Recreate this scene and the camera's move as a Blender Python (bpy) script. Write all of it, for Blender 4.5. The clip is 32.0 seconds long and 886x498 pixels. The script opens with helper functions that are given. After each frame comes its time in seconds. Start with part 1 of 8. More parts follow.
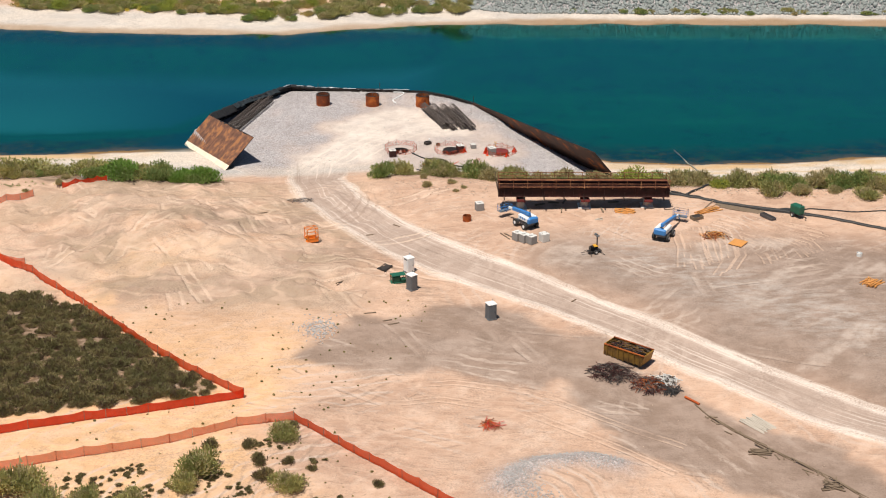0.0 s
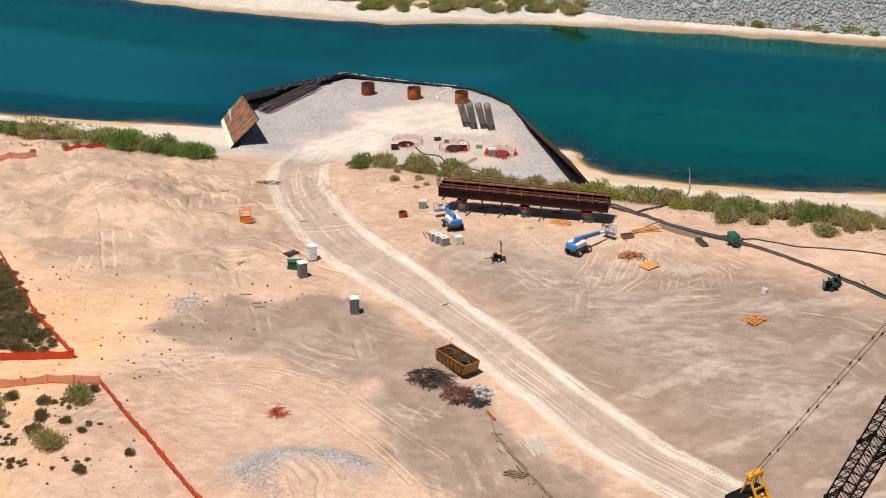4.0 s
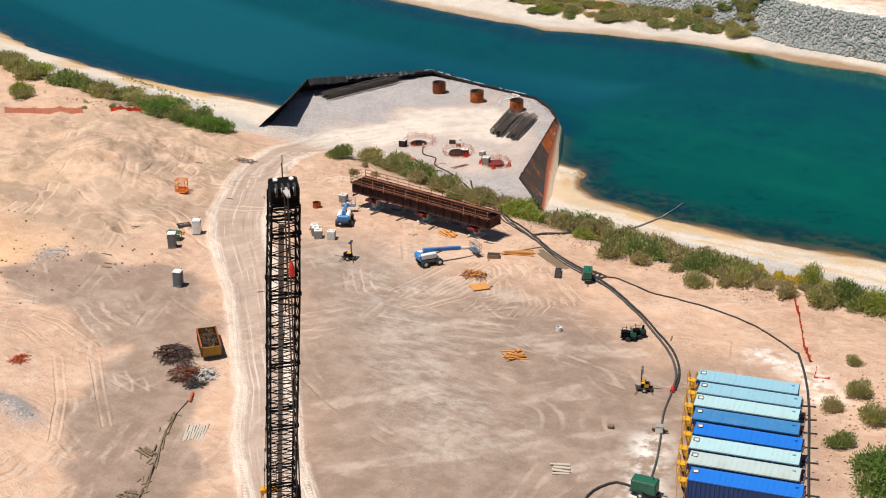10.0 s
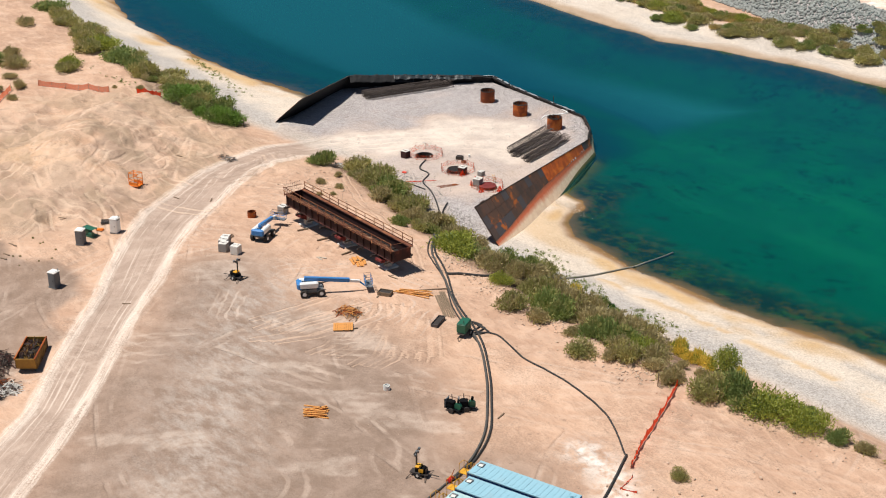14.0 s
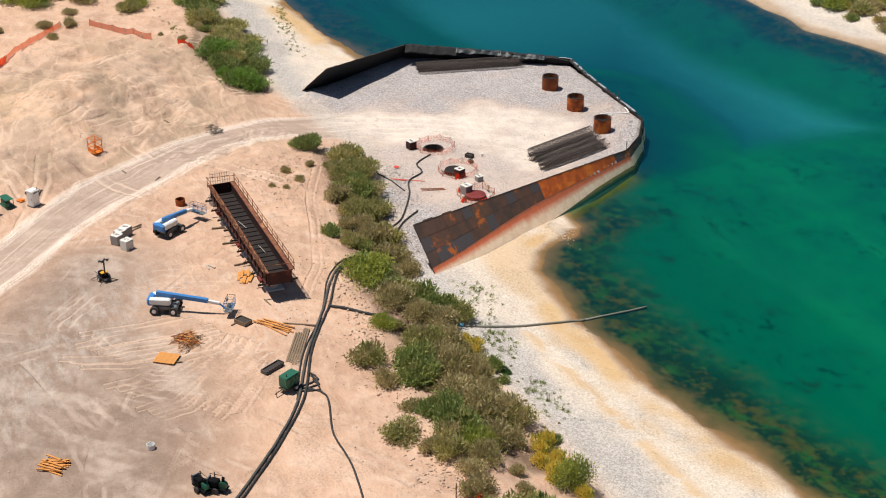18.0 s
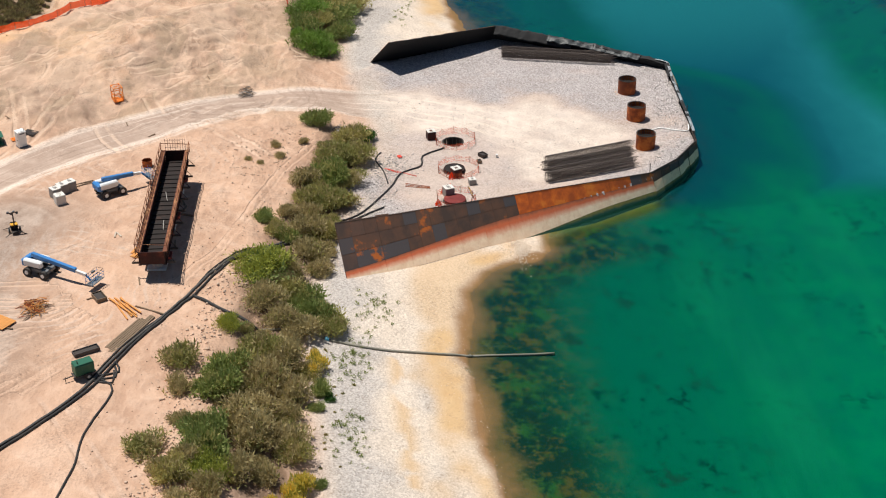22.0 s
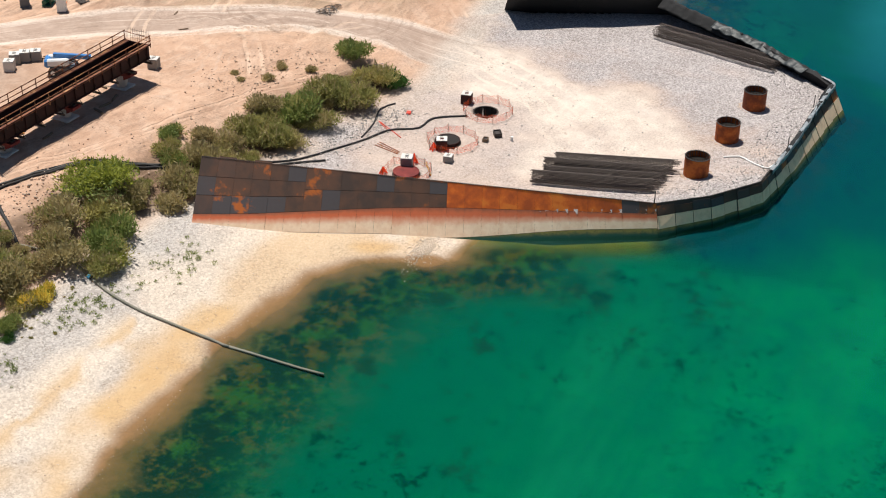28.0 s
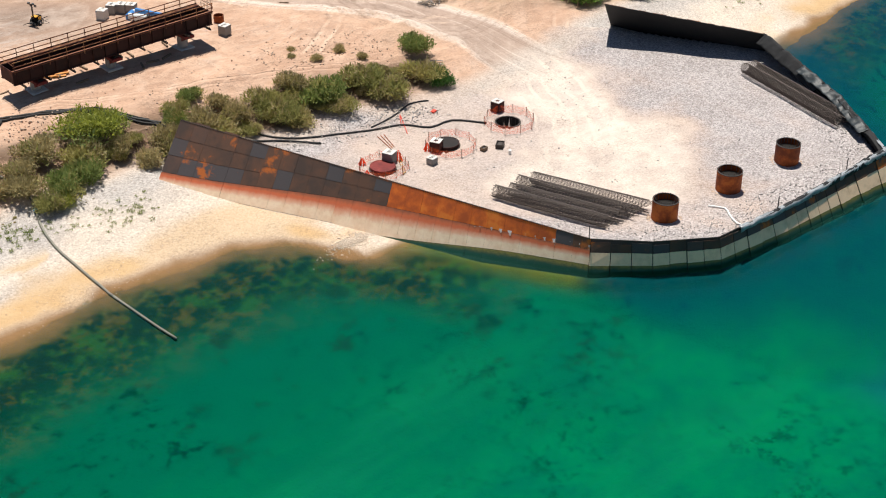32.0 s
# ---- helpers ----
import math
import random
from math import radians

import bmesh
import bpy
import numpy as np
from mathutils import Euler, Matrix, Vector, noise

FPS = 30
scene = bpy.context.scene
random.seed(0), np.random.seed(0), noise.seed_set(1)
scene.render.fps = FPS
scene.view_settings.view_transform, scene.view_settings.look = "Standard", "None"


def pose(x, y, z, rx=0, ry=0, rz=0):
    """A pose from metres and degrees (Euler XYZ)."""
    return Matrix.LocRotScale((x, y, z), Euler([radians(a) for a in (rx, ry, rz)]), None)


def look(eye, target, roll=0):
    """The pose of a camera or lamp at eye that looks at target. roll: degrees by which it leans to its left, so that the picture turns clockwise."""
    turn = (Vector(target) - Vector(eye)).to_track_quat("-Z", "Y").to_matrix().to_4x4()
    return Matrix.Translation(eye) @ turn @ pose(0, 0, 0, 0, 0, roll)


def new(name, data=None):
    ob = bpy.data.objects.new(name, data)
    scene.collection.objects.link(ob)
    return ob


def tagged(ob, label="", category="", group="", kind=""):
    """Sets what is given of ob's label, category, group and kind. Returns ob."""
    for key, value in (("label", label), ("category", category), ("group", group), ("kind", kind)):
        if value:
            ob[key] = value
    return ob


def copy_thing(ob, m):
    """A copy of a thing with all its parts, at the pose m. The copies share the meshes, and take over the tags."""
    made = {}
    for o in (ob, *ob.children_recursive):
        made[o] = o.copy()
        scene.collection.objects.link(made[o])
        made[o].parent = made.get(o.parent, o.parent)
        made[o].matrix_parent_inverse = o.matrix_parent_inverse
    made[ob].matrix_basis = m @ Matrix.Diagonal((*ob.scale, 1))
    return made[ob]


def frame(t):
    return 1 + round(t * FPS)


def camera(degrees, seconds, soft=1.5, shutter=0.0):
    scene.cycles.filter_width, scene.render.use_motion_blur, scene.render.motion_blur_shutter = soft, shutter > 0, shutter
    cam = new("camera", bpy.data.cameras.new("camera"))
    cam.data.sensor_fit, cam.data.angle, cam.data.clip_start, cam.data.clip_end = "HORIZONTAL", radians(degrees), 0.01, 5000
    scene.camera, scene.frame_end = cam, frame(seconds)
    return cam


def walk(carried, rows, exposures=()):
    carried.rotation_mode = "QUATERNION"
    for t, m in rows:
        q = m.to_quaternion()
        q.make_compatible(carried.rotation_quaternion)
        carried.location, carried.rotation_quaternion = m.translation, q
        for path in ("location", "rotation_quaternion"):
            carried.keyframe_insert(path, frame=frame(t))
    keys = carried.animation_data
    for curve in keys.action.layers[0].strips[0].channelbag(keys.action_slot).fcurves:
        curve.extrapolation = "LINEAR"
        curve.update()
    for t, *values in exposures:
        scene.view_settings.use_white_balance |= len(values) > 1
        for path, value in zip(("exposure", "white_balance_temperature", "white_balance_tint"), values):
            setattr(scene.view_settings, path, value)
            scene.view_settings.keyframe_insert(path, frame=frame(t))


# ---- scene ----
cam = camera(33.787, 32.0, soft=1.1)
walk(cam, [
    (0, pose(-0.00, -0.00, 79.99, 66.795, 0, 0.000) @ pose(0, 0, 0, 0, 0, 0.132)),
    (0.5, pose(7.76, -0.02, 80.12, 66.754, 0, 1.912) @ pose(0, 0, 0, 0, 0, 0.143)),
    (1, pose(15.27, -0.02, 80.30, 66.729, 0, 3.726) @ pose(0, 0, 0, 0, 0, 0.082)),
    (1.5, pose(22.90, 0.43, 80.52, 66.670, 0, 5.564) @ pose(0, 0, 0, 0, 0, 0.091)),
    (2, pose(30.41, 1.14, 80.72, 66.604, 0, 7.421) @ pose(0, 0, 0, 0, 0, 0.079)),
    (2.5, pose(37.72, 2.13, 80.88, 66.585, 0, 9.198) @ pose(0, 0, 0, 0, 0, 0.064)),
    (3, pose(45.27, 3.38, 81.01, 66.564, 0, 11.087) @ pose(0, 0, 0, 0, 0, -0.020)),
    (3.5, pose(53.07, 4.79, 81.10, 66.550, 0, 13.033) @ pose(0, 0, 0, 0, 0, -0.005)),
    (5.5, pose(81.94, 12.83, 81.67, 66.445, 0, 20.311) @ pose(0, 0, 0, 0, 0, 0.012)),
    (6, pose(89.28, 15.49, 81.69, 66.472, 0, 22.216) @ pose(0, 0, 0, 0, 0, -0.081)),
    (6.5, pose(96.74, 18.52, 81.64, 66.487, 0, 24.171) @ pose(0, 0, 0, 0, 0, -0.118)),
    (7, pose(103.94, 22.11, 81.50, 66.539, 0, 26.149) @ pose(0, 0, 0, 0, 0, -0.159)),
    (7.5, pose(110.78, 25.69, 81.42, 66.531, 0, 28.036) @ pose(0, 0, 0, 0, 0, -0.198)),
    (8, pose(117.23, 29.34, 81.36, 66.575, 0, 29.856) @ pose(0, 0, 0, 0, 0, -0.202)),
    (8.5, pose(123.91, 33.07, 81.45, 66.582, 0, 31.716) @ pose(0, 0, 0, 0, 0, -0.221)),
    (9, pose(130.27, 37.08, 81.44, 66.599, 0, 33.557) @ pose(0, 0, 0, 0, 0, -0.322)),
    (9.5, pose(136.60, 41.17, 80.99, 66.755, 0, 35.355) @ pose(0, 0, 0, 0, 0, -0.245)),
    (10, pose(142.57, 45.86, 80.91, 66.735, 0, 37.148) @ pose(0, 0, 0, 0, 0, -0.308)),
    (10.5, pose(148.50, 51.31, 80.57, 66.685, 0, 39.108) @ pose(0, 0, 0, 0, 0, -0.314)),
    (11, pose(153.47, 57.33, 80.16, 66.680, 0, 40.972) @ pose(0, 0, 0, 0, 0, -0.430)),
    (11.5, pose(157.66, 64.81, 79.73, 66.620, 0, 42.960) @ pose(0, 0, 0, 0, 0, -0.505)),
    (12, pose(160.88, 71.77, 79.33, 66.604, 0, 44.695) @ pose(0, 0, 0, 0, 0, -0.307)),
    (12.5, pose(163.89, 79.20, 79.20, 66.499, 0, 46.510) @ pose(0, 0, 0, 0, 0, -0.210)),
    (13, pose(166.40, 86.59, 79.22, 66.382, 0, 48.330) @ pose(0, 0, 0, 0, 0, -0.254)),
    (13.5, pose(168.44, 94.24, 79.26, 66.237, 0, 50.147) @ pose(0, 0, 0, 0, 0, -0.131)),
    (14, pose(169.90, 101.79, 79.27, 66.020, 0, 51.914) @ pose(0, 0, 0, 0, 0, -0.089)),
    (14.5, pose(171.02, 109.69, 79.12, 65.720, 0, 53.737) @ pose(0, 0, 0, 0, 0, -0.068)),
    (16.5, pose(172.59, 141.29, 79.08, 64.191, 0, 61.394) @ pose(0, 0, 0, 0, 0, 0.116)),
    (17, pose(172.37, 149.28, 79.01, 63.794, 0, 63.441) @ pose(0, 0, 0, 0, 0, 0.115)),
    (17.5, pose(171.74, 157.28, 78.99, 63.371, 0, 65.544) @ pose(0, 0, 0, 0, 0, 0.046)),
    (18, pose(170.84, 164.92, 79.01, 62.895, 0, 67.597) @ pose(0, 0, 0, 0, 0, 0.012)),
    (18.5, pose(169.86, 172.47, 79.11, 62.432, 0, 69.686) @ pose(0, 0, 0, 0, 0, 0.021)),
    (19, pose(168.35, 180.15, 79.19, 61.904, 0, 71.862) @ pose(0, 0, 0, 0, 0, 0.004)),
    (19.5, pose(166.72, 188.13, 79.19, 61.376, 0, 74.213) @ pose(0, 0, 0, 0, 0, 0.002)),
    (20, pose(165.74, 195.85, 79.34, 61.009, 0, 76.625) @ pose(0, 0, 0, 0, 0, -0.073)),
    (20.5, pose(166.38, 203.36, 79.44, 60.803, 0, 79.249) @ pose(0, 0, 0, 0, 0, -0.130)),
    (21, pose(167.95, 210.59, 79.49, 60.761, 0, 81.765) @ pose(0, 0, 0, 0, 0, -0.124)),
    (21.5, pose(169.03, 218.07, 79.52, 60.829, 0, 84.256) @ pose(0, 0, 0, 0, 0, -0.130)),
    (22, pose(169.70, 225.27, 79.44, 60.823, 0, 86.691) @ pose(0, 0, 0, 0, 0, -0.151)),
    (22.5, pose(170.12, 232.51, 79.40, 60.759, 0, 89.121) @ pose(0, 0, 0, 0, 0, -0.140)),
    (23, pose(170.01, 239.87, 79.34, 60.738, 0, 91.604) @ pose(0, 0, 0, 0, 0, -0.138)),
    (23.5, pose(169.71, 247.35, 79.36, 60.686, 0, 94.118) @ pose(0, 0, 0, 0, 0, -0.058)),
    (24, pose(169.44, 254.92, 79.53, 60.643, 0, 96.625) @ pose(0, 0, 0, 0, 0, 0.006)),
    (24.25, pose(164.53, 256.49, 77.08, 60.574, 0, 97.464) @ pose(0, 0, 0, 0, 0, 0.094)),
    (24.5, pose(157.70, 258.68, 73.67, 60.478, 0, 98.633) @ pose(0, 0, 0, 0, 0, 0.217)),
    (24.75, pose(150.22, 261.08, 69.93, 60.372, 0, 99.913) @ pose(0, 0, 0, 0, 0, 0.353)),
    (25, pose(143.64, 263.18, 66.64, 60.279, 0, 101.038) @ pose(0, 0, 0, 0, 0, 0.471)),
    (25.5, pose(136.47, 268.32, 63.85, 60.120, 0, 103.607) @ pose(0, 0, 0, 0, 0, 0.761)),
    (27.5, pose(128.92, 291.51, 65.31, 59.564, 0, 113.468) @ pose(0, 0, 0, 0, 0, 0.881)),
    (28, pose(126.34, 297.10, 65.73, 59.418, 0, 115.986) @ pose(0, 0, 0, 0, 0, 0.876)),
    (28.5, pose(123.55, 302.68, 66.07, 59.287, 0, 118.577) @ pose(0, 0, 0, 0, 0, 0.790)),
    (29, pose(120.30, 308.26, 66.40, 59.112, 0, 121.250) @ pose(0, 0, 0, 0, 0, 0.666)),
    (29.5, pose(116.53, 313.76, 66.81, 59.059, 0, 124.025) @ pose(0, 0, 0, 0, 0, 0.511)),
    (30, pose(112.70, 319.22, 67.06, 59.019, 0, 126.811) @ pose(0, 0, 0, 0, 0, 0.396)),
    (30.5, pose(108.81, 324.42, 67.22, 58.985, 0, 129.529) @ pose(0, 0, 0, 0, 0, 0.244)),
    (31, pose(104.53, 329.36, 67.38, 58.924, 0, 132.188) @ pose(0, 0, 0, 0, 0, 0.134)),
    (31.5, pose(99.89, 334.10, 67.59, 58.845, 0, 134.912) @ pose(0, 0, 0, 0, 0, 0.051)),
    (32, pose(94.84, 338.67, 67.87, 58.763, 0, 137.684) @ pose(0, 0, 0, 0, 0, 0.109)),
], exposures=((0, 0.0), (6, 0.0), (12, 0.02), (18, 0.02), (21, 0.0), (25, 0.07), (28, 0.08), (31, 0.17), (32, 0.18)))

# ---- light ----
world = bpy.data.worlds.new("sky")
scene.world = world
world.use_nodes = True
wn = world.node_tree.nodes
sky = wn.new("ShaderNodeTexSky")
sky.sky_type = "NISHITA"
sky.sun_disc = False
sky.sun_elevation = radians(70)
sky.sun_rotation = math.atan2(-0.18, -0.30)
sky.air_density, sky.dust_density, sky.ozone_density = 1.0, 0.2, 2.0
wn["Background"].inputs["Strength"].default_value = 0.052
world.node_tree.links.new(sky.outputs["Color"], wn["Background"].inputs["Color"])
sun = new("sun", bpy.data.lights.new("sun", "SUN"))
sun.data.energy, sun.data.angle, sun.data.color = 5.3, radians(0.53), (1.0, 0.955, 0.88)
sun.matrix_world = look((-18, -30, 100), (0, 0, 0))

# ---- plan in numbers ----
WATER = -5.06


def interp(x, pts):
    p = np.array(pts, float)
    return np.interp(x, p[:, 0], p[:, 1])


def sstep(a, b, x):
    t = np.clip((np.asarray(x, float) - a) / (b - a), 0, 1)
    return t * t * (3 - 2 * t)


LATTICE = np.random.RandomState(7).rand(512, 512)


def vnoise(x, y, size, seed=0):
    """Smooth value noise, 0 to 1."""
    u, v = np.asarray(x, float) / size + seed * 37.3, np.asarray(y, float) / size + seed * 91.7
    i, j = np.floor(u).astype(int), np.floor(v).astype(int)
    a, b = u - i, v - j
    a, b = a * a * (3 - 2 * a), b * b * (3 - 2 * b)
    g = lambda p, q: LATTICE[p % 512, q % 512]
    return (g(i, j) * (1 - a) + g(i + 1, j) * a) * (1 - b) + (g(i, j + 1) * (1 - a) + g(i + 1, j + 1) * a) * b


def fbm(x, y, size, seed=0, octaves=4):
    s, w = 0, 0
    for k in range(octaves):
        s = s + vnoise(x, y, size / 2 ** k, seed + k) * 0.5 ** k
        w += 0.5 ** k
    return s / w


def line_dist(x, y, pts):
    """Distance to a polyline, and whether the point lies to its left."""
    best = np.full(np.shape(x), 1e9)
    for (x0, y0), (x1, y1) in zip(pts[:-1], pts[1:]):
        dx, dy = x1 - x0, y1 - y0
        t = np.clip(((x - x0) * dx + (y - y0) * dy) / (dx * dx + dy * dy), 0, 1)
        best = np.minimum(best, np.hypot(x - x0 - t * dx, y - y0 - t * dy))
    return best


def inside(x, y, poly):
    x, y = np.asarray(x, float), np.asarray(y, float)
    c = np.zeros(np.shape(x), bool)
    for (x0, y0), (x1, y1) in zip(poly, poly[1:] + poly[:1]):
        if y0 != y1:
            c ^= ((y0 > y) != (y1 > y)) & (x < (x1 - x0) * (y - y0) / (y1 - y0) + x0)
    return c


# natural ground of the yard: x, y, z
LEVELS = [(6, 166.5, -1.25), (-4, 175, -1.1), (13.6, 169.8, -1.05), (-8.5, 203, -1.1), (-16, 200, -0.9), (4, 141.7, -2.0), (-18, 164.5, -0.5), (35, 141.7, -1.9),
          (28, 147.5, -2.6), (-62.7, 203, -1.1), (68.6, 169.6, 1.5), (73, 176, 1.5), (90.7, 193.5, 2.7), (79, 199, 1.3), (3.4, 211.5, -0.8), (11, 202.5, 0.2),
          (30, 202.5, 0.55), (39, 189.5, 0.5), (56, 174, 0.6), (65, 186, 0.8), (52, 197, 0.5), (14, 188.8, 0.4), (21, 184.8, 0.3), (-16, 139.6, -0.9),
          (-23, 147, -1.3), (-60, 180, -1.0), (-23, 212, -2.0), (65, 125, 0.3), (100, 175, 2.2), (95, 211, 0.6), (0, 125, -1.5)]
MOUNDS = [(-38, 191, 2.6, 9), (-27.5, 184.5, 1.5, 6), (-47, 199, 1.5, 8), (-21, 178, 0.9, 4.5), (-13.5, 183, 0.9, 4), (-52, 207, 0.8, 8), (-36, 203, 0.9, 7), (14, 128.5, 0.8, 6)]
ROAD_L = [(-25.5, 240), (-26, 230), (-24.5, 219), (-22.0, 210), (-16.8, 199.8), (-8.1, 187.1), (-1.8, 180.9), (5.2, 175.3), (12.8, 169.6), (19.8, 163.1), (27.3, 156.2), (32.4, 152.0), (40.6, 142.6), (49.2, 135.3), (64, 122), (90, 100), (160, 40)]
ROAD_R = [(-12, 240), (-15.5, 230), (-16.2, 219), (-12.4, 207.6), (-8.0, 201), (0.4, 190.2), (6.0, 184.5), (13.7, 177.8), (20.3, 171.0), (25.6, 166.4), (34.6, 158), (42.3, 150.4), (48.8, 143.6), (57, 137), (70, 126), (96, 104), (170, 42)]
NEAR_SHORE = [(-400, 300), (-200, 262), (-150, 249), (-119, 241.5), (-87, 238.6), (-62, 240.5), (-46, 243), (-30, 246), (14, 247), (20, 246.5), (22, 243), (24.5, 239), (29, 236.8), (34, 236.2), (43, 235.8), (51, 236), (59, 236.6), (67, 238), (75, 239.5), (95, 241), (140, 244), (400, 255)]
BLUFF = [(-400, 270), (-200, 232), (-110, 219), (-60, 216), (-38, 215), (-22, 214), (-10, 217), (5, 213), (24, 210), (36, 208), (60, 206), (80, 210), (95, 211.5), (140, 212), (400, 220)]
BEACH_TOP = [(-400, 285), (-200, 245), (-110, 227), (-60, 225), (-38, 223), (-22, 226), (-8, 228), (6, 225), (20, 222), (28, 220), (45, 219.5), (60, 221), (80, 222), (95, 222), (140, 223), (400, 235)]
FAR_SHORE = [(-600, 418.2), (-250, 348.2), (-102, 325.2), (-80, 321.7), (-58, 320.8), (-36, 319.7), (-21, 324.7), (2, 329.2), (28, 330.2), (68, 330.7), (103, 330.0), (250, 329.2), (600, 343.2)]
LEVEE = [(-600, 470), (-250, 385), (-90, 356), (-60, 352), (-36, 348), (-12, 345), (16, 338.5), (60, 338), (103, 338), (250, 337), (600, 350)]
# foot and crest of the leaning bulkhead: foot x, y, crest x, y, z
BULK = [(28.4, 222.7, 24.4, 221.5, 1.9), (6.6, 262.0, 5.6, 261.2, -2.2), (2.0, 266.0, 1.6, 265.4, -2.25), (-3.8, 269.6, -3.8, 269.0, -2.3), (-13, 270.7, -13, 269.5, -2.3),
        (-24.4, 271.3, -24.2, 269.7, -2.0), (-29.4, 271.8, -29.5, 270.0, -1.6), (-37, 260.8, -35.8, 260.0, -1.0), (-45.9, 246.0, -41.2, 245.4, 0.4), (-35.7, 226.4, -31.4, 229.0, 1.9)]
PENINSULA = [(27.4, 222.4), (5.9, 261.4), (1.6, 265.3), (-3.9, 268.9), (-13, 269.6), (-24.3, 269.9), (-29.6, 270.0), (-36.2, 260.4), (-44.6, 246.0), (-34.6, 226.9), (-30, 222), (10, 218)]
NOSE = [(10, 254), (5.9, 261.4), (1.6, 265.3), (-3.9, 268.9), (-13, 269.6), (-24.3, 269.9), (-29.6, 270.0), (-36.2, 260.4), (-40, 252)]


SHAFTS = [(-7.4, 236.9), (1.3, 236.5), (9.8, 236.0)]


def height(x, y, rough=True):
    x, y = np.asarray(x, float), np.asarray(y, float)
    zs, ws = 0, 0
    for px, py, pz in LEVELS:
        w = 1 / ((x - px) ** 2 + (y - py) ** 2 + 60) ** 1.5
        zs, ws = zs + w * pz, ws + w
    up = zs / ws
    out = sstep(40, 160, np.abs(x - 20)) * 0.6
    up = up + out * (fbm(x, y, 40, 3) - 0.5) * 4
    for px, py, h, r in MOUNDS:
        up = up + h * np.exp(-((x - px) ** 2 + (y - py) ** 2) / (r * r))
    dune = sstep(-2, -14, x) * sstep(166, 176, y) * sstep(222, 212, y) * sstep(-75, -60, x)
    dune = dune * sstep(0, 5, line_dist(x, y, ROAD_L))
    up = up + dune * ((1 - np.abs(2 * fbm(x + 2 * vnoise(x, y, 9, 4), y * 1.3, 9, 5) - 1)) - 0.72) * 1.9
    up = up + dune * ((1 - np.abs(2 * fbm(x * 1.2 + y * 0.5, y * 0.8, 3.4, 15) - 1)) - 0.72) * 0.7
    crescent = np.exp(-((np.hypot((x - 14) / 1.6, y - 128.5) - 4.2) / 1.4) ** 2) * sstep(-0.5, 0.6, (y - 128.5) / 5 - (x - 14) / 11)
    up = up + 0.75 * crescent * (0.6 + 0.8 * vnoise(x, y, 1.7, 88))
    road = inside(x, y, ROAD_L + ROAD_R[::-1])
    if rough:
        up = up + (fbm(x, y, 6, 9) - 0.5) * 0.35 * (1 - 0.75 * road) + (vnoise(x, y, 1.1, 12) - 0.5) * 0.08
        berm = np.exp(-(np.minimum(line_dist(x, y, ROAD_L), line_dist(x, y, ROAD_R)) / 0.8) ** 2)
        up = up + berm * 0.18 * (0.6 + 0.8 * vnoise(x, y, 3, 8))
    yb, yt, ys = interp(x, BLUFF), interp(x, BEACH_TOP), interp(x, NEAR_SHORE)
    zt = -2.75 - 0.35 * sstep(30, 20, x) * sstep(-34, -26, x)
    wob = (vnoise(x, y, 7, 21) - 0.5) * 2.5
    k = sstep(yb, yt, y + wob)
    beach = zt + (WATER - zt) * np.clip((y - yt) / np.maximum(ys - yt, 1), 0, 1) ** 1.15
    d = y - ys + (vnoise(x, y, 6, 31) - 0.5) * 2.0 + (vnoise(x, y, 2.2, 33) - 0.5) * 0.7
    deep = sstep(10, -14, x) * 2.6
    bed = WATER - 0.095 * np.clip(d, 0, 9) - np.clip(d - 9, 0, 26) * 0.085 - deep * sstep(8, 30, d)
    beach = np.where(d > 0, bed, np.maximum(beach, WATER + 0.012 * np.clip(-d, 0, 3)))
    crumble = sstep(200, 207, y) * sstep(226, 219, y) * sstep(-16, -8, x) * sstep(96, 80, x) * (1 - road)
    z = up * (1 - k) + beach * k + (rough * crumble * ((fbm(x, y, 2.6, 14, 3) - 0.5) * 0.75) if rough else 0)
    yf, yl = interp(x, FAR_SHORE), interp(x, LEVEE)
    e = yf - y + (vnoise(x, y, 8, 41) - 0.5) * 2.5
    farbed = WATER - 0.13 * np.clip(e, 0, 7) - np.clip(e - 7, 0, 30) * 0.30
    farland = WATER + 0.11 * np.clip(-e, 0, 13.5) + np.clip(-e - 13.5, 0, 40) * 0.03
    farland = farland + 5.6 * sstep(0, 9, y - yl) + 6 * fbm(x, y, 90, 45) * sstep(40, 160, y - yl)
    z = np.where(y > 285, np.maximum(np.where(e > 0, farbed, farland), np.where(e > 16, z, -99)), z)
    pen = inside(x, y, PENINSULA) & (y > interp(x, BEACH_TOP) - 3)
    nd = line_dist(x, y, NOSE)
    zp = -3.25 + 0.55 * sstep(6, 1.0, nd) + (fbm(x, y, 5, 51) - 0.5) * 0.25
    # gravel banked against the land-side ends of the bulkhead
    left = line_dist(x, y, [(-44.6, 246.0), (-34.6, 226.9)])
    zp = zp + 0.5 * sstep(9, 1, left)
    kp = sstep(0, 4, y - interp(x, BEACH_TOP) + 2)
    z = np.where(pen, z * (1 - kp) * (y < ys) + zp * np.where(y < ys, kp, 1), z)
    wd = line_dist(x, y, [(b[0], b[1]) for b in BULK])
    nosy = sstep(9, 3, x)
    foot = WATER - 0.45 - (0.30 - 0.06 * nosy) * wd
    z = np.where(~pen & (y > ys), np.where(wd < 30, np.maximum(z, foot * (wd < 30)), z), z)
    z = np.maximum(z, -4.86 + 0.25 - 0.10 * (np.hypot(x - 20.3, y - 243.6) / 1.1) ** 2)
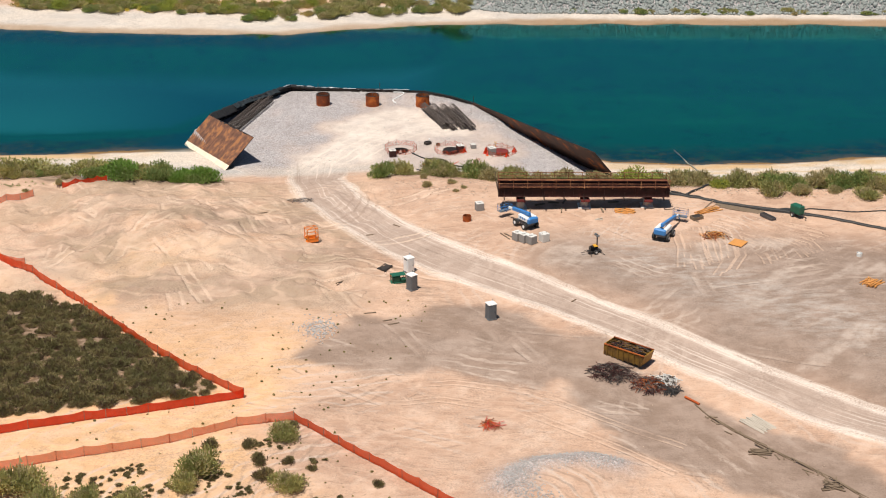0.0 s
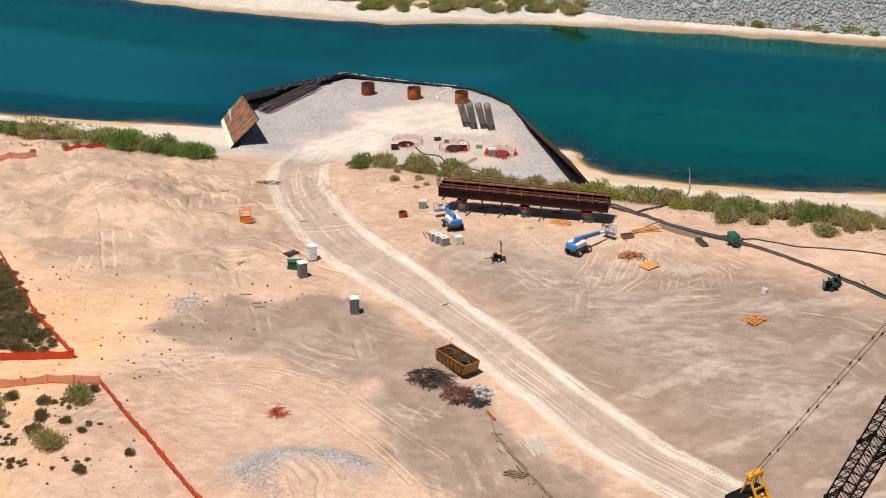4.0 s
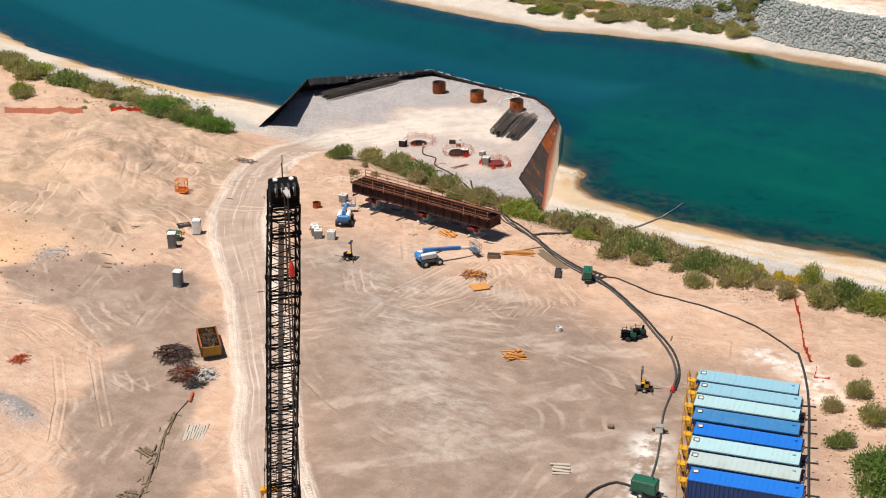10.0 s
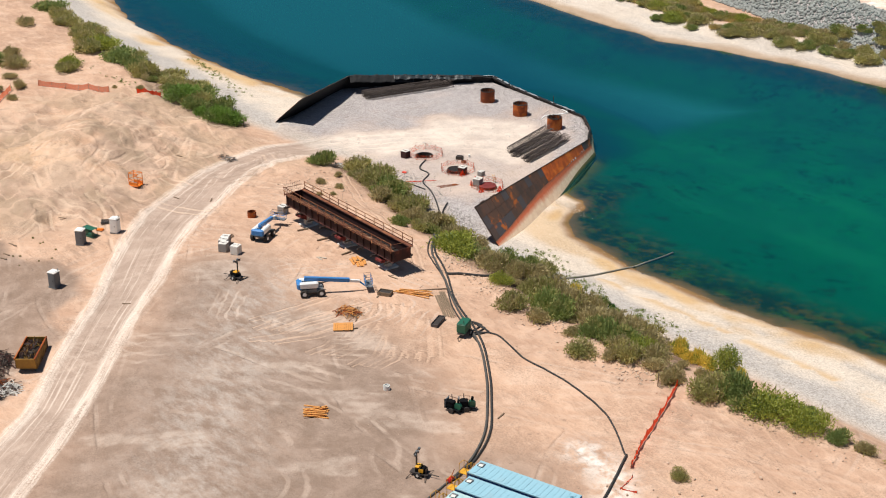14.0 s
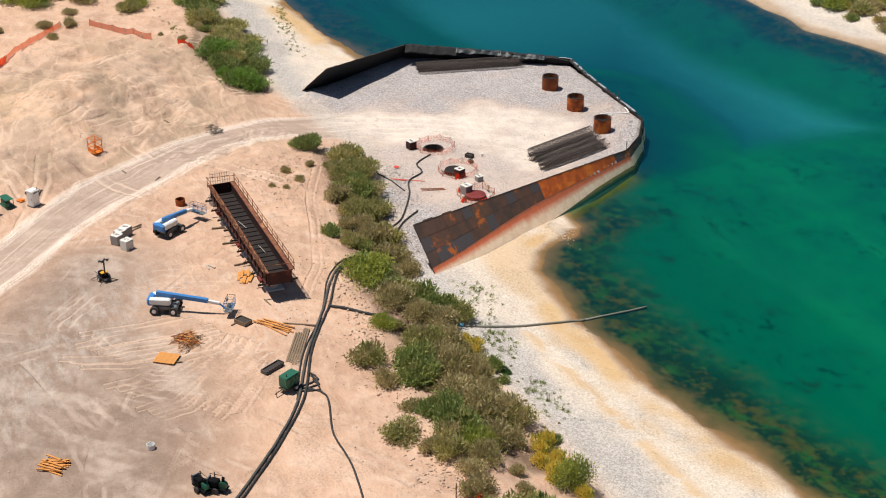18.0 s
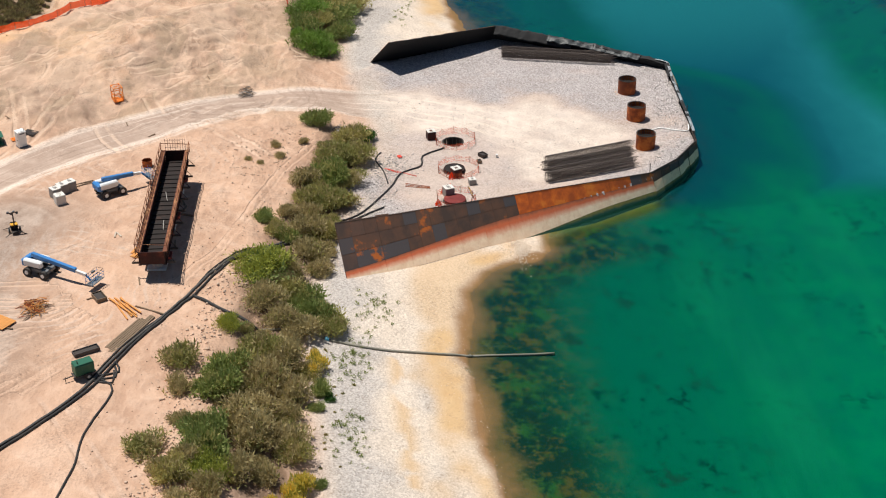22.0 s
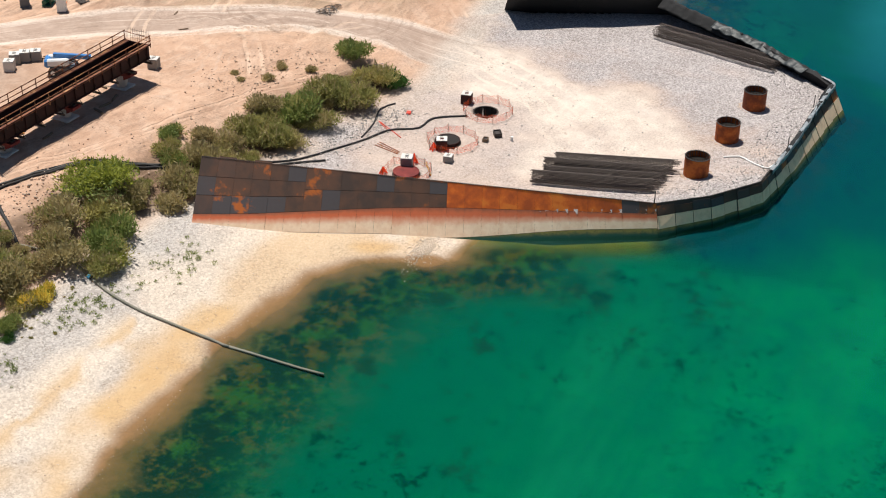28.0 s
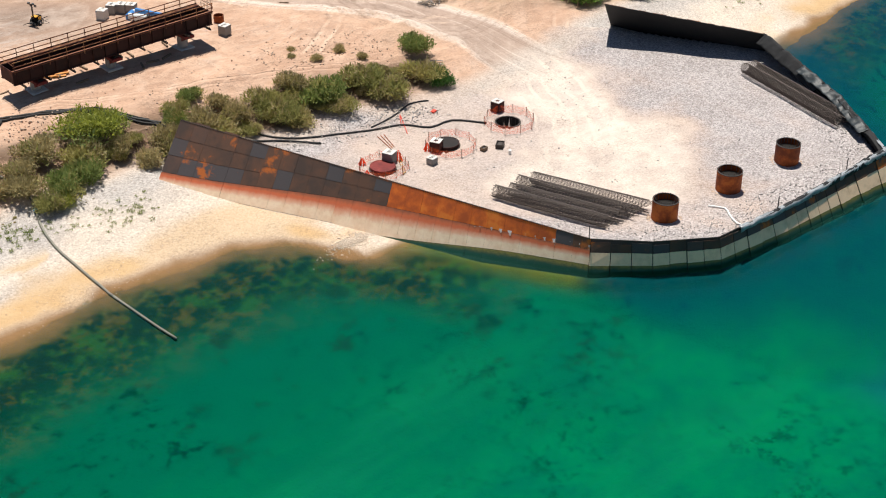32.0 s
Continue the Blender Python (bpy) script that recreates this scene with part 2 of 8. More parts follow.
    for px, py in SHAFTS:
        z = np.where(np.hypot(x - px, y - py) < 1.25, -9.0, z)
    return z


def H(x, y):
    return float(height(np.array([x]), np.array([y]))[0])


# ---- materials ----
def mat_base(name, rough=0.85, metal=0.0):
    m = bpy.data.materials.new(name)
    m.use_nodes = True
    nt = m.node_tree
    b = nt.nodes["Principled BSDF"]
    b.inputs["Roughness"].default_value = rough
    b.inputs["Metallic"].default_value = metal
    return m, nt, b


def node(nt, kind, **inputs):
    n = nt.nodes.new(kind)
    for k, v in inputs.items():
        n.inputs[k.replace("_", " ")].default_value = v
    return n


def coords(nt, scale=1.0, world_space=False):
    if world_space:
        return nt.nodes.new("ShaderNodeNewGeometry").outputs["Position"]
    return nt.nodes.new("ShaderNodeTexCoord").outputs["Object"]


def noise_tex(nt, src, scale, detail=4.0, rough=0.6):
    n = node(nt, "ShaderNodeTexNoise", Scale=scale, Detail=detail, Roughness=rough)
    nt.links.new(src, n.inputs["Vector"])
    return n.outputs["Fac"]


def ramp(nt, src, a, b):
    n = nt.nodes.new("ShaderNodeMapRange")
    n.interpolation_type = "SMOOTHSTEP"
    n.inputs["From Min"].default_value, n.inputs["From Max"].default_value = a, b
    nt.links.new(src, n.inputs["Value"])
    return n.outputs["Result"]


def mix(nt, fac, a, b, blend="MIX"):
    n = nt.nodes.new("ShaderNodeMix")
    n.data_type, n.blend_type = "RGBA", blend
    for sock, v in (("Factor", fac), ("A", a), ("B", b)):
        s = [i for i in n.inputs if i.name == sock and (i.type == "VALUE") == (sock == "Factor") and i.type in ("VALUE", "RGBA")][0]
        if isinstance(v, (int, float)):
            s.default_value = v
        elif isinstance(v, tuple):
            s.default_value = (*v, 1)
        else:
            nt.links.new(v, s)
    return [o for o in n.outputs if o.type == "RGBA"][0]


def math_n(nt, op, a, b=0.0):
    n = nt.nodes.new("ShaderNodeMath")
    n.operation = op
    for s, v in zip(n.inputs, (a, b)):
        if isinstance(v, (int, float)):
            s.default_value = v
        else:
            nt.links.new(v, s)
    return n.outputs[0]


def bump(nt, b, src, strength, dist):
    n = node(nt, "ShaderNodeBump", Strength=strength, Distance=dist)
    nt.links.new(src, n.inputs["Height"])
    nt.links.new(n.outputs["Normal"], b.inputs["Normal"])


def painted(name, col, worn=(0.12, 0.08, 0.06), rough=0.5, metal=0.0, scale=1.5, amount=0.45, grime=0.35, bumps=0.004):
    """Paint or plain material with dirt and wear at two scales."""
    m, nt, b = mat_base(name, rough, metal)
    p = coords(nt)
    rnd = nt.nodes.new("ShaderNodeObjectInfo").outputs["Random"]
    big = ramp(nt, noise_tex(nt, p, scale, 5, 0.65), 0.62 - amount * 0.35, 0.85)
    fine = noise_tex(nt, p, scale * 9, 3, 0.7)
    c = mix(nt, math_n(nt, "MULTIPLY", big, grime), col, worn)
    c = mix(nt, math_n(nt, "MULTIPLY", fine, 0.35), c, tuple(v * 0.75 for v in col))
    c = mix(nt, math_n(nt, "MULTIPLY", rnd, 0.18), c, tuple(min(1, v * 1.25 + 0.01) for v in col))
    nt.links.new(c, b.inputs["Base Color"])
    nt.links.new(math_n(nt, "ADD", math_n(nt, "MULTIPLY", fine, 0.25), rough - 0.1), b.inputs["Roughness"])
    if bumps:
        bump(nt, b, fine, 0.5, bumps)
    return m


def rust(name, dark, mid, bright, share=0.5, scale=0.6, rough=0.8, cool=None):
    m, nt, b = mat_base(name, rough, 0.15)
    p = coords(nt, world_space=True)
    rnd = nt.nodes.new("ShaderNodeObjectInfo").outputs["Random"]
    n1 = noise_tex(nt, p, scale, 6, 0.65)
    n2 = noise_tex(nt, p, scale * 8, 4, 0.7)
    f = math_n(nt, "ADD", n1, math_n(nt, "MULTIPLY", math_n(nt, "SUBTRACT", rnd, 0.5), 0.11))
    c = mix(nt, ramp(nt, f, 0.35, 0.6), dark, mid)
    if cool:
        c = mix(nt, ramp(nt, math_n(nt, "FRACT", math_n(nt, "MULTIPLY", rnd, 7.3)), 0.45, 0.8), c, cool)
    c = mix(nt, ramp(nt, f, 1.02 - share, 1.12 - share), c, bright)
    c = mix(nt, math_n(nt, "MULTIPLY", n2, 0.5), c, dark)
    nt.links.new(c, b.inputs["Base Color"])
    bump(nt, b, n2, 0.6, 0.01)
    return m


def scale_fade():
    """Plate with a pale mineral crust below that fades through pink into red rust above."""
    m, nt, b = mat_base("crusted_plate", 0.85)
    gen = nt.nodes.new("ShaderNodeTexCoord").outputs["Generated"]
    p = coords(nt, world_space=True)
    sx = nt.nodes.new("ShaderNodeSeparateXYZ")
    nt.links.new(gen, sx.inputs["Vector"])
    n1, n2 = noise_tex(nt, p, 0.9, 5, 0.65), noise_tex(nt, p, 6.0, 4, 0.7)
    st = nt.nodes.new("ShaderNodeMapping")
    st.inputs["Scale"].default_value = (1.0, 1.0, 0.12)
    nt.links.new(p, st.inputs["Vector"])
    drip = noise_tex(nt, st.outputs["Vector"], 2.6, 4, 0.65)
    up = math_n(nt, "ADD", sx.outputs["Z"], math_n(nt, "MULTIPLY", math_n(nt, "SUBTRACT", math_n(nt, "ADD", math_n(nt, "MULTIPLY", n1, 0.5), math_n(nt, "MULTIPLY", drip, 0.5)), 0.5), 0.32))
    c = mix(nt, ramp(nt, n1, 0.3, 0.7), (0.96, 0.73, 0.52), (0.84, 0.58, 0.38))
    c = mix(nt, math_n(nt, "MULTIPLY", ramp(nt, drip, 0.55, 0.75), 0.4), c, (0.62, 0.42, 0.27))
    c = mix(nt, ramp(nt, up, 0.36, 0.62), c, (0.76, 0.36, 0.22))
    c = mix(nt, ramp(nt, up, 0.56, 0.78), c, (0.62, 0.13, 0.045))
    c = mix(nt, ramp(nt, up, 0.80, 1.02), c, (0.30, 0.085, 0.04))
    c = mix(nt, math_n(nt, "MULTIPLY", n2, 0.12), c, (0.40, 0.28, 0.19))
    nt.links.new(c, b.inputs["Base Color"])
    bump(nt, b, n2, 0.5, 0.015)
    return m


def algae_plate():
    """Steel with an olive slime fringe; murky water is painted in lower down."""
    m, nt, b = mat_base("algae_and_murk_plate", 0.7)
    p = coords(nt, world_space=True)
    sx = nt.nodes.new("ShaderNodeSeparateXYZ")
    nt.links.new(p, sx.inputs["Vector"])
    n1, n2 = noise_tex(nt, p, 1.1, 5, 0.65), noise_tex(nt, p, 5.0, 4, 0.7)
    low = math_n(nt, "ADD", sx.outputs["Z"], math_n(nt, "MULTIPLY", math_n(nt, "SUBTRACT", n1, 0.5), 0.5))
    c = mix(nt, ramp(nt, n2, 0.35, 0.7), (0.24, 0.20, 0.045), (0.11, 0.105, 0.03))
    c = mix(nt, ramp(nt, low, WATER + 0.55, WATER + 0.05), c, (0.004, 0.062, 0.038))
    nt.links.new(c, b.inputs["Base Color"])
    bump(nt, b, n2, 0.5, 0.02)
    return m


def leafy(name, cols, rough=0.7):
    m, nt, b = mat_base(name, rough)
    rnd = nt.nodes.new("ShaderNodeObjectInfo").outputs["Random"]
    isl = nt.nodes.new("ShaderNodeNewGeometry").outputs["Random Per Island"]
    c = mix(nt, isl, cols[0], cols[1])
    patch = ramp(nt, noise_tex(nt, coords(nt, world_space=True), 0.55, 3, 0.6), 0.38, 0.62)
    c = mix(nt, math_n(nt, "MULTIPLY", patch, 0.55), c, cols[2])
    c = mix(nt, math_n(nt, "MULTIPLY", rnd, 0.6), c, cols[2])
    nt.links.new(c, b.inputs["Base Color"])
    tr = nt.nodes.new("ShaderNodeBsdfTranslucent")
    nt.links.new(c, tr.inputs["Color"])
    ms = node(nt, "ShaderNodeMixShader", Fac=0.42)
    nt.links.new(b.outputs[0], ms.inputs[1])
    nt.links.new(tr.outputs[0], ms.inputs[2])
    nt.links.new(ms.outputs[0], nt.nodes["Material Output"].inputs["Surface"])
    return m


def ground_material():
    m, nt, b = mat_base("desert_ground", 0.95)
    b.inputs["Specular IOR Level"].default_value = 0.0
    p = coords(nt, world_space=True)
    att = {}
    for a in ("zone_a", "zone_b", "zone_c", "zone_d", "tracks", "edges"):
        n = nt.nodes.new("ShaderNodeAttribute")
        n.attribute_name = a
        s = nt.nodes.new("ShaderNodeSeparateColor")
        nt.links.new(n.outputs["Color"], s.inputs["Color"])
        att[a] = s.outputs
        att[a + "_alpha"] = n.outputs["Alpha"]
    big = noise_tex(nt, p, 0.05, 6, 0.6)
    mid = noise_tex(nt, p, 0.35, 6, 0.65)
    fine = noise_tex(nt, p, 4.0, 4, 0.7)
    vor = node(nt, "ShaderNodeTexVoronoi", Scale=6.5)
    nt.links.new(p, vor.inputs["Vector"])
    grains = vor.outputs["Color"]
    sep = nt.nodes.new("ShaderNodeSeparateColor")
    nt.links.new(grains, sep.inputs["Color"])
    stone = sep.outputs[0]
    # sandy soil
    c = mix(nt, ramp(nt, big, 0.35, 0.65), SAND_A, SAND_B)
    c = mix(nt, math_n(nt, "MULTIPLY", ramp(nt, mid, 0.45, 0.7), 0.6), c, SAND_C)
    c = mix(nt, att["zone_c"][0], c, mix(nt, ramp(nt, mid, 0.3, 0.7), ORANGE_A, ORANGE_B))
    # packed grey-brown yard
    yard = mix(nt, ramp(nt, mid, 0.35, 0.65), YARD_A, YARD_B)
    c = mix(nt, att["zone_a"][2], c, yard)
    # road bed and pale lime edges
    road = mix(nt, ramp(nt, mid, 0.3, 0.7), ROAD_A, ROAD_B)
    c = mix(nt, att["zone_a"][0], c, road)
    c = mix(nt, math_n(nt, "MULTIPLY", att["zone_a"][1], ramp(nt, math_n(nt, "ADD", math_n(nt, "MULTIPLY", mid, 0.6), math_n(nt, "MULTIPLY", fine, 0.5)), 0.38, 0.62)), c, LIME)
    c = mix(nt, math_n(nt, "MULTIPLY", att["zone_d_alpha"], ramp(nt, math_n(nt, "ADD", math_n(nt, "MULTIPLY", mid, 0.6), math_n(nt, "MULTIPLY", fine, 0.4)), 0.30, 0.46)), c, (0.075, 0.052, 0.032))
    # driven-over pale middle of the platform, crushed stone round it
    c = mix(nt, att["zone_d"][2], c, mix(nt, ramp(nt, mid, 0.3, 0.7), CREAM_A, CREAM_B))
    grav = mix(nt, stone, GRAVEL_A, GRAVEL_B)
    c = mix(nt, att["zone_b"][2], c, grav)
    # beach: pale shingle, ochre stains, wet sand
    shin = mix(nt, stone, BEACH_A, BEACH_B)
    c = mix(nt, math_n(nt, "MULTIPLY", att["zone_b"][0], ramp(nt, mid, 0.12, 0.4)), c, shin)
    c = mix(nt, att["zone_c"][2], c, mix(nt, stone, SHINGLE_A, SHINGLE_B))
    c = mix(nt, att["zone_c"][1], c, mix(nt, mid, OCHRE_A, OCHRE_B))
    c = mix(nt, att["zone_b"][1], c, WET)
    # river bed: weed on the shallows, then the water's depth tint as bed colour
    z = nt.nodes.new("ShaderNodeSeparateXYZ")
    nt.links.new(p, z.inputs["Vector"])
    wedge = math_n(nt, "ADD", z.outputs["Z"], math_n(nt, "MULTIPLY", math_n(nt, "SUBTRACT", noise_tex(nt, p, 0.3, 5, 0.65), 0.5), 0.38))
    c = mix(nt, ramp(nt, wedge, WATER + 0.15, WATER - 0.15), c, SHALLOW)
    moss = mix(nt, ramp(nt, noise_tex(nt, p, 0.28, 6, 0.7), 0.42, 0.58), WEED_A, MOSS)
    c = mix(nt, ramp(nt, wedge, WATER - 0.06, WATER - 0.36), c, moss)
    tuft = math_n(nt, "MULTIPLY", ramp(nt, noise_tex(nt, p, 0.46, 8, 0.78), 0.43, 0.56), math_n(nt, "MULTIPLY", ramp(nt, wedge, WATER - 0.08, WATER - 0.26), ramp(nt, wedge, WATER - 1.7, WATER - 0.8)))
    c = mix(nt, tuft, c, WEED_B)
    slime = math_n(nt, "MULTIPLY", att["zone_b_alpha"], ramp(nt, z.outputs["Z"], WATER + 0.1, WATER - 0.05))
    water_tint = mix(nt, ramp(nt, noise_tex(nt, p, 0.11, 9, 0.74), 0.34, 0.68), WATER_TINT_A, WATER_TINT_B)
    water_tint = mix(nt, ramp(nt, math_n(nt, "ADD", z.outputs["Y"], math_n(nt, "MULTIPLY", mid, 16.0)), 254, 292), (0.0, 0.094, 0.052), water_tint)
    c = mix(nt, ramp(nt, wedge, WATER - 0.5, WATER - 1.35), c, water_tint)
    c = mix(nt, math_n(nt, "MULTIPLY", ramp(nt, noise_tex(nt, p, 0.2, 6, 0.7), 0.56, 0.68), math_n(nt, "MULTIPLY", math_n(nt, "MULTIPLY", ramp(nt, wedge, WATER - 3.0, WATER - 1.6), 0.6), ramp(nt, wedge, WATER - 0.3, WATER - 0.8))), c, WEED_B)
    # fine weed mats; the pale lanes paint the water's light streaks onto the bed
    mat_n = noise_tex(nt, p, 0.55, 8, 0.78)
    lane_m = nt.nodes.new("ShaderNodeMapping")
    lane_m.inputs["Rotation"].default_value = (0, 0, -0.75)
    lane_m.inputs["Scale"].default_value = (0.16, 1.0, 1.0)
    nt.links.new(p, lane_m.inputs["Vector"])
    lanes = noise_tex(nt, lane_m.outputs["Vector"], 0.16, 5, 0.62)
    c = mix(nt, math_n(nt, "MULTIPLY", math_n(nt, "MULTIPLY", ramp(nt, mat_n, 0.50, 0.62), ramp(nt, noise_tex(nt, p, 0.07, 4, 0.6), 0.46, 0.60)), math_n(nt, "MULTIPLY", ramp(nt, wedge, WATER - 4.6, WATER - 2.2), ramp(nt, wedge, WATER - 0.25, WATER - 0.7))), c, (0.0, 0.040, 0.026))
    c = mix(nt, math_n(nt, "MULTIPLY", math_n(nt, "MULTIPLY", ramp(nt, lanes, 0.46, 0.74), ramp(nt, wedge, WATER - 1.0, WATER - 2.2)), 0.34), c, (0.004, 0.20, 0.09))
    # deep-water tint, brighter teal far out painted in for sky reflection
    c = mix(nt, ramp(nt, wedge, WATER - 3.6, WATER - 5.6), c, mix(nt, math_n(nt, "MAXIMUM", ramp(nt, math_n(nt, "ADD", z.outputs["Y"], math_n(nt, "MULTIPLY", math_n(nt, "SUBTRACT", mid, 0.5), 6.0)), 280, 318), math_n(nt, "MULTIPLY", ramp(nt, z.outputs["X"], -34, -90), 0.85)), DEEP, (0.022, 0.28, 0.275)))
    # dark blue of deep water off the nose, put into the bed colour
    c = mix(nt, math_n(nt, "MULTIPLY", ramp(nt, att["edges"][1], 0.06, 1.0), 0.80), c, (0.0, 0.052, 0.068))
    c = mix(nt, math_n(nt, "MULTIPLY", slime, 0.6), c, (0.15, 0.17, 0.022))
    # wheel tracks: ruts along the road, arcs where machines turned
    dry = math_n(nt, "SUBTRACT", 1.0, math_n(nt, "MAXIMUM", att["zone_b"][0], att["zone_b"][2]))
    dry = math_n(nt, "MULTIPLY", dry, ramp(nt, z.outputs["Z"], -4.0, -2.8))
    rut = nt.nodes.new("ShaderNodeCombineXYZ")
    nt.links.new(math_n(nt, "MULTIPLY", att["zone_d"][0], 16.0), rut.inputs["X"])
    nt.links.new(math_n(nt, "MULTIPLY", math_n(nt, "SUBTRACT", z.outputs["X"], z.outputs["Y"]), 0.03), rut.inputs["Y"])
    ruts = noise_tex(nt, rut.outputs["Vector"], 1.0, 3, 0.6)
    c = mix(nt, math_n(nt, "MULTIPLY", math_n(nt, "MULTIPLY", ramp(nt, ruts, 0.54, 0.70), att["zone_a"][0]), 0.55), c, LIME)
    c = mix(nt, math_n(nt, "MULTIPLY", math_n(nt, "MULTIPLY", ramp(nt, ruts, 0.44, 0.30), att["zone_a"][0]), 0.45), c, YARD_A)
    away = math_n(nt, "ADD", math_n(nt, "MULTIPLY", att["zone_d"][1], 10.0), math_n(nt, "ADD", math_n(nt, "MULTIPLY", math_n(nt, "SUBTRACT", mid, 0.5), 1.3), math_n(nt, "MULTIPLY", math_n(nt, "SUBTRACT", fine, 0.5), 0.35)))
    c = mix(nt, math_n(nt, "MULTIPLY", ramp(nt, away, 1.2, 0.4), math_n(nt, "MULTIPLY", ramp(nt, noise_tex(nt, rut.outputs["Vector"], 3.0, 4, 0.65), 0.28, 0.60), 0.80)), c, LIME)
    warp = math_n(nt, "MULTIPLY", noise_tex(nt, p, 0.13, 3, 0.5), 5.0)
    for cx, cy, r0, r1, pitch, tint, amount in ((35, 190, 5, 17, 5.2, PALE_DUST, 0.65), (22, 178, 9, 26, 3.1, PALE_DUST, 0.35), (-8, 116, 12, 46, 3.4, PALE_DUST, 0.6), (6, 122, 8, 34, 4.6, SOIL_AND_SHADE, 0.45), (72, 158, 8, 24, 3.6, SOIL_AND_SHADE, 0.3),
                                                (-20, 206, 6, 16, 4.4, SOIL_AND_SHADE, 0.35), (56, 150, 16, 40, 2.7, PALE_DUST, 0.35), (-40, 192, 3, 15, 2.6, SOIL_AND_SHADE, 0.4), (2, 196, 5, 15, 4.8, PALE_DUST, 0.4)):
        far = nt.nodes.new("ShaderNodeVectorMath")
        far.operation = "DISTANCE"
        flat = nt.nodes.new("ShaderNodeCombineXYZ")
        nt.links.new(z.outputs["X"], flat.inputs["X"])
        nt.links.new(z.outputs["Y"], flat.inputs["Y"])
        nt.links.new(flat.outputs["Vector"], far.inputs[0])
        far.inputs[1].default_value = (cx, cy, 0)
        r = math_n(nt, "ADD", far.outputs["Value"], warp)
        line = ramp(nt, math_n(nt, "SINE", math_n(nt, "MULTIPLY", r, pitch)), 0.45, 0.95)
        belt = math_n(nt, "MULTIPLY", ramp(nt, r, r0, r0 + 3), ramp(nt, r, r1 + 3, r1 - 3))
        some = ramp(nt, math_n(nt, "ADD", noise_tex(nt, p, 0.09, 4, 0.6), math_n(nt, "MULTIPLY", math_n(nt, "SUBTRACT", fine, 0.5), 0.3)), 0.48, 0.60)
        k = math_n(nt, "MULTIPLY", math_n(nt, "MULTIPLY", line, belt), math_n(nt, "MULTIPLY", math_n(nt, "MULTIPLY", some, dry), amount))
        c = mix(nt, k, c, tint)
    c = mix(nt, math_n(nt, "MULTIPLY", att["zone_c_alpha"], ramp(nt, noise_tex(nt, p, 0.5, 6, 0.7), 0.40, 0.58)), c, CHALK)
    # pale dust smeared over the packed yard
    sm = nt.nodes.new("ShaderNodeMapping")
    sm.inputs["Rotation"].default_value = (0, 0, 0.7)
    sm.inputs["Scale"].default_value = (0.35, 1.0, 1.0)
    nt.links.new(p, sm.inputs["Vector"])
    smear = ramp(nt, noise_tex(nt, sm.outputs["Vector"], 0.32, 6, 0.68), 0.54, 0.74)
    c = mix(nt, math_n(nt, "MULTIPLY", math_n(nt, "MULTIPLY", smear, att["zone_a"][2]), 0.17), c, PALE_DUST)
    c = mix(nt, math_n(nt, "MULTIPLY", att["zone_a_alpha"], ramp(nt, noise_tex(nt, sm.outputs["Vector"], 0.9, 8, 0.75), 0.40, 0.66)), c, COOL_DUST)
    # soft ridges that wheels and wind left in the loose sand
    rg = nt.nodes.new("ShaderNodeMapping")
    rg.inputs["Rotation"].default_value = (0, 0, 0.6)
    rg.inputs["Scale"].default_value = (0.45, 1.0, 1.0)
    nt.links.new(p, rg.inputs["Vector"])
    rn = noise_tex(nt, rg.outputs["Vector"], 0.42, 3, 0.5)
    ridge = math_n(nt, "SUBTRACT", 1.0, math_n(nt, "MULTIPLY", math_n(nt, "ABSOLUTE", math_n(nt, "SUBTRACT", rn, 0.5)), 5.0))
    ridge = math_n(nt, "MULTIPLY", math_n(nt, "MAXIMUM", ridge, 0.0), dry)
    loose = math_n(nt, "SUBTRACT", 1.0, math_n(nt, "MULTIPLY", math_n(nt, "MAXIMUM", att["zone_a"][0], att["zone_a"][2]), 0.75))
    ridge = math_n(nt, "MULTIPLY", ridge, loose)
    c = mix(nt, math_n(nt, "MULTIPLY", ramp(nt, ridge, 0.62, 0.98), 0.28), c, SAND_C)
    # wheel lines over the platform
    off = nt.nodes.new("ShaderNodeVectorMath")
    off.operation = "DISTANCE"
    nt.links.new(flat.outputs["Vector"], off.inputs[0])
    off.inputs[1].default_value = (40, 205, 0)
    r = math_n(nt, "ADD", off.outputs["Value"], math_n(nt, "MULTIPLY", warp, 0.5))
    line = math_n(nt, "MULTIPLY", ramp(nt, math_n(nt, "SINE", math_n(nt, "MULTIPLY", r, 3.3)), 0.3, 0.95), math_n(nt, "MULTIPLY", ramp(nt, r, 57, 61), ramp(nt, r, 74, 68)))
    line = math_n(nt, "MULTIPLY", line, math_n(nt, "MULTIPLY", math_n(nt, "MAXIMUM", att["zone_d"][2], att["zone_b"][2]), ramp(nt, z.outputs["Y"], 256, 240)))
    c = mix(nt, math_n(nt, "MULTIPLY", math_n(nt, "MULTIPLY", line, ramp(nt, mid, 0.38, 0.62)), 0.5), c, (0.84, 0.72, 0.60))
    # loosened dark soil beside the haul road
    lay = nt.nodes.new("ShaderNodeMapping")
    lay.inputs["Rotation"].default_value = (0, 0, 0.95)
    lay.inputs["Scale"].default_value = (0.22, 1.0, 1.0)
    nt.links.new(p, lay.inputs["Vector"])
    grain = noise_tex(nt, lay.outputs["Vector"], 0.9, 6, 0.7)
    near = ramp(nt, math_n(nt, "ADD", math_n(nt, "MULTIPLY", att["edges"][0], 8.0), math_n(nt, "MULTIPLY", math_n(nt, "SUBTRACT", mid, 0.5), 5.0)), 3.4, 0.6)
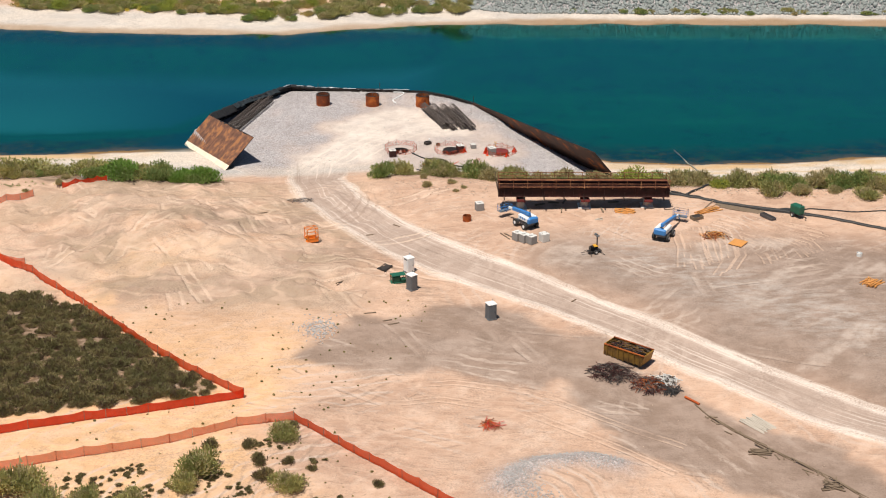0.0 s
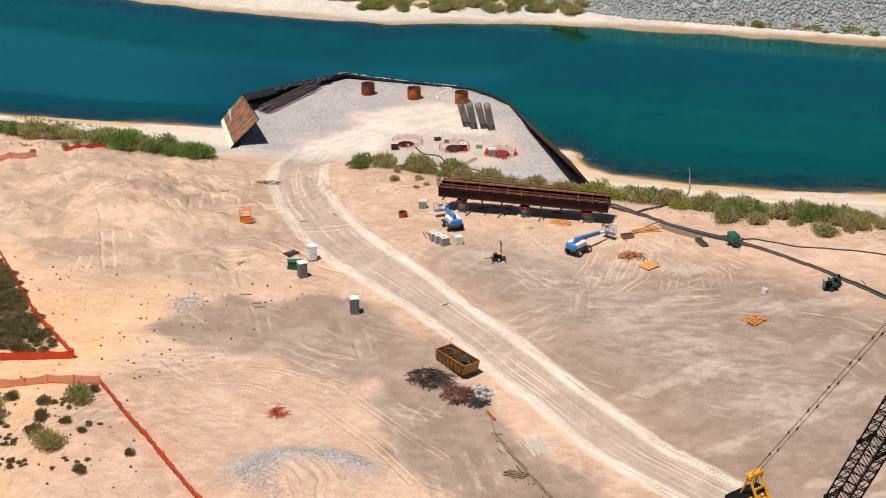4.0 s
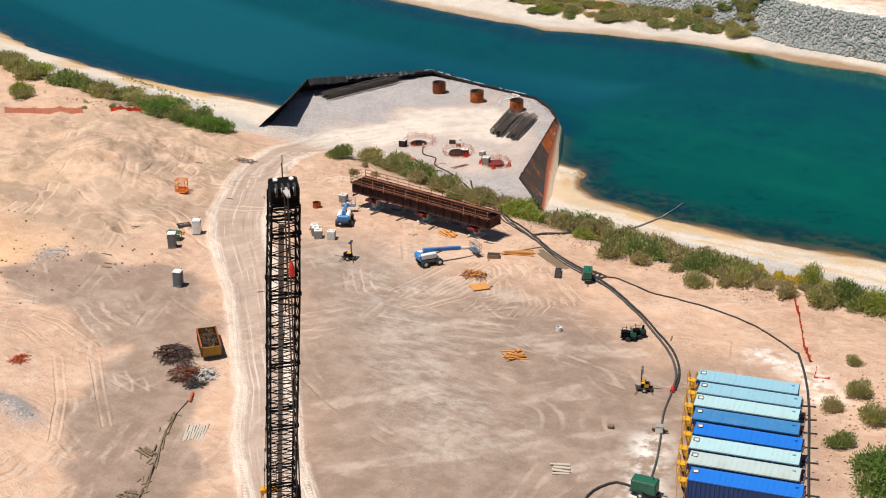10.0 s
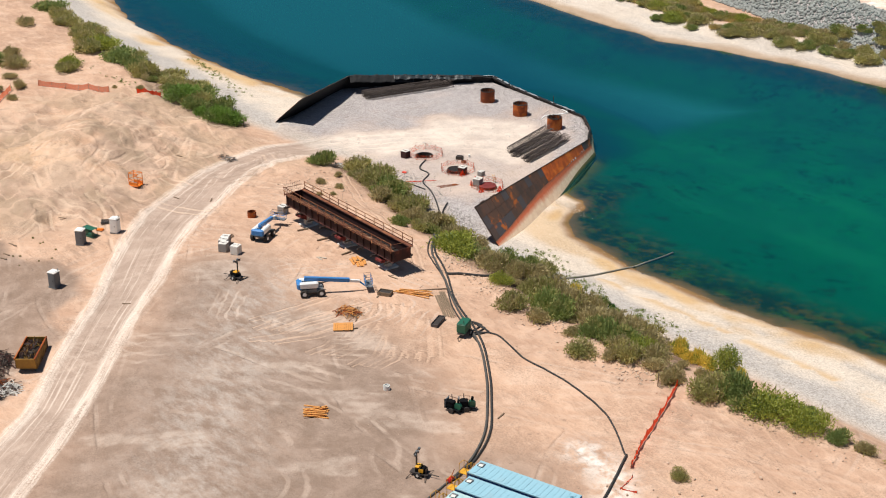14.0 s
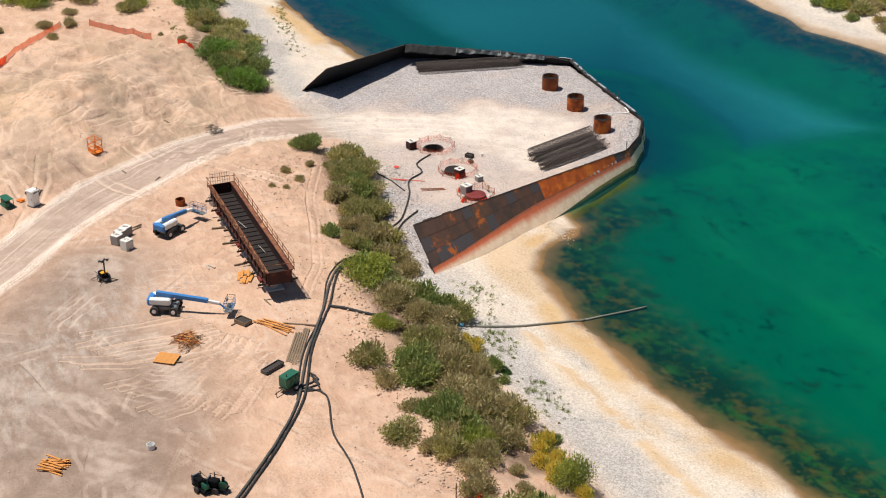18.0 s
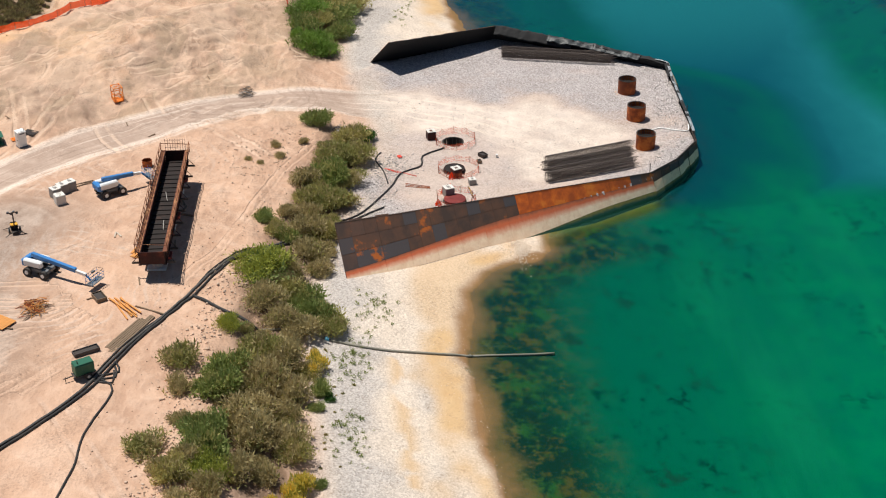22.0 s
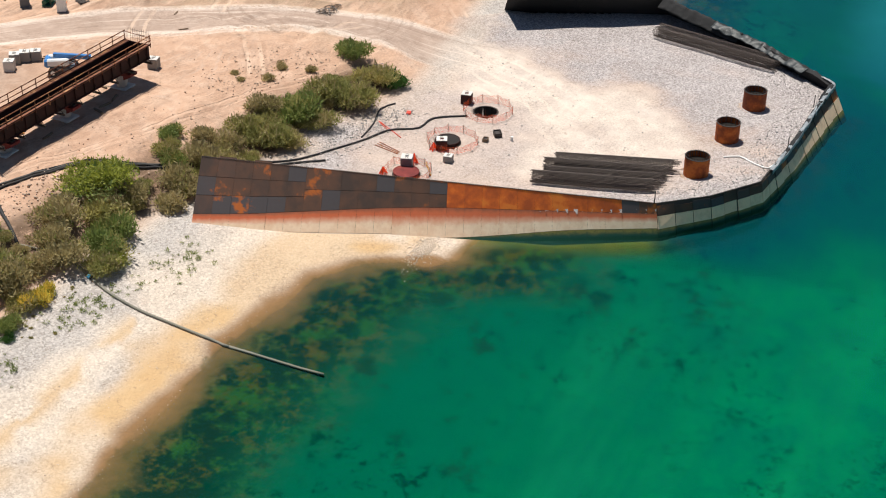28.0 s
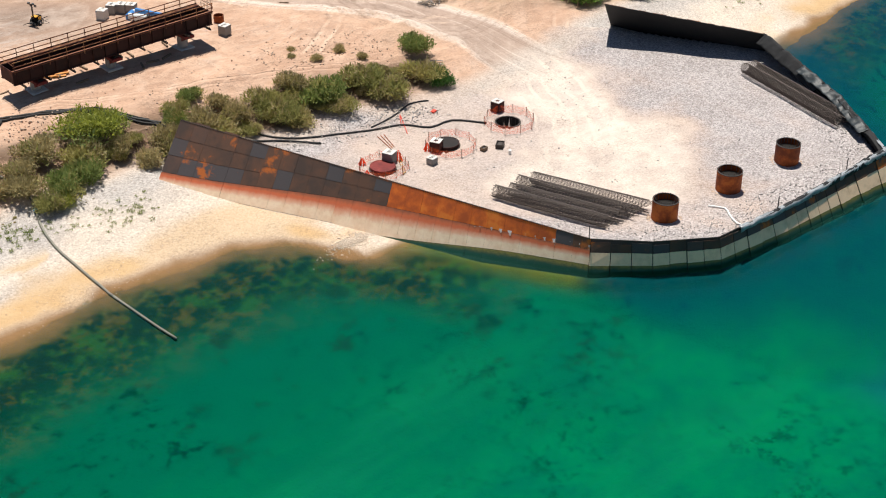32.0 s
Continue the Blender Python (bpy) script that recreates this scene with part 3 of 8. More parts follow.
    c = mix(nt, math_n(nt, "MULTIPLY", math_n(nt, "MULTIPLY", near, ramp(nt, grain, 0.42, 0.62)), 0.6), c, SOIL_AND_SHADE)
    # tyre ruts with a raised lip whose dark colour stands for its shade
    relief = 0.0
    for k, tint, amount, lo, hi in ((0, SAND_C, 0.5, 0.30, 0.58), (1, (0.72, 0.53, 0.40), 0.52, 0.36, 0.58), (2, PALE_DUST, 0.30, 0.44, 0.66)):
        dist = math_n(nt, "ADD", math_n(nt, "MULTIPLY", att["tracks"][k], 7.0 if k == 0 else 4.0), math_n(nt, "ADD", math_n(nt, "MULTIPLY", math_n(nt, "SUBTRACT", mid, 0.5), 0.4), math_n(nt, "MULTIPLY", math_n(nt, "SUBTRACT", fine, 0.5), 0.2)))
        rut_k = math_n(nt, "MULTIPLY", ramp(nt, dist, 0.48, 0.66), ramp(nt, dist, 1.12, 0.94))
        lip = math_n(nt, "MULTIPLY", ramp(nt, dist, 1.05, 1.2), ramp(nt, dist, 1.55, 1.3))
        lip = math_n(nt, "MAXIMUM", lip, ramp(nt, dist, 0.5, 0.3))
        some = math_n(nt, "MULTIPLY", ramp(nt, noise_tex(nt, p, 0.12 + 0.03 * k, 4, 0.6), lo, hi), dry)
        c = mix(nt, math_n(nt, "MULTIPLY", math_n(nt, "MULTIPLY", rut_k, some), amount), c, tint)
        c = mix(nt, math_n(nt, "MULTIPLY", math_n(nt, "MULTIPLY", lip, some), amount * 0.26), c, SOIL_AND_SHADE)
        relief = math_n(nt, "ADD", math_n(nt, "MULTIPLY", math_n(nt, "SUBTRACT", lip, rut_k), some), relief)
    # grey-brown noise patches over the hummocks, paler ones between
    hum_tone = noise_tex(nt, rg.outputs["Vector"], 0.12, 4, 0.55)
    hum = math_n(nt, "MULTIPLY", att["tracks_alpha"], math_n(nt, "SUBTRACT", 1.0, att["zone_a"][0]))
    c = mix(nt, math_n(nt, "MULTIPLY", math_n(nt, "MULTIPLY", ramp(nt, hum_tone, 0.47, 0.56), hum), 0.45), c, (0.37, 0.285, 0.195))
    c = mix(nt, math_n(nt, "MULTIPLY", math_n(nt, "MULTIPLY", ramp(nt, hum_tone, 0.52, 0.42), hum), 0.40), c, (0.64, 0.475, 0.345))
    vein = math_n(nt, "ABSOLUTE", math_n(nt, "SUBTRACT", noise_tex(nt, rg.outputs["Vector"], 0.22, 2, 0.5), 0.5))
    c = mix(nt, math_n(nt, "MULTIPLY", math_n(nt, "MULTIPLY", ramp(nt, vein, 0.04, 0.008), hum), 0.35), c, SAND_C)
    # broken crust: patches of small dark gravel
    crust = math_n(nt, "MULTIPLY", ramp(nt, noise_tex(nt, p, 0.22, 7, 0.72), 0.52, 0.66), dry)
    c = mix(nt, math_n(nt, "MULTIPLY", math_n(nt, "MULTIPLY", crust, ramp(nt, fine, 0.42, 0.6)), 0.22), c, YARD_A)
    spots = math_n(nt, "MULTIPLY", ramp(nt, noise_tex(nt, p, 1.3, 6, 0.75), 0.57, 0.72), ramp(nt, z.outputs["Z"], WATER, WATER + 0.3))
    c = mix(nt, math_n(nt, "MULTIPLY", spots, 0.55), c, (0.22, 0.15, 0.11))
    c = mix(nt, math_n(nt, "MULTIPLY", math_n(nt, "MULTIPLY", ramp(nt, fine, 0.35, 0.75), ramp(nt, z.outputs["Z"], WATER - 0.3, WATER + 0.1)), math_n(nt, "ADD", 0.08, math_n(nt, "MULTIPLY", ramp(nt, noise_tex(nt, p, 0.17, 4, 0.6), 0.38, 0.62), 0.30))), c, (0.14, 0.10, 0.075), "MIX")
    nt.links.new(c, b.inputs["Base Color"])
    h = math_n(nt, "ADD", math_n(nt, "MULTIPLY", fine, 0.4), math_n(nt, "MULTIPLY", math_n(nt, "MULTIPLY", stone, att["zone_b"][2]), 0.6))
    h = math_n(nt, "ADD", h, math_n(nt, "MULTIPLY", mid, 0.9))
    h = math_n(nt, "ADD", h, math_n(nt, "MULTIPLY", ridge, 0.6))
    h = math_n(nt, "ADD", h, math_n(nt, "MULTIPLY", relief, 0.22))
    bump(nt, b, h, 0.85, 0.26)
    return m


CHALK = (0.82, 0.76, 0.70)
COOL_DUST = (0.52, 0.455, 0.405)
PALE_DUST, SOIL_AND_SHADE = (0.60, 0.47, 0.385), (0.27, 0.185, 0.135)
CREAM_A, CREAM_B = (0.75, 0.64, 0.545), (0.59, 0.49, 0.42)
SAND_A, SAND_B, SAND_C = (0.58, 0.375, 0.262), (0.45, 0.285, 0.20), (0.68, 0.47, 0.345)
ORANGE_A, ORANGE_B = (0.76, 0.47, 0.27), (0.62, 0.375, 0.20)
YARD_A, YARD_B = (0.255, 0.182, 0.140), (0.335, 0.245, 0.194)
ROAD_A, ROAD_B, LIME = (0.40, 0.295, 0.235), (0.48, 0.36, 0.29), (0.81, 0.68, 0.58)
GRAVEL_A, GRAVEL_B = (0.29, 0.262, 0.255), (0.60, 0.545, 0.53)
BEACH_A, BEACH_B = (0.55, 0.465, 0.385), (0.76, 0.65, 0.54)
SHINGLE_A, SHINGLE_B = (0.33, 0.30, 0.275), (0.58, 0.53, 0.49)
OCHRE_A, OCHRE_B, WET = (0.54, 0.335, 0.16), (0.64, 0.46, 0.27), (0.27, 0.155, 0.072)
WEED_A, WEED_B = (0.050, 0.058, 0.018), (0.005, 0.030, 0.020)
# bed colours that carry the river's own tint by depth
WATER_TINT_A, WATER_TINT_B, DEEP = (0.0, 0.160, 0.066), (0.0, 0.106, 0.063), (0.0, 0.066, 0.094)
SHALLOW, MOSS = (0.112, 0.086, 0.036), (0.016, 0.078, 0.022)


def water_material():
    m, nt, b = mat_base("river_water", 0.06)
    p = coords(nt, world_space=True)
    nt.nodes.remove(b)
    gl = node(nt, "ShaderNodeBsdfGlossy", Roughness=0.10, Color=(0.075, 0.43, 0.48, 1))
    tr = node(nt, "ShaderNodeBsdfTransparent", Color=(0.975, 0.992, 0.985, 1))
    fr = node(nt, "ShaderNodeFresnel", IOR=1.75)
    ms = nt.nodes.new("ShaderNodeMixShader")
    st = nt.nodes.new("ShaderNodeMapping")
    st.inputs["Scale"].default_value = (0.35, 1.0, 1.0)
    nt.links.new(p, st.inputs["Vector"])
    n1 = noise_tex(nt, st.outputs["Vector"], 0.7, 5, 0.6)
    bp = node(nt, "ShaderNodeBump", Strength=0.14, Distance=0.05)
    nt.links.new(n1, bp.inputs["Height"])
    for n in (gl, fr):
        nt.links.new(bp.outputs["Normal"], n.inputs["Normal"])
    gain = nt.nodes.new("ShaderNodeMapRange")
    for key, v in (("From Min", 0.10), ("From Max", 0.26), ("To Min", 0.03), ("To Max", 0.84)):
        gain.inputs[key].default_value = v
    nt.links.new(fr.outputs[0], gain.inputs["Value"])
    nt.links.new(gain.outputs[0], ms.inputs["Fac"])
    nt.links.new(tr.outputs[0], ms.inputs[1])
    nt.links.new(gl.outputs[0], ms.inputs[2])
    nt.links.new(ms.outputs[0], nt.nodes["Material Output"].inputs["Surface"])
    return m


def net_material(name, col, hole, base=0.0):
    m, nt, b = mat_base(name, 0.7)
    p = coords(nt, world_space=True)
    n = noise_tex(nt, p, 1.2, 3, 0.6)
    c = mix(nt, n, col, tuple(v * 0.7 for v in col))
    nt.links.new(c, b.inputs["Base Color"])
    tr = nt.nodes.new("ShaderNodeBsdfTransparent")
    tl = nt.nodes.new("ShaderNodeBsdfTranslucent")
    nt.links.new(c, tl.inputs["Color"])
    m1 = node(nt, "ShaderNodeMixShader", Fac=0.62)
    nt.links.new(b.outputs[0], m1.inputs[1])
    nt.links.new(tl.outputs[0], m1.inputs[2])
    ch = node(nt, "ShaderNodeTexChecker", Scale=14.0)
    nt.links.new(p, ch.inputs["Vector"])
    m2 = nt.nodes.new("ShaderNodeMixShader")
    nt.links.new(math_n(nt, "ADD", math_n(nt, "MULTIPLY", ch.outputs["Fac"], hole), base), m2.inputs["Fac"])
    nt.links.new(m1.outputs[0], m2.inputs[1])
    nt.links.new(tr.outputs[0], m2.inputs[2])
    nt.links.new(m2.outputs[0], nt.nodes["Material Output"].inputs["Surface"])
    return m


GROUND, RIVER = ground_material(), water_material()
RUST_CASING = rust("rusty_casing_steel", (0.17, 0.036, 0.008), (0.42, 0.092, 0.012), (0.55, 0.15, 0.02), 0.5, 0.9)
RUST_PLATE = rust("weathered_plate_steel", (0.072, 0.044, 0.034), (0.145, 0.066, 0.038), (0.62, 0.15, 0.015), 0.43, 0.42, cool=(0.082, 0.074, 0.080))
RUST_BRIGHT = rust("orange_rusted_plate", (0.42, 0.080, 0.014), (0.74, 0.15, 0.014), (0.80, 0.22, 0.025), 0.5, 0.6)
RUST_BROWN = rust("brown_ribbed_plate", (0.12, 0.055, 0.034), (0.27, 0.115, 0.06), (0.45, 0.185, 0.065), 0.5, 0.8)
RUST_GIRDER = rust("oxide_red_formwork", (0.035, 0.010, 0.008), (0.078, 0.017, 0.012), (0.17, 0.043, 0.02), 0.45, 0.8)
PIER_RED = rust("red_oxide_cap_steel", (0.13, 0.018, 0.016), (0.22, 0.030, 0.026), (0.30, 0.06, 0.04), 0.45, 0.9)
# darker copy of the oxide red that carries the overhang's shade on the webs
WEB_DARK = rust("shaded_oxide_web", (0.018, 0.006, 0.005), (0.042, 0.010, 0.008), (0.09, 0.024, 0.014), 0.4, 0.8)
GIRDER_DARK = rust("dark_and_shaded_steel", (0.010, 0.007, 0.006), (0.020, 0.011, 0.009), (0.05, 0.022, 0.015), 0.4, 0.9)
RUST_RAIL = rust("rusted_timber_rail", (0.15, 0.050, 0.025), (0.33, 0.13, 0.055), (0.52, 0.27, 0.12), 0.5, 1.2)
SCALE_BAND = painted("mineral_scale_plate", (0.92, 0.72, 0.545), (0.58, 0.38, 0.24), 0.85, 0, 0.7, 0.5, 0.6, 0.01)
SCALE_FADE = scale_fade()
NOSE_BAND = painted("brown_stained_plate", (0.95, 0.64, 0.41), (0.46, 0.26, 0.14), 0.85, 0, 0.8, 0.6, 0.8, 0.015)
ALGAE = algae_plate()
BLACK_SHEET = painted("black_geotextile", (0.009, 0.009, 0.010), (0.018, 0.018, 0.018), 0.8, 0, 1.2, 0.5, 0.6, 0.02)
SILVER_SHEET = painted("grey_plastic_liner", (0.020, 0.027, 0.030), (0.008, 0.010, 0.010), 0.5, 0, 1.5, 0.7, 0.8, 0.03)
SUNLIT_SHEET = painted("sunlit_liner_top", (0.36, 0.39, 0.41), (0.03, 0.03, 0.032), 0.3, 0, 1.6, 0.75, 0.95, 0.03)
DARK_STEEL = painted("dark_bare_steel", (0.055, 0.045, 0.04), (0.12, 0.05, 0.025), 0.6, 0.4, 2.0)
REBAR = painted("tied_reinforcing_bar", (0.105, 0.082, 0.070), (0.15, 0.08, 0.05), 0.75, 0.1, 2.0)
CRANE_BLACK = painted("crane_black_paint", (0.005, 0.0055, 0.007), (0.012, 0.011, 0.010), 0.85, 0, 2.0)
CRANE_BLACK.node_tree.nodes["Principled BSDF"].inputs["Specular IOR Level"].default_value = 0.12
CRANE_YELLOW = painted("crane_yellow_paint", (0.62, 0.30, 0.02), (0.2, 0.1, 0.03), 0.45, 0, 1.0)
SKIP_RUST = rust("rust_stained_skip_side", (0.10, 0.048, 0.012), (0.26, 0.135, 0.016), (0.44, 0.25, 0.02), 0.42, 0.9)
SKIP_YELLOW = painted("rust_worn_yellow_paint", (0.36, 0.19, 0.018), (0.11, 0.042, 0.015), 0.6, 0, 0.9, 0.7, 0.85)
YELLOW = painted("safety_yellow_paint", (0.68, 0.33, 0.02), (0.25, 0.14, 0.04), 0.5, 0, 1.2)
ORANGE_PAINT = painted("orange_paint", (0.75, 0.20, 0.015), (0.35, 0.12, 0.03), 0.5, 0, 1.2)
WOOD_NEW = painted("new_timber", (0.60, 0.26, 0.065), (0.28, 0.15, 0.06), 0.8, 0, 1.5)
WOOD_OLD = painted("weathered_timber", (0.20, 0.14, 0.09), (0.09, 0.06, 0.04), 0.9, 0, 1.5)
WOOD_PALE = painted("sun_bleached_timber", (0.48, 0.41, 0.33), (0.25, 0.2, 0.15), 0.9, 0, 1.5)
CONCRETE = painted("cast_concrete", (0.43, 0.41, 0.38), (0.22, 0.2, 0.18), 0.9, 0, 1.0)
CONC_WHITE = painted("pale_concrete", (0.66, 0.63, 0.58), (0.36, 0.31, 0.27), 0.9, 0, 1.0)
FORM_DARK = painted("dark_steel_lid", (0.085, 0.075, 0.075), (0.15, 0.10, 0.08), 0.8, 0, 1.4)
FORM_GREY = painted("grey_form_panel", (0.27, 0.255, 0.24), (0.14, 0.11, 0.09), 0.8, 0, 1.4)
TANK_SKY = painted("faded_sky_blue_paint", (0.25, 0.45, 0.54), (0.34, 0.30, 0.26), 0.6, 0, 0.5, 0.5, 0.45)
TANK_PALE = painted("chalky_pale_blue_paint", (0.38, 0.56, 0.58), (0.42, 0.36, 0.28), 0.6, 0, 0.5, 0.6, 0.5)
TANK_MID = painted("worn_mid_blue_paint", (0.04, 0.19, 0.42), (0.30, 0.38, 0.45), 0.5, 0, 0.4, 0.35, 0.7)
TANK_BLUE = painted("bright_blue_paint", (0.012, 0.155, 0.58), (0.06, 0.2, 0.45), 0.4, 0, 0.5, 0.3, 0.4)
TANK_GREY = painted("bleached_grey_paint", (0.42, 0.50, 0.48), (0.30, 0.24, 0.18), 0.7, 0, 0.5, 0.6, 0.6)
TANK_SIDE_SHADE = painted("shaded_side_blue", (0.012, 0.055, 0.20), (0.05, 0.07, 0.12), 0.5, 0, 0.5, 0.4, 0.5)
LIFT_BLUE = painted("lift_blue_paint", (0.04, 0.20, 0.50), (0.05, 0.1, 0.2), 0.4, 0, 1.5)
LIFT_WHITE = painted("lift_white_paint", (0.74, 0.76, 0.76), (0.4, 0.36, 0.32), 0.45, 0, 1.5)
WHITE_PLASTIC = painted("white_plastic", (0.78, 0.77, 0.74), (0.45, 0.4, 0.35), 0.5, 0, 2.0)
GREY_PLASTIC = painted("grey_plastic", (0.13, 0.14, 0.15), (0.25, 0.2, 0.17), 0.55, 0, 2.0)
GREEN_PAINT = painted("dark_green_paint", (0.012, 0.105, 0.06), (0.05, 0.06, 0.04), 0.45, 0, 1.5)
RUBBER = painted("black_rubber", (0.02, 0.02, 0.021), (0.12, 0.095, 0.075), 0.75, 0, 1.5, 0.6, 0.6)
HOSE_GREY = painted("dusty_hose", (0.06, 0.058, 0.055), (0.22, 0.17, 0.13), 0.8, 0, 0.8, 0.5, 0.6)
HOSE_PALE = painted("sun_bleached_hose", (0.24, 0.225, 0.18), (0.06, 0.06, 0.05), 0.8, 0, 0.3, 0.5, 0.7)
RED_PAINT = painted("red_paint", (0.55, 0.02, 0.015), (0.2, 0.03, 0.02), 0.45, 0, 2.0)
RED_SHEET = painted("red_plastic_sheet", (0.70, 0.06, 0.03), (0.45, 0.05, 0.02), 0.5, 0, 2.0)
BLUE_TAPE = painted("light_blue_band", (0.10, 0.45, 0.70), (0.1, 0.3, 0.4), 0.5)
WHITE_CLOTH = painted("white_rope_and_cloth", (0.80, 0.79, 0.76), (0.5, 0.48, 0.44), 0.8)
DARK_PIT = painted("near_black_bottom", (0.02, 0.018, 0.016), (0.05, 0.04, 0.03), 0.3)
GLASS = painted("tinted_cab_glass", (0.02, 0.025, 0.03), (0.06, 0.06, 0.06), 0.1)
ROCK = painted("grey_quarry_stone", (0.44, 0.41, 0.385), (0.20, 0.18, 0.17), 0.95, 0, 0.6, 0.6, 0.7, 0.03)
ROCK_DARK = painted("grey_riprap_stone", (0.30, 0.31, 0.29), (0.14, 0.135, 0.125), 0.95, 0, 0.6, 0.6, 0.7, 0.03)
ROCK_PALE = painted("pale_shore_stone", (0.70, 0.60, 0.49), (0.45, 0.36, 0.28), 0.95, 0, 0.6, 0.4, 0.5, 0.03)
ROCK_TAN = painted("tan_stone", (0.54, 0.40, 0.30), (0.25, 0.19, 0.15), 0.95, 0, 0.6, 0.6, 0.7, 0.03)
BARK = painted("dry_bark", (0.13, 0.09, 0.06), (0.07, 0.05, 0.035), 0.95)
NET_ORANGE = net_material("orange_safety_net", (1.0, 0.19, 0.06), 0.12, 0.2)
NET_DEEP = net_material("taut_orange_net", (1.0, 0.13, 0.03), 0.08, 0.04)
NET_RED = net_material("red_safety_net", (1.0, 0.07, 0.012), 0.08)
NET_FAINT = net_material("open_orange_net", (1.0, 0.14, 0.04), 0.45, 0.5)
LEAF_OLIVE = leafy("tamarisk_leaf", ((0.37, 0.325, 0.105), (0.57, 0.485, 0.185), (0.25, 0.27, 0.085)))
LEAF_GREEN = leafy("green_leaf", ((0.19, 0.255, 0.06), (0.37, 0.39, 0.12), (0.18, 0.24, 0.07)))
LEAF_LIME = leafy("lime_leaf", ((0.34, 0.36, 0.05), (0.50, 0.49, 0.09), (0.26, 0.30, 0.05)))
LEAF_VIVID = leafy("vivid_green_leaf", ((0.15, 0.27, 0.035), (0.29, 0.42, 0.08), (0.14, 0.24, 0.04)))
LEAF_DARK = leafy("dark_green_leaf", ((0.048, 0.132, 0.024), (0.102, 0.216, 0.042), (0.048, 0.12, 0.024)))
LEAF_DRY = leafy("dry_twig_leaf", ((0.43, 0.345, 0.165), (0.64, 0.52, 0.27), (0.33, 0.275, 0.125)))
LEAF_SCRUB = leafy("scrub_leaf", ((0.27, 0.215, 0.085), (0.44, 0.335, 0.15), (0.15, 0.145, 0.055)))
LEAF_BROWN = leafy("dead_brown_leaf", ((0.138, 0.09, 0.048), (0.265, 0.178, 0.101), (0.098, 0.066, 0.038)))
LEAF_STRAW = leafy("straw_grass", ((0.50, 0.36, 0.13), (0.68, 0.50, 0.20), (0.42, 0.34, 0.12)))
LEAF_YELLOW = leafy("yellow_blossom", ((0.85, 0.62, 0.10), (0.95, 0.74, 0.17), (0.66, 0.55, 0.10)))


# ---- mesh helpers ----
class MB:
    """Collects vertices and faces of one part."""

    def __init__(self):
        self.v, self.f = [], []

    def add(self, vs, fs):
        n = len(self.v)
        self.v += [tuple(p) for p in vs]
        self.f += [tuple(i + n for i in f) for f in fs]
        return self

    def box(self, c, s, rz=0.0, bevel=0.0, m=None):
        x, y, z = (d / 2 for d in s)
        if bevel:
            b = min(bevel, x * 0.45, y * 0.45, z * 0.45)
            ring = [(x - b, y), (x, y - b), (x, -y + b), (x - b, -y), (-x + b, -y), (-x, -y + b), (-x, y - b), (-x + b, y)]
            inner = [(px * (1 - b / x) if abs(px) > 0 else 0, py * (1 - b / y)) for px, py in ring]
            vs = [(*p, -z) for p in inner] + [(*p, -z + b) for p in ring] + [(*p, z - b) for p in ring] + [(*p, z) for p in inner]
            fs = [tuple(range(8)), tuple(range(31, 23, -1))]
            for k in range(3):
                fs += [(k * 8 + i, k * 8 + 8 + i, k * 8 + 8 + (i + 1) % 8, k * 8 + (i + 1) % 8) for i in range(8)]
        else:
            vs = [(i * x, j * y, k * z) for i in (-1, 1) for j in (-1, 1) for k in (-1, 1)]
            fs = [(0, 1, 3, 2), (4, 6, 7, 5), (0, 4, 5, 1), (2, 3, 7, 6), (0, 2, 6, 4), (1, 5, 7, 3)]
        mm = Matrix.Translation(c) @ Matrix.Rotation(radians(rz), 4, "Z") if m is None else Matrix.Translation(c) @ m
        return self.add([mm @ Vector(p) for p in vs], fs)

    def rod(self, a, b, r, n=6, r2=None, caps=True):
        a, b = Vector(a), Vector(b)
        r2 = r if r2 is None else r2
        d = (b - a).normalized()
        u = d.orthogonal().normalized()
        w = d.cross(u)
        vs = []
        for p, q in ((a, r), (b, r2)):
            vs += [p + (u * math.cos(2 * math.pi * i / n) + w * math.sin(2 * math.pi * i / n)) * q for i in range(n)]
        fs = [(i, (i + 1) % n, n + (i + 1) % n, n + i) for i in range(n)]
        if caps:
            fs += [tuple(range(n - 1, -1, -1)), tuple(range(n, 2 * n))]
        return self.add(vs, fs)

    def ring(self, c, ro, ri, h, n=32):
        """Open pipe standing on c."""
        vs = []
        for r, z in ((ro, 0), (ro, h), (ri, h), (ri, 0)):
            vs += [(c[0] + r * math.cos(2 * math.pi * i / n), c[1] + r * math.sin(2 * math.pi * i / n), c[2] + z) for i in range(n)]
        fs = [(k * n + i, k * n + (i + 1) % n, ((k + 1) % 4) * n + (i + 1) % n, ((k + 1) % 4) * n + i) for k in range(4) for i in range(n)]
        return self.add(vs, fs)

    def tube(self, pts, r, n=8):
        pts = [Vector(p) for p in pts]
        vs, fs = [], []
        for k, p in enumerate(pts):
            d = (pts[min(k + 1, len(pts) - 1)] - pts[max(k - 1, 0)]).normalized()
            u = d.cross(Vector((0, 0, 1)))
            u = u.normalized() if u.length > 1e-3 else Vector((1, 0, 0))
            w = u.cross(d)
            vs += [p + (u * math.cos(2 * math.pi * i / n) + w * math.sin(2 * math.pi * i / n)) * r for i in range(n)]
        for k in range(len(pts) - 1):
            fs += [(k * n + i, k * n + (i + 1) % n, (k + 1) * n + (i + 1) % n, (k + 1) * n + i) for i in range(n)]
        fs += [tuple(range(n - 1, -1, -1)), tuple(range((len(pts) - 1) * n, len(pts) * n))]
        return self.add(vs, fs)

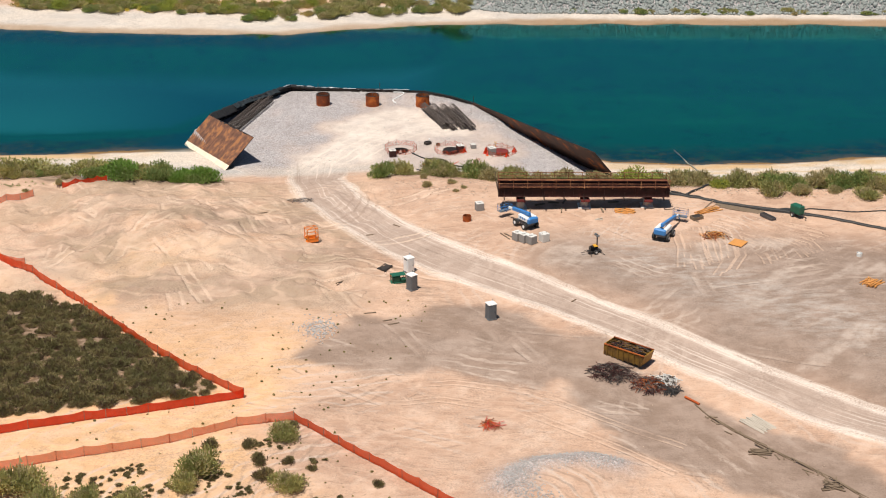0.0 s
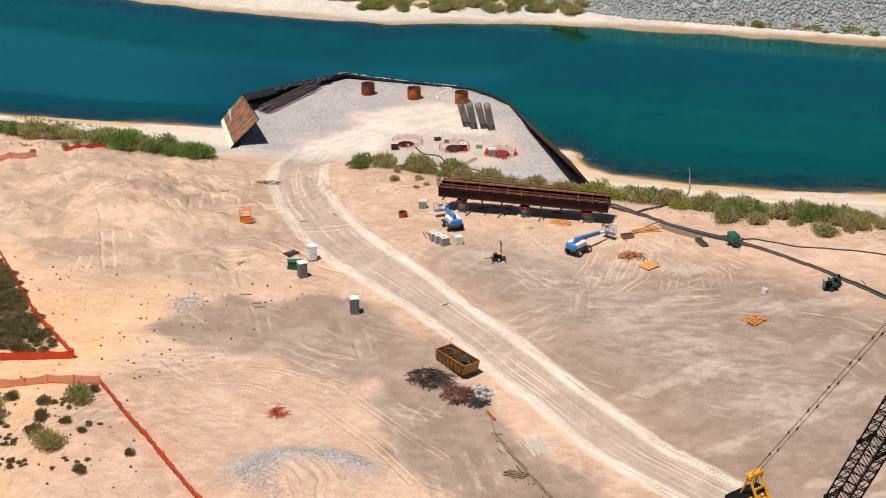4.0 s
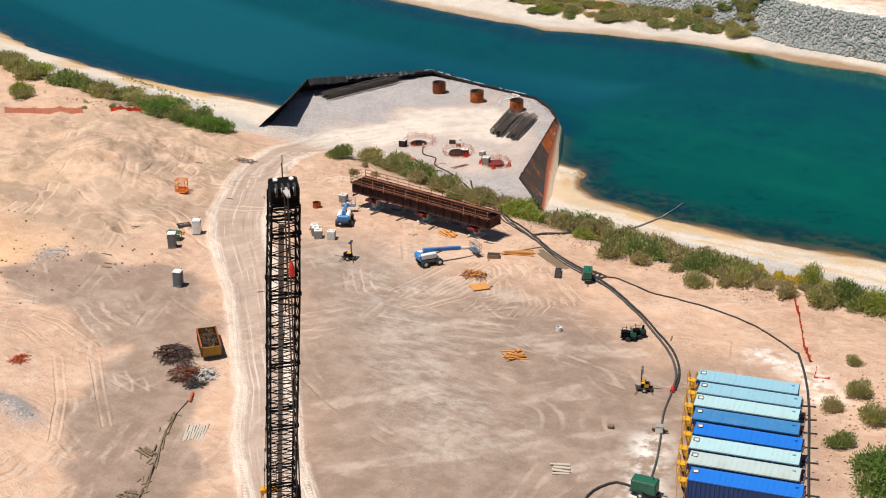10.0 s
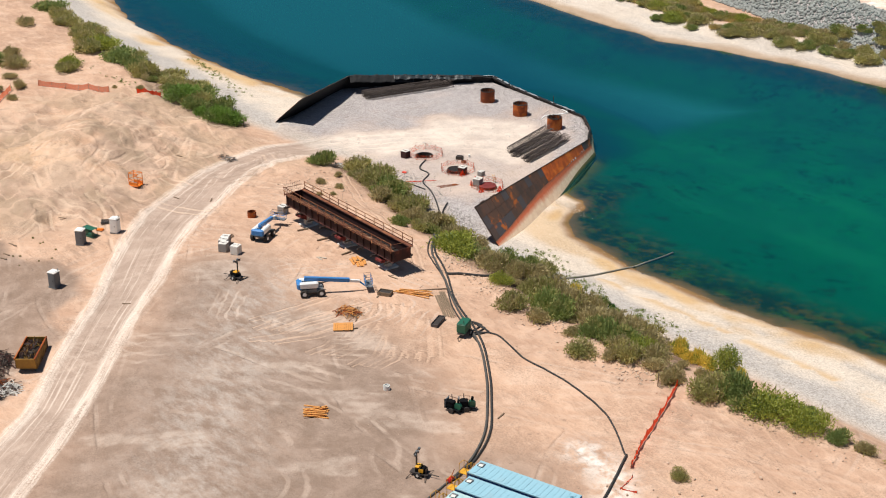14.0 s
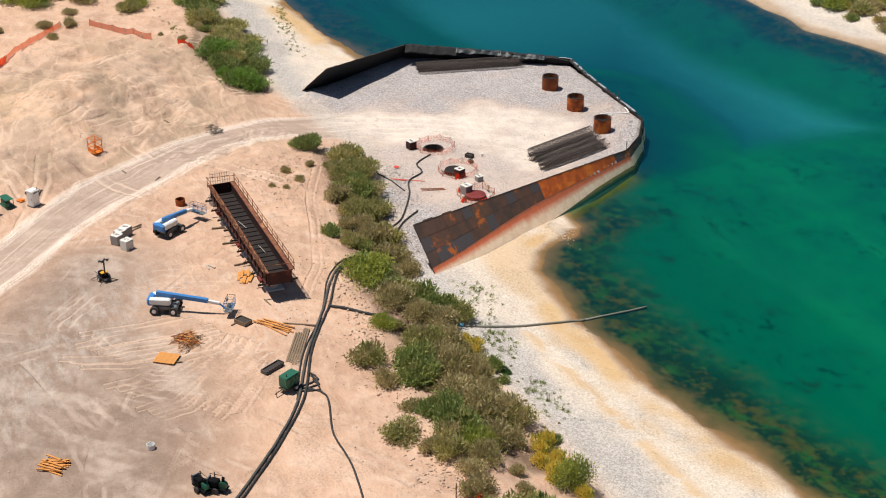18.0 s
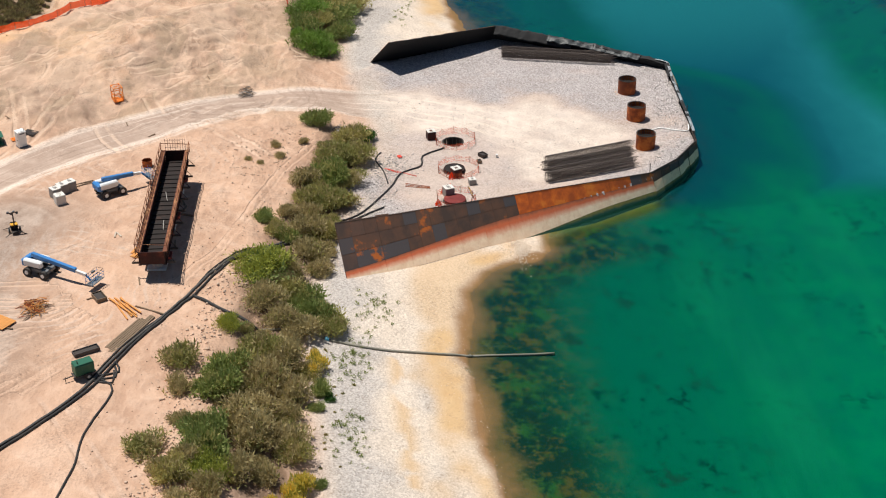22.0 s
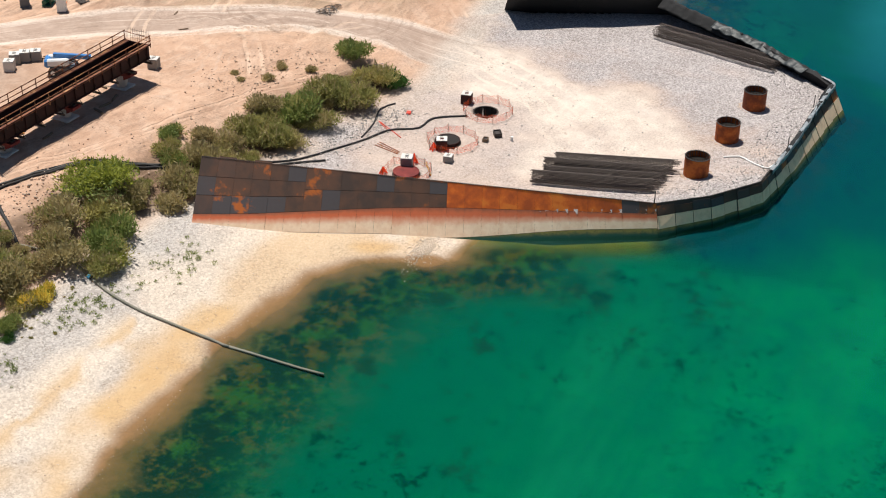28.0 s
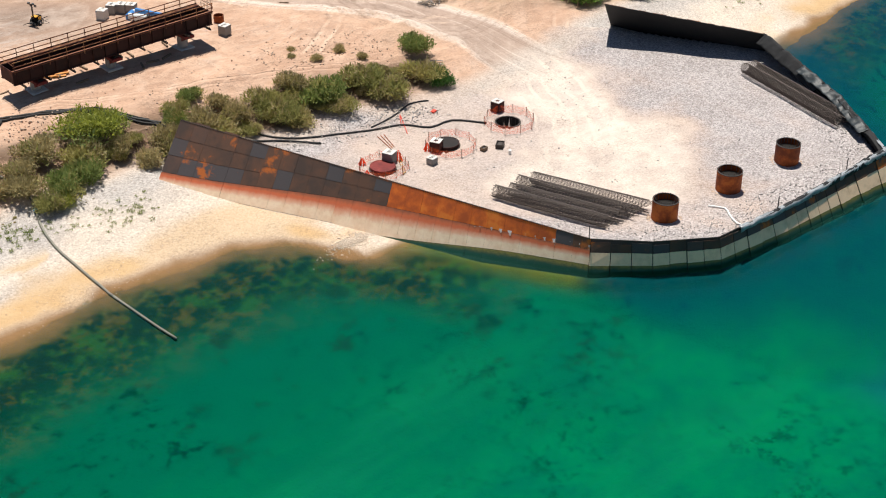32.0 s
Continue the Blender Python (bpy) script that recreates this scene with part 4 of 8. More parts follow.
    def slab(self, a, b, c, d, t):
        """Plate on four corners, t thick along its normal."""
        a, b, c, d = (Vector(p) for p in (a, b, c, d))
        n = (b - a).cross(d - a).normalized() * t
        vs = [a, b, c, d, a + n, b + n, c + n, d + n]
        return self.add(vs, [(0, 3, 2, 1), (4, 5, 6, 7), (0, 1, 5, 4), (1, 2, 6, 5), (2, 3, 7, 6), (3, 0, 4, 7)])

    def mesh(self, name, smooth=False):
        me = bpy.data.meshes.new(name)
        me.from_pydata(self.v, [], self.f)
        me.validate()
        if smooth:
            me.polygons.foreach_set("use_smooth", [True] * len(me.polygons))
        return me


def np_mesh(name, v, f, smooth=False):
    """Mesh from arrays of vertices and equal-sized faces."""
    me = bpy.data.meshes.new(name)
    k = f.shape[1]
    me.vertices.add(len(v))
    me.vertices.foreach_set("co", np.ascontiguousarray(v, np.float32).ravel())
    me.loops.add(f.size)
    me.loops.foreach_set("vertex_index", np.ascontiguousarray(f, np.int32).ravel())
    me.polygons.add(len(f))
    me.polygons.foreach_set("loop_start", np.arange(len(f), dtype=np.int32) * k)
    if smooth:
        me.polygons.foreach_set("use_smooth", np.ones(len(f), bool))
    me.update(calc_edges=True)
    return me


def thing(name, label, category, m=None, group="", kind=""):
    ob = new(name)
    ob.empty_display_size = 0.2
    if m is not None:
        ob.matrix_world = m
    return tagged(ob, label, category, group, kind)


def part(name, mb, material, parent, label="", smooth=False, m=None):
    me = mb.mesh(name, smooth) if isinstance(mb, MB) else mb
    if not me.materials:
        me.materials.append(material)
    ob = new(name, me)
    ob.parent = parent
    if m is not None:
        ob.matrix_basis = m
    return tagged(ob, label)


def solid(name, mb, material, label, category, m=None, group="", kind="", smooth=False):
    me = mb.mesh(name, smooth) if isinstance(mb, MB) else mb
    if not me.materials:
        me.materials.append(material)
    ob = new(name, me)
    if m is not None:
        ob.matrix_world = m
    return tagged(ob, label, category, group, kind)


def on(x, y, rz=0, dz=0.0, s=1.0):
    return pose(x, y, H(x, y) + dz, 0, 0, rz) @ Matrix.Scale(s, 4)


rnd = random.Random(11)

# ---- ground, one sheet to the horizon ----
def spaced(lo, hi, step, far):
    core = np.arange(lo, hi + 1e-6, step)
    a, d, left = lo, step, []
    while a > -far:
        d *= 1.22
        a -= d
        left.append(a)
    a, d, right = hi, step, []
    while a < far:
        d *= 1.22
        a += d
        right.append(a)
    return np.concatenate([left[::-1], core, right])


gx, gy = spaced(-92, 112, 0.42, 2600), spaced(116, 352, 0.42, 2600)
GX, GY = np.meshgrid(gx, gy, indexing="ij")
GZ = height(GX, GY)
gi = np.arange(GX.size).reshape(GX.shape)
quads = np.stack([gi[:-1, :-1], gi[1:, :-1], gi[1:, 1:], gi[:-1, 1:]], -1).reshape(-1, 4)
ground_mesh = np_mesh("ground", np.stack([GX, GY, GZ], -1).reshape(-1, 3), quads, True)
gxf, gyf = GX.ravel(), GY.ravel()
# what the soil is, place by place
road = inside(gxf, gyf, ROAD_L + ROAD_R[::-1]) * sstep(236, 224, gyf)
edge = np.minimum(line_dist(gxf, gyf, ROAD_L), line_dist(gxf, gyf, ROAD_R))
dl, dr = line_dist(gxf, gyf, ROAD_L), line_dist(gxf, gyf, ROAD_R)
lane = dl / np.maximum(dl + dr, 0.01)
yb_all, yt_all, ys_all = interp(gxf, BLUFF), interp(gxf, BEACH_TOP), interp(gxf, NEAR_SHORE)
YARD = [(24, 187), (46, 190), (60, 188), (72, 182), (80, 186), (96, 170), (110, 140), (100, 110), (60, 122), (48, 143), (34, 156), (22, 170), (12, 182), (16, 190)]
PAD = [(-17.5, 156), (-9.5, 165.5), (1.2, 171), (6, 172), (13, 166), (22, 158), (28, 150), (36, 141), (46, 130), (44, 118), (28, 128), (18, 140), (14, 150), (4, 152), (-9, 151)]
yard = np.maximum(sstep(-7, 6, np.where(inside(gxf, gyf, YARD), 1, -1) * line_dist(gxf, gyf, YARD + YARD[:1]) + (fbm(gxf, gyf, 9, 63) - 0.5) * 8),
                  0.98 * sstep(-1.4, 1.4, np.where(inside(gxf, gyf, PAD), 1, -1) * line_dist(gxf, gyf, PAD + PAD[:1]) + (fbm(gxf, gyf, 5, 64, 5) - 0.5) * 7))
yard = yard * (0.72 + 0.4 * fbm(gxf, gyf, 16, 65))
dune_grey = sstep(-4, -16, gxf) * sstep(164, 174, gyf) * sstep(216, 206, gyf) * sstep(-66, -52, gxf) * sstep(0.44, 0.58, fbm(gxf, gyf, 7, 83, 6)) * 0.5
yard = np.maximum(yard, dune_grey * (1 - road))
pale = sstep(0.56, 0.66, fbm(gxf * 0.6 + gyf * 0.6, gxf * 1.6 - gyf * 1.6, 7, 66, 5)) * inside(gxf, gyf, YARD) * 0.25
fan = sstep(0.52, 0.75, vnoise(np.hypot(gxf + 8, gyf - 118) / 1.3, np.arctan2(gyf - 118, gxf + 8) * 3, 1.0, 68)) * np.exp(-(np.hypot(gxf - 8, gyf - 148) / 16) ** 2) * 0.15
streak = fan + sstep(0.55, 0.7, vnoise(gxf * 0.25 + gyf * 0.2, gxf * 0.9 - gyf * 0.9, 1.0, 67)) * (1 - yard) * 0.1
berm = np.clip(np.maximum(pale, streak), 0, 1)
pen = inside(gxf, gyf, PENINSULA) * sstep(yt_all - 4, yt_all + 3, gyf + (fbm(gxf, gyf, 6, 70) - 0.5) * 8)
track = np.maximum(sstep(13, 3.5, line_dist(gxf, gyf, [(-22, 214), (-19, 228), (-14, 240), (-11, 252), (-8, 256)]) + (fbm(gxf, gyf, 6, 72, 5) - 0.5) * 12),
                   sstep(9, 3, np.hypot((gxf + 3) / 1.5, gyf - 249) + (fbm(gxf, gyf, 6, 79) - 0.5) * 7))
track = np.maximum(track, 0.55 * sstep(1.25, 0.75, np.hypot((gxf - 1) / 13, (gyf - 240) / 13) + (fbm(gxf, gyf, 6, 80, 5) - 0.5) * 0.9) * sstep(1.5, 5.5, line_dist(gxf, gyf, [(27, 222.4), (6, 261)])))
cream = pen * np.clip(track, 0, 1)
gravel = pen * np.clip(1.05 - track + (fbm(gxf, gyf, 3, 71) - 0.5) * 0.5, 0.06, 1)
d_shore = ys_all - gyf
beach = sstep(yt_all - 3, yt_all + 2, gyf) * (gyf < 285) * (1 - pen)
beach = np.maximum(beach, (gyf > 300) * sstep(19, 11, gyf - interp(gxf, FAR_SHORE)) * sstep(1.5, -1, gyf - interp(gxf, LEVEE)))
wob = (fbm(gxf, gyf, 5, 73) - 0.5) * 5
wet = beach * sstep(2.3, 0.3, d_shore + wob * 0.6) * (gyf < 285)
ochre = beach * sstep(7.5, 3.5, d_shore + wob) * sstep(0.35, 0.6, fbm(gxf, gyf, 11, 74)) * (gyf < 285) * (1 - wet)
ochre = np.maximum(ochre, 0.62 * sstep(13, 8.0, np.hypot(gxf - 30, (gyf - 236) * 1.6) + wob) * beach * (1 - wet))
ochre = np.maximum(ochre, 0.75 * beach * np.exp(-((gyf - (226 + 0.04 * gxf)) / 1.0) ** 2) * sstep(0.5, 0.6, fbm(gxf, gyf, 4, 75)) * (gxf > 40))
shingle = beach * (gyf < 285) * sstep(8.5, 3.0, gyf - yt_all + (fbm(gxf, gyf, 5, 81) - 0.5) * 7) * (1 - ochre)
shingle = np.maximum(shingle, 0.8 * beach * (gyf < 285) * np.exp(-((d_shore - 5.5 + wob * 0.3) / 1.2) ** 2) * sstep(40, 48, gxf) * sstep(0.4, 0.6, fbm(gxf, gyf, 6, 82)))
wet_far = (gyf > 300) * sstep(5.0, 1.8, gyf - interp(gxf, FAR_SHORE) + wob * 0.6)
wet = np.maximum(wet, wet_far * (0.62 + 0.2 * sstep(0, 30, gxf)))
shingle = np.maximum(shingle, 0.42 * beach * (gyf > 300) * (0.6 + 0.8 * sstep(0.4, 0.62, fbm(gxf, gyf * 2.5, 8, 87))) * (1 - wet_far))
orange = sstep(-12, -24, gxf + (fbm(gxf, gyf, 14, 76) - 0.5) * 24) * sstep(178, 150, gyf + (fbm(gxf, gyf, 10, 77) - 0.5) * 16) * sstep(-150, -90, gxf) * sstep(60, 110, gyf)
orange = np.maximum(orange, 0.75 * np.exp(-(np.hypot(gxf + 46, gyf - 172) / 19) ** 2) * sstep(0.3, 0.6, fbm(gxf, gyf, 8, 86)))
levee = sstep(-1, 1, gyf - interp(gxf, LEVEE))
gravel = np.maximum(gravel, levee * sstep(11, 9, gyf - interp(gxf, LEVEE)))
berm = np.maximum(berm, levee * sstep(10, 12, gyf - interp(gxf, LEVEE)) * sstep(24, 20, gyf - interp(gxf, LEVEE)) * 0.9)
ring_pile = np.exp(-((np.hypot((gxf - 14) / 1.6, gyf - 128.5) - 4.2) / 1.6) ** 2)
ring_pile = ring_pile * sstep(-0.5, 0.6, (gyf - 128.5) / 5 - (gxf - 14) / 11 + (fbm(gxf, gyf, 3, 85) - 0.5) * 1.6)
gravel = np.maximum(gravel, 0.85 * ring_pile)
one = np.ones_like(gxf)
cool = 0.6 * np.exp(-(line_dist(gxf, gyf, [(26, 186), (36, 176), (46, 167), (62, 156)]) / 7) ** 2)
slime = np.exp(-(line_dist(gxf, gyf, [(17, 243), (7.5, 260.5)]) / 1.5) ** 2)
chalk = 0.9 * np.exp(-(line_dist(gxf, gyf, [(79.5, 165), (82, 160), (85, 153)]) / 2.2) ** 2) + 0.9 * np.exp(-(line_dist(gxf, gyf, [(80, 190), (86, 188.5), (91, 184)]) / 2.0) ** 2)
chalk = np.maximum(chalk, levee * sstep(9.5, 10.5, gyf - interp(gxf, LEVEE)) * sstep(18, 15, gyf - interp(gxf, LEVEE)))
# darker brown ground under the scrub field and the shrub belts
FIELD = [(-23.6, 147.0), (-33.4, 157.0), (-42.4, 167.2), (-50, 172.5), (-60, 176), (-80, 172), (-80, 132), (-50, 140.2), (-39.6, 143.0), (-30.0, 145.2)]
BELT_R = [(-7.5, 222.5), (-3, 221.8), (3, 220.5), (9, 219.6), (15, 218.6), (21, 217.5), (26, 216.0), (32, 214.5), (38, 214.5), (45, 213.8), (52, 213.5), (58, 213.5), (64, 214.5), (69, 215.5)]
BELT_L = [(-36.5, 217.2), (-40, 216.6), (-44, 216.6), (-49, 216.0), (-55, 216.0), (-61, 218.0), (-68, 219.6), (-76, 220.8), (-85, 222.0), (-95, 223.4), (-106, 225.4), (-120, 229)]
scrub_floor = np.maximum(0.85 * inside(gxf, gyf, FIELD) * sstep(0.5, 2.5, line_dist(gxf, gyf, FIELD + FIELD[:1])), 0.75 * sstep(4.2, 2.0, np.minimum(line_dist(gxf, gyf, BELT_R), line_dist(gxf, gyf, BELT_L)) + wob * 0.3))
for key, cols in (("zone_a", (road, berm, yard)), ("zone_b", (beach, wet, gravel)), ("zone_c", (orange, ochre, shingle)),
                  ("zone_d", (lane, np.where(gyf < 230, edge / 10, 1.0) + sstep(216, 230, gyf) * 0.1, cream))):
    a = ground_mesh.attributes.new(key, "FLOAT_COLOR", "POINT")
    a.data.foreach_set("color", np.stack([*(np.clip(c, 0, 1) for c in cols), {"zone_a": cool, "zone_b": slime, "zone_c": chalk}.get(key, scrub_floor)], -1).astype(np.float32).ravel())
# wheel tracks: distance to the nearest driven line, in three families
FAN = [[(37.8, 197.8), (42.5, 194.8), (45.8, 191.9), (50.0, 187.1), (51.0, 181.6)], [(40.1, 198.2), (43.6, 195.3), (47.8, 191.8), (52.1, 188.1)], [(38.6, 196.6), (41.8, 192.1), (44.8, 187.7), (46.2, 183.5)],
       [(41.6, 197.6), (46.3, 194.0), (52.0, 189.7), (54.2, 187.1)], [(36.3, 196.2), (36.2, 191.2), (35.6, 184.5), (35.7, 178.2)], [(34.2, 194.6), (34.2, 187.8), (32.9, 179.1)],
       [(43.4, 188.3), (45.0, 184.6), (45.2, 179.4)], [(43.5, 197.2), (48.6, 193.9), (54.5, 189.6)], [(39.4, 193.9), (40.2, 188.9), (39.6, 183.0), (36.4, 176.4)],
       [(-8.0, 144.5), (-0.5, 146.6), (8.1, 144.6), (17.5, 137.5), (26.3, 128.9)], [(-6.7, 149.0), (1.2, 150.3), (9.8, 148.7), (19.2, 141.8), (28.3, 135.2)],
       [(-6.8, 219.9), (0.5, 216.6), (7.0, 213.9), (16.2, 211.6), (27, 208.5), (36, 203.5)]]
ROADSIDE = [(-2.6, 163.2), (0.3, 169.8), (-4.6, 178.7), (-12.3, 189.1), (-20.7, 200.1), (-25.5, 210.3)]


def driven(lines):
    d = np.full(gxf.shape, 4.0)
    for pts in lines:
        p = np.array(pts)
        near = (gxf > p[:, 0].min() - 4) & (gxf < p[:, 0].max() + 4) & (gyf > p[:, 1].min() - 4) & (gyf < p[:, 1].max() + 4)
        x, y = gxf[near], gyf[near]
        ends = np.minimum(np.hypot(x - p[0, 0], y - p[0, 1]), np.hypot(x - p[-1, 0], y - p[-1, 1]))
        d[near] = np.minimum(d[near], line_dist(x, y, pts) + 8.0 * (ends < 2.4))
    return d


def wander(rs, n, box, headings, long):
    out = []
    for k in range(n):
        x, y = rs.uniform(box[0], box[1]), rs.uniform(box[2], box[3])
        a, bend = headings[rs.randint(len(headings))] + rs.normal() * 0.3, rs.normal() * 0.035
        pts = [(x, y)]
        for j in range(int(rs.uniform(*long) / 2.5)):
            a += bend + rs.normal() * 0.05
            x, y = x + 2.5 * math.cos(a), y + 2.5 * math.sin(a)
            pts.append((x, y))
        if len(pts) > 1:
            out.append(pts)
    return out


rs = np.random.RandomState(19)
hills = driven(wander(rs, 40, (-58, -12, 172, 214), (2.2, -0.9, 2.5, 0.3, 1.2), (9, 30)))
yards = driven(wander(rs, 18, (14, 84, 140, 198), (2.4, -0.7, 0.4, 2.0), (18, 60)) + wander(rs, 16, (-14, 34, 122, 168), (2.5, -0.6, 2.9), (14, 40)) + wander(rs, 10, (-34, 8, 228, 262), (1.9, 1.4, 0.3), (10, 26)))
fan_d = np.minimum(driven(FAN + [[(x + sx, y + sy) for x, y in line] for line in FAN[:9] for sx, sy in ((1.5, 0.6), (-1.1, -1.3))]), 4.0)
hill_mask = sstep(-6, -16, gxf) * sstep(164, 174, gyf) * sstep(220, 212, gyf) * sstep(-76, -60, gxf)
off_wall = line_dist(gxf, gyf, [(b[0], b[1]) for b in BULK[1:9]])
nose_bed = np.maximum(np.exp(-(off_wall / 9) ** 2) * sstep(10, 4, gxf), np.exp(-(off_wall / 17) ** 2) * sstep(2, -10, gxf) * (gyf > 262)) * (gyf > 240) * ~inside(gxf, gyf, PENINSULA)
roadside = np.clip(line_dist(gxf, gyf, ROADSIDE) / 8, 0, 1)
for key, cols in (("tracks", (fan_d / 4, hills / 4, yards / 4, hill_mask)), ("edges", (roadside, nose_bed, hill_mask, hill_mask))):
    a = ground_mesh.attributes.new(key, "FLOAT_COLOR", "POINT")
    a.data.foreach_set("color", np.stack(cols, -1).astype(np.float32).ravel())
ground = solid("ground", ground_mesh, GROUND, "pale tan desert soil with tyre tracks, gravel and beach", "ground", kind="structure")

# ---- river ----
wx = np.concatenate([np.linspace(-2600, -130, 20), np.linspace(-120, 130, 60), np.linspace(150, 2600, 20)])
wv = [(x, min(float(interp(x, NEAR_SHORE)), 232.0) - 3, WATER) for x in wx] + [(x, float(interp(x, FAR_SHORE)) + 3, WATER) for x in wx]
k = len(wx)
river = MB().add(wv, [(i, i + 1, k + i + 1, k + i) for i in range(k - 1)])
solid("water", river, RIVER, "calm green river water, teal further out", "river", kind="structure")


# ---- leaning steel bulkhead round the platform ----
def lerp(a, b, t):
    return Vector(a) + (Vector(b) - Vector(a)) * t


bulkhead = thing("bulkhead_wall", "rusted steel plate bulkhead leaning over a gravel platform", "retaining wall", kind="structure")


def bulk_point(i, s, h):
    """Point on stretch i, s along it, h up from the foot (0) to the crest (1)."""
    fa, fb = BULK[i], BULK[i + 1]
    foot = lerp((fa[0], fa[1], WATER + (2.0 if i == 0 else (0.2 if i == 9 else 0))), (fb[0], fb[1], WATER + (2.4 if i == 8 else 0)), s)
    crest = lerp((fa[2], fa[3], fa[4]), (fb[2], fb[3], fb[4]), s)
    return foot + (crest - foot) * h


for i in range(9):
    fa, fb = BULK[i], BULK[i + 1]
    length = math.hypot(fb[0] - fa[0], fb[1] - fa[1])
    cols = max(1, round(length / (0.95 if i == 8 else 1.75)))
    for c in range(cols):
        s0, s1 = c / cols, (c + 1) / cols
        sm = (s0 + s1) / 2
        total = (bulk_point(i, sm, 1) - bulk_point(i, sm, 0)).length
        # pale mineral band that the high water left, a red fringe, then plates
        def heights(s, rows):
            tall = (bulk_point(i, s, 1) - bulk_point(i, s, 0)).length
            al = s if i == 0 else 1 - s
            band = 0.02 + 1.3 * float(sstep(-0.02, 0.55, al))
            hs = [-0.36, max(-0.26, (2.0 * s - 1.86 + 0.55 * float(sstep(0.55, 0.85, s))) / tall) if s > 0.45 else -0.11, 0]
            hs[2] = 0.02 + (band + 0.72) / tall
            return hs + [hs[2] + (1 - hs[2]) * (r + 1) / rows for r in range(rows)]

        if i == 8:
            ha = hb = [-0.15, 0.09, 1.0]
            mats = [SCALE_BAND, RUST_BROWN]
        elif i == 0:
            along = sm
            rows = max(1, round((1 - heights(sm, 1)[2]) * total / 1.7))
            ha, hb = heights(s0, rows), heights(s1, rows)
            spot = (0.53 < along < 0.80) or (0.80 < along < 0.96 and rnd.random() < 0.85)
            mats = [ALGAE if along > 0.5 else SCALE_BAND, SCALE_FADE] + [RUST_BRIGHT if spot and (r == 0 or rnd.random() < 0.3) else RUST_PLATE for r in range(rows)]
        else:
            ha = hb = [-0.35, 0.19, 0.60, 1.0]
            mats = [ALGAE, NOSE_BAND, RUST_PLATE]
        j = rnd.uniform(-0.02, 0.02) if i in (0, 8) else rnd.uniform(-0.09, 0.05)
        top_cut = rnd.choice((0, 0, 0.0, 0.02)) if i in (0, 8) else rnd.uniform(0, 0.15)
        for n, mt in enumerate(mats):
            g = (0.007 if i in (0, 8) else 0.045) / length
            last = n == len(mats) - 1
            lift = (0.045 if i == 0 and sm < 0.16 else 0) - top_cut - 0.012 if last else -0.006
            a, b = bulk_point(i, s0 + g, ha[n]), bulk_point(i, s1 - g, hb[n])
            cc, d = bulk_point(i, s1 - g, hb[n + 1] + lift), bulk_point(i, s0 + g, ha[n + 1] + lift)
            out = Vector((fb[1] - fa[1], fa[0] - fb[0], 0)).normalized() * -1
            off = out * (j + rnd.uniform(-0.012, 0.012))
            part("plate", MB().slab(a + off, d + off, cc + off, b + off, 0.05), mt, bulkhead)
        # toothed pile heads along the crest
        if i not in (8,):
            teeth = MB()
            for t in range(9):
                p = bulk_point(i, s0 + (s1 - s0) * (t + 0.5) / 9, 1.0)
                teeth.box(p + Vector((0, 0, 0.0)), (0.09, 0.09, 0.12), rnd.uniform(0, 40))
            part("pile_heads", teeth, DARK_STEEL, bulkhead)
# backing sheet behind the plates, so that no light leaks through the joints
for i in range(9):
    fa, fb = BULK[i], BULK[i + 1]
    inn = Vector((fb[1] - fa[1], fa[0] - fb[0], 0)).normalized() * -0.14
    lowest = -0.25 if i not in (0, 8) else -0.15
    n = max(2, round(math.hypot(fb[0] - fa[0], fb[1] - fa[1]) / 0.9))
    vs, fs = [], []
    for k in range(n + 1):
        for h in (lowest, 0.33, 0.66, 0.985):
            vs += [bulk_point(i, k / n, h) + inn, bulk_point(i, k / n, h) + inn * 1.5]
    for k in range(n):
        for h in range(3):
            a, b = k * 8 + h * 2, (k + 1) * 8 + h * 2
            fs += [(a, b, b + 2, a + 2), (a + 1, a + 3, b + 3, b + 1)]
        a, b = k * 8 + 6, (k + 1) * 8 + 6
        fs.append((a, b, b + 1, a + 1))
    part("backing_sheet", MB().add(vs, fs), BLACK_SHEET if i in (8, 7, 6) else (RUST_PLATE if i == 0 else DARK_STEEL), bulkhead)


# ---- rusted pile casings on the platform ----
def casing(x, y, label, bars):
    t = thing("pile_casing", label, "steel casing", pose(x, y, H(x, y) - 0.05), "pile casings")
    part("shell", MB().ring((0, 0, 0), 1.28, 1.21, 2.15, 40), RUST_CASING, t)
    part("rim", MB().ring((0, 0, 2.1), 1.30, 1.20, 0.07, 40), DARK_STEEL, t)
    part("fill", MB().add([(1.22 * math.cos(a), 1.22 * math.sin(a), 1.5) for a in np.linspace(0, 2 * math.pi, 25)[:-1]], [tuple(range(24))]), DARK_PIT, t, "dark inside of the casing")
    for k in range(bars):
        a = 2 * math.pi * k / bars
        part("bar", MB().rod((1.05 * math.cos(a), 1.05 * math.sin(a), 1.5), (1.05 * math.cos(a), 1.05 * math.sin(a), 2.35), 0.035), REBAR, t)
    for k in range(26):
        a = rnd.uniform(0, 6.28)
        skirt = MB().box((math.cos(a) * rnd.uniform(1.4, 1.75), math.sin(a) * rnd.uniform(1.4, 1.75), 0.05), (rnd.uniform(0.1, 0.3), rnd.uniform(0.1, 0.3), 0.1), rnd.uniform(0, 90), 0.03)
        part("clod", skirt, ROCK_TAN, t)


casing(-22.6, 262.9, "rusted orange-brown steel pile casing standing on gravel", 18)
casing(-13.3, 262.6, "rusted steel pile casing with starter bars inside", 12)
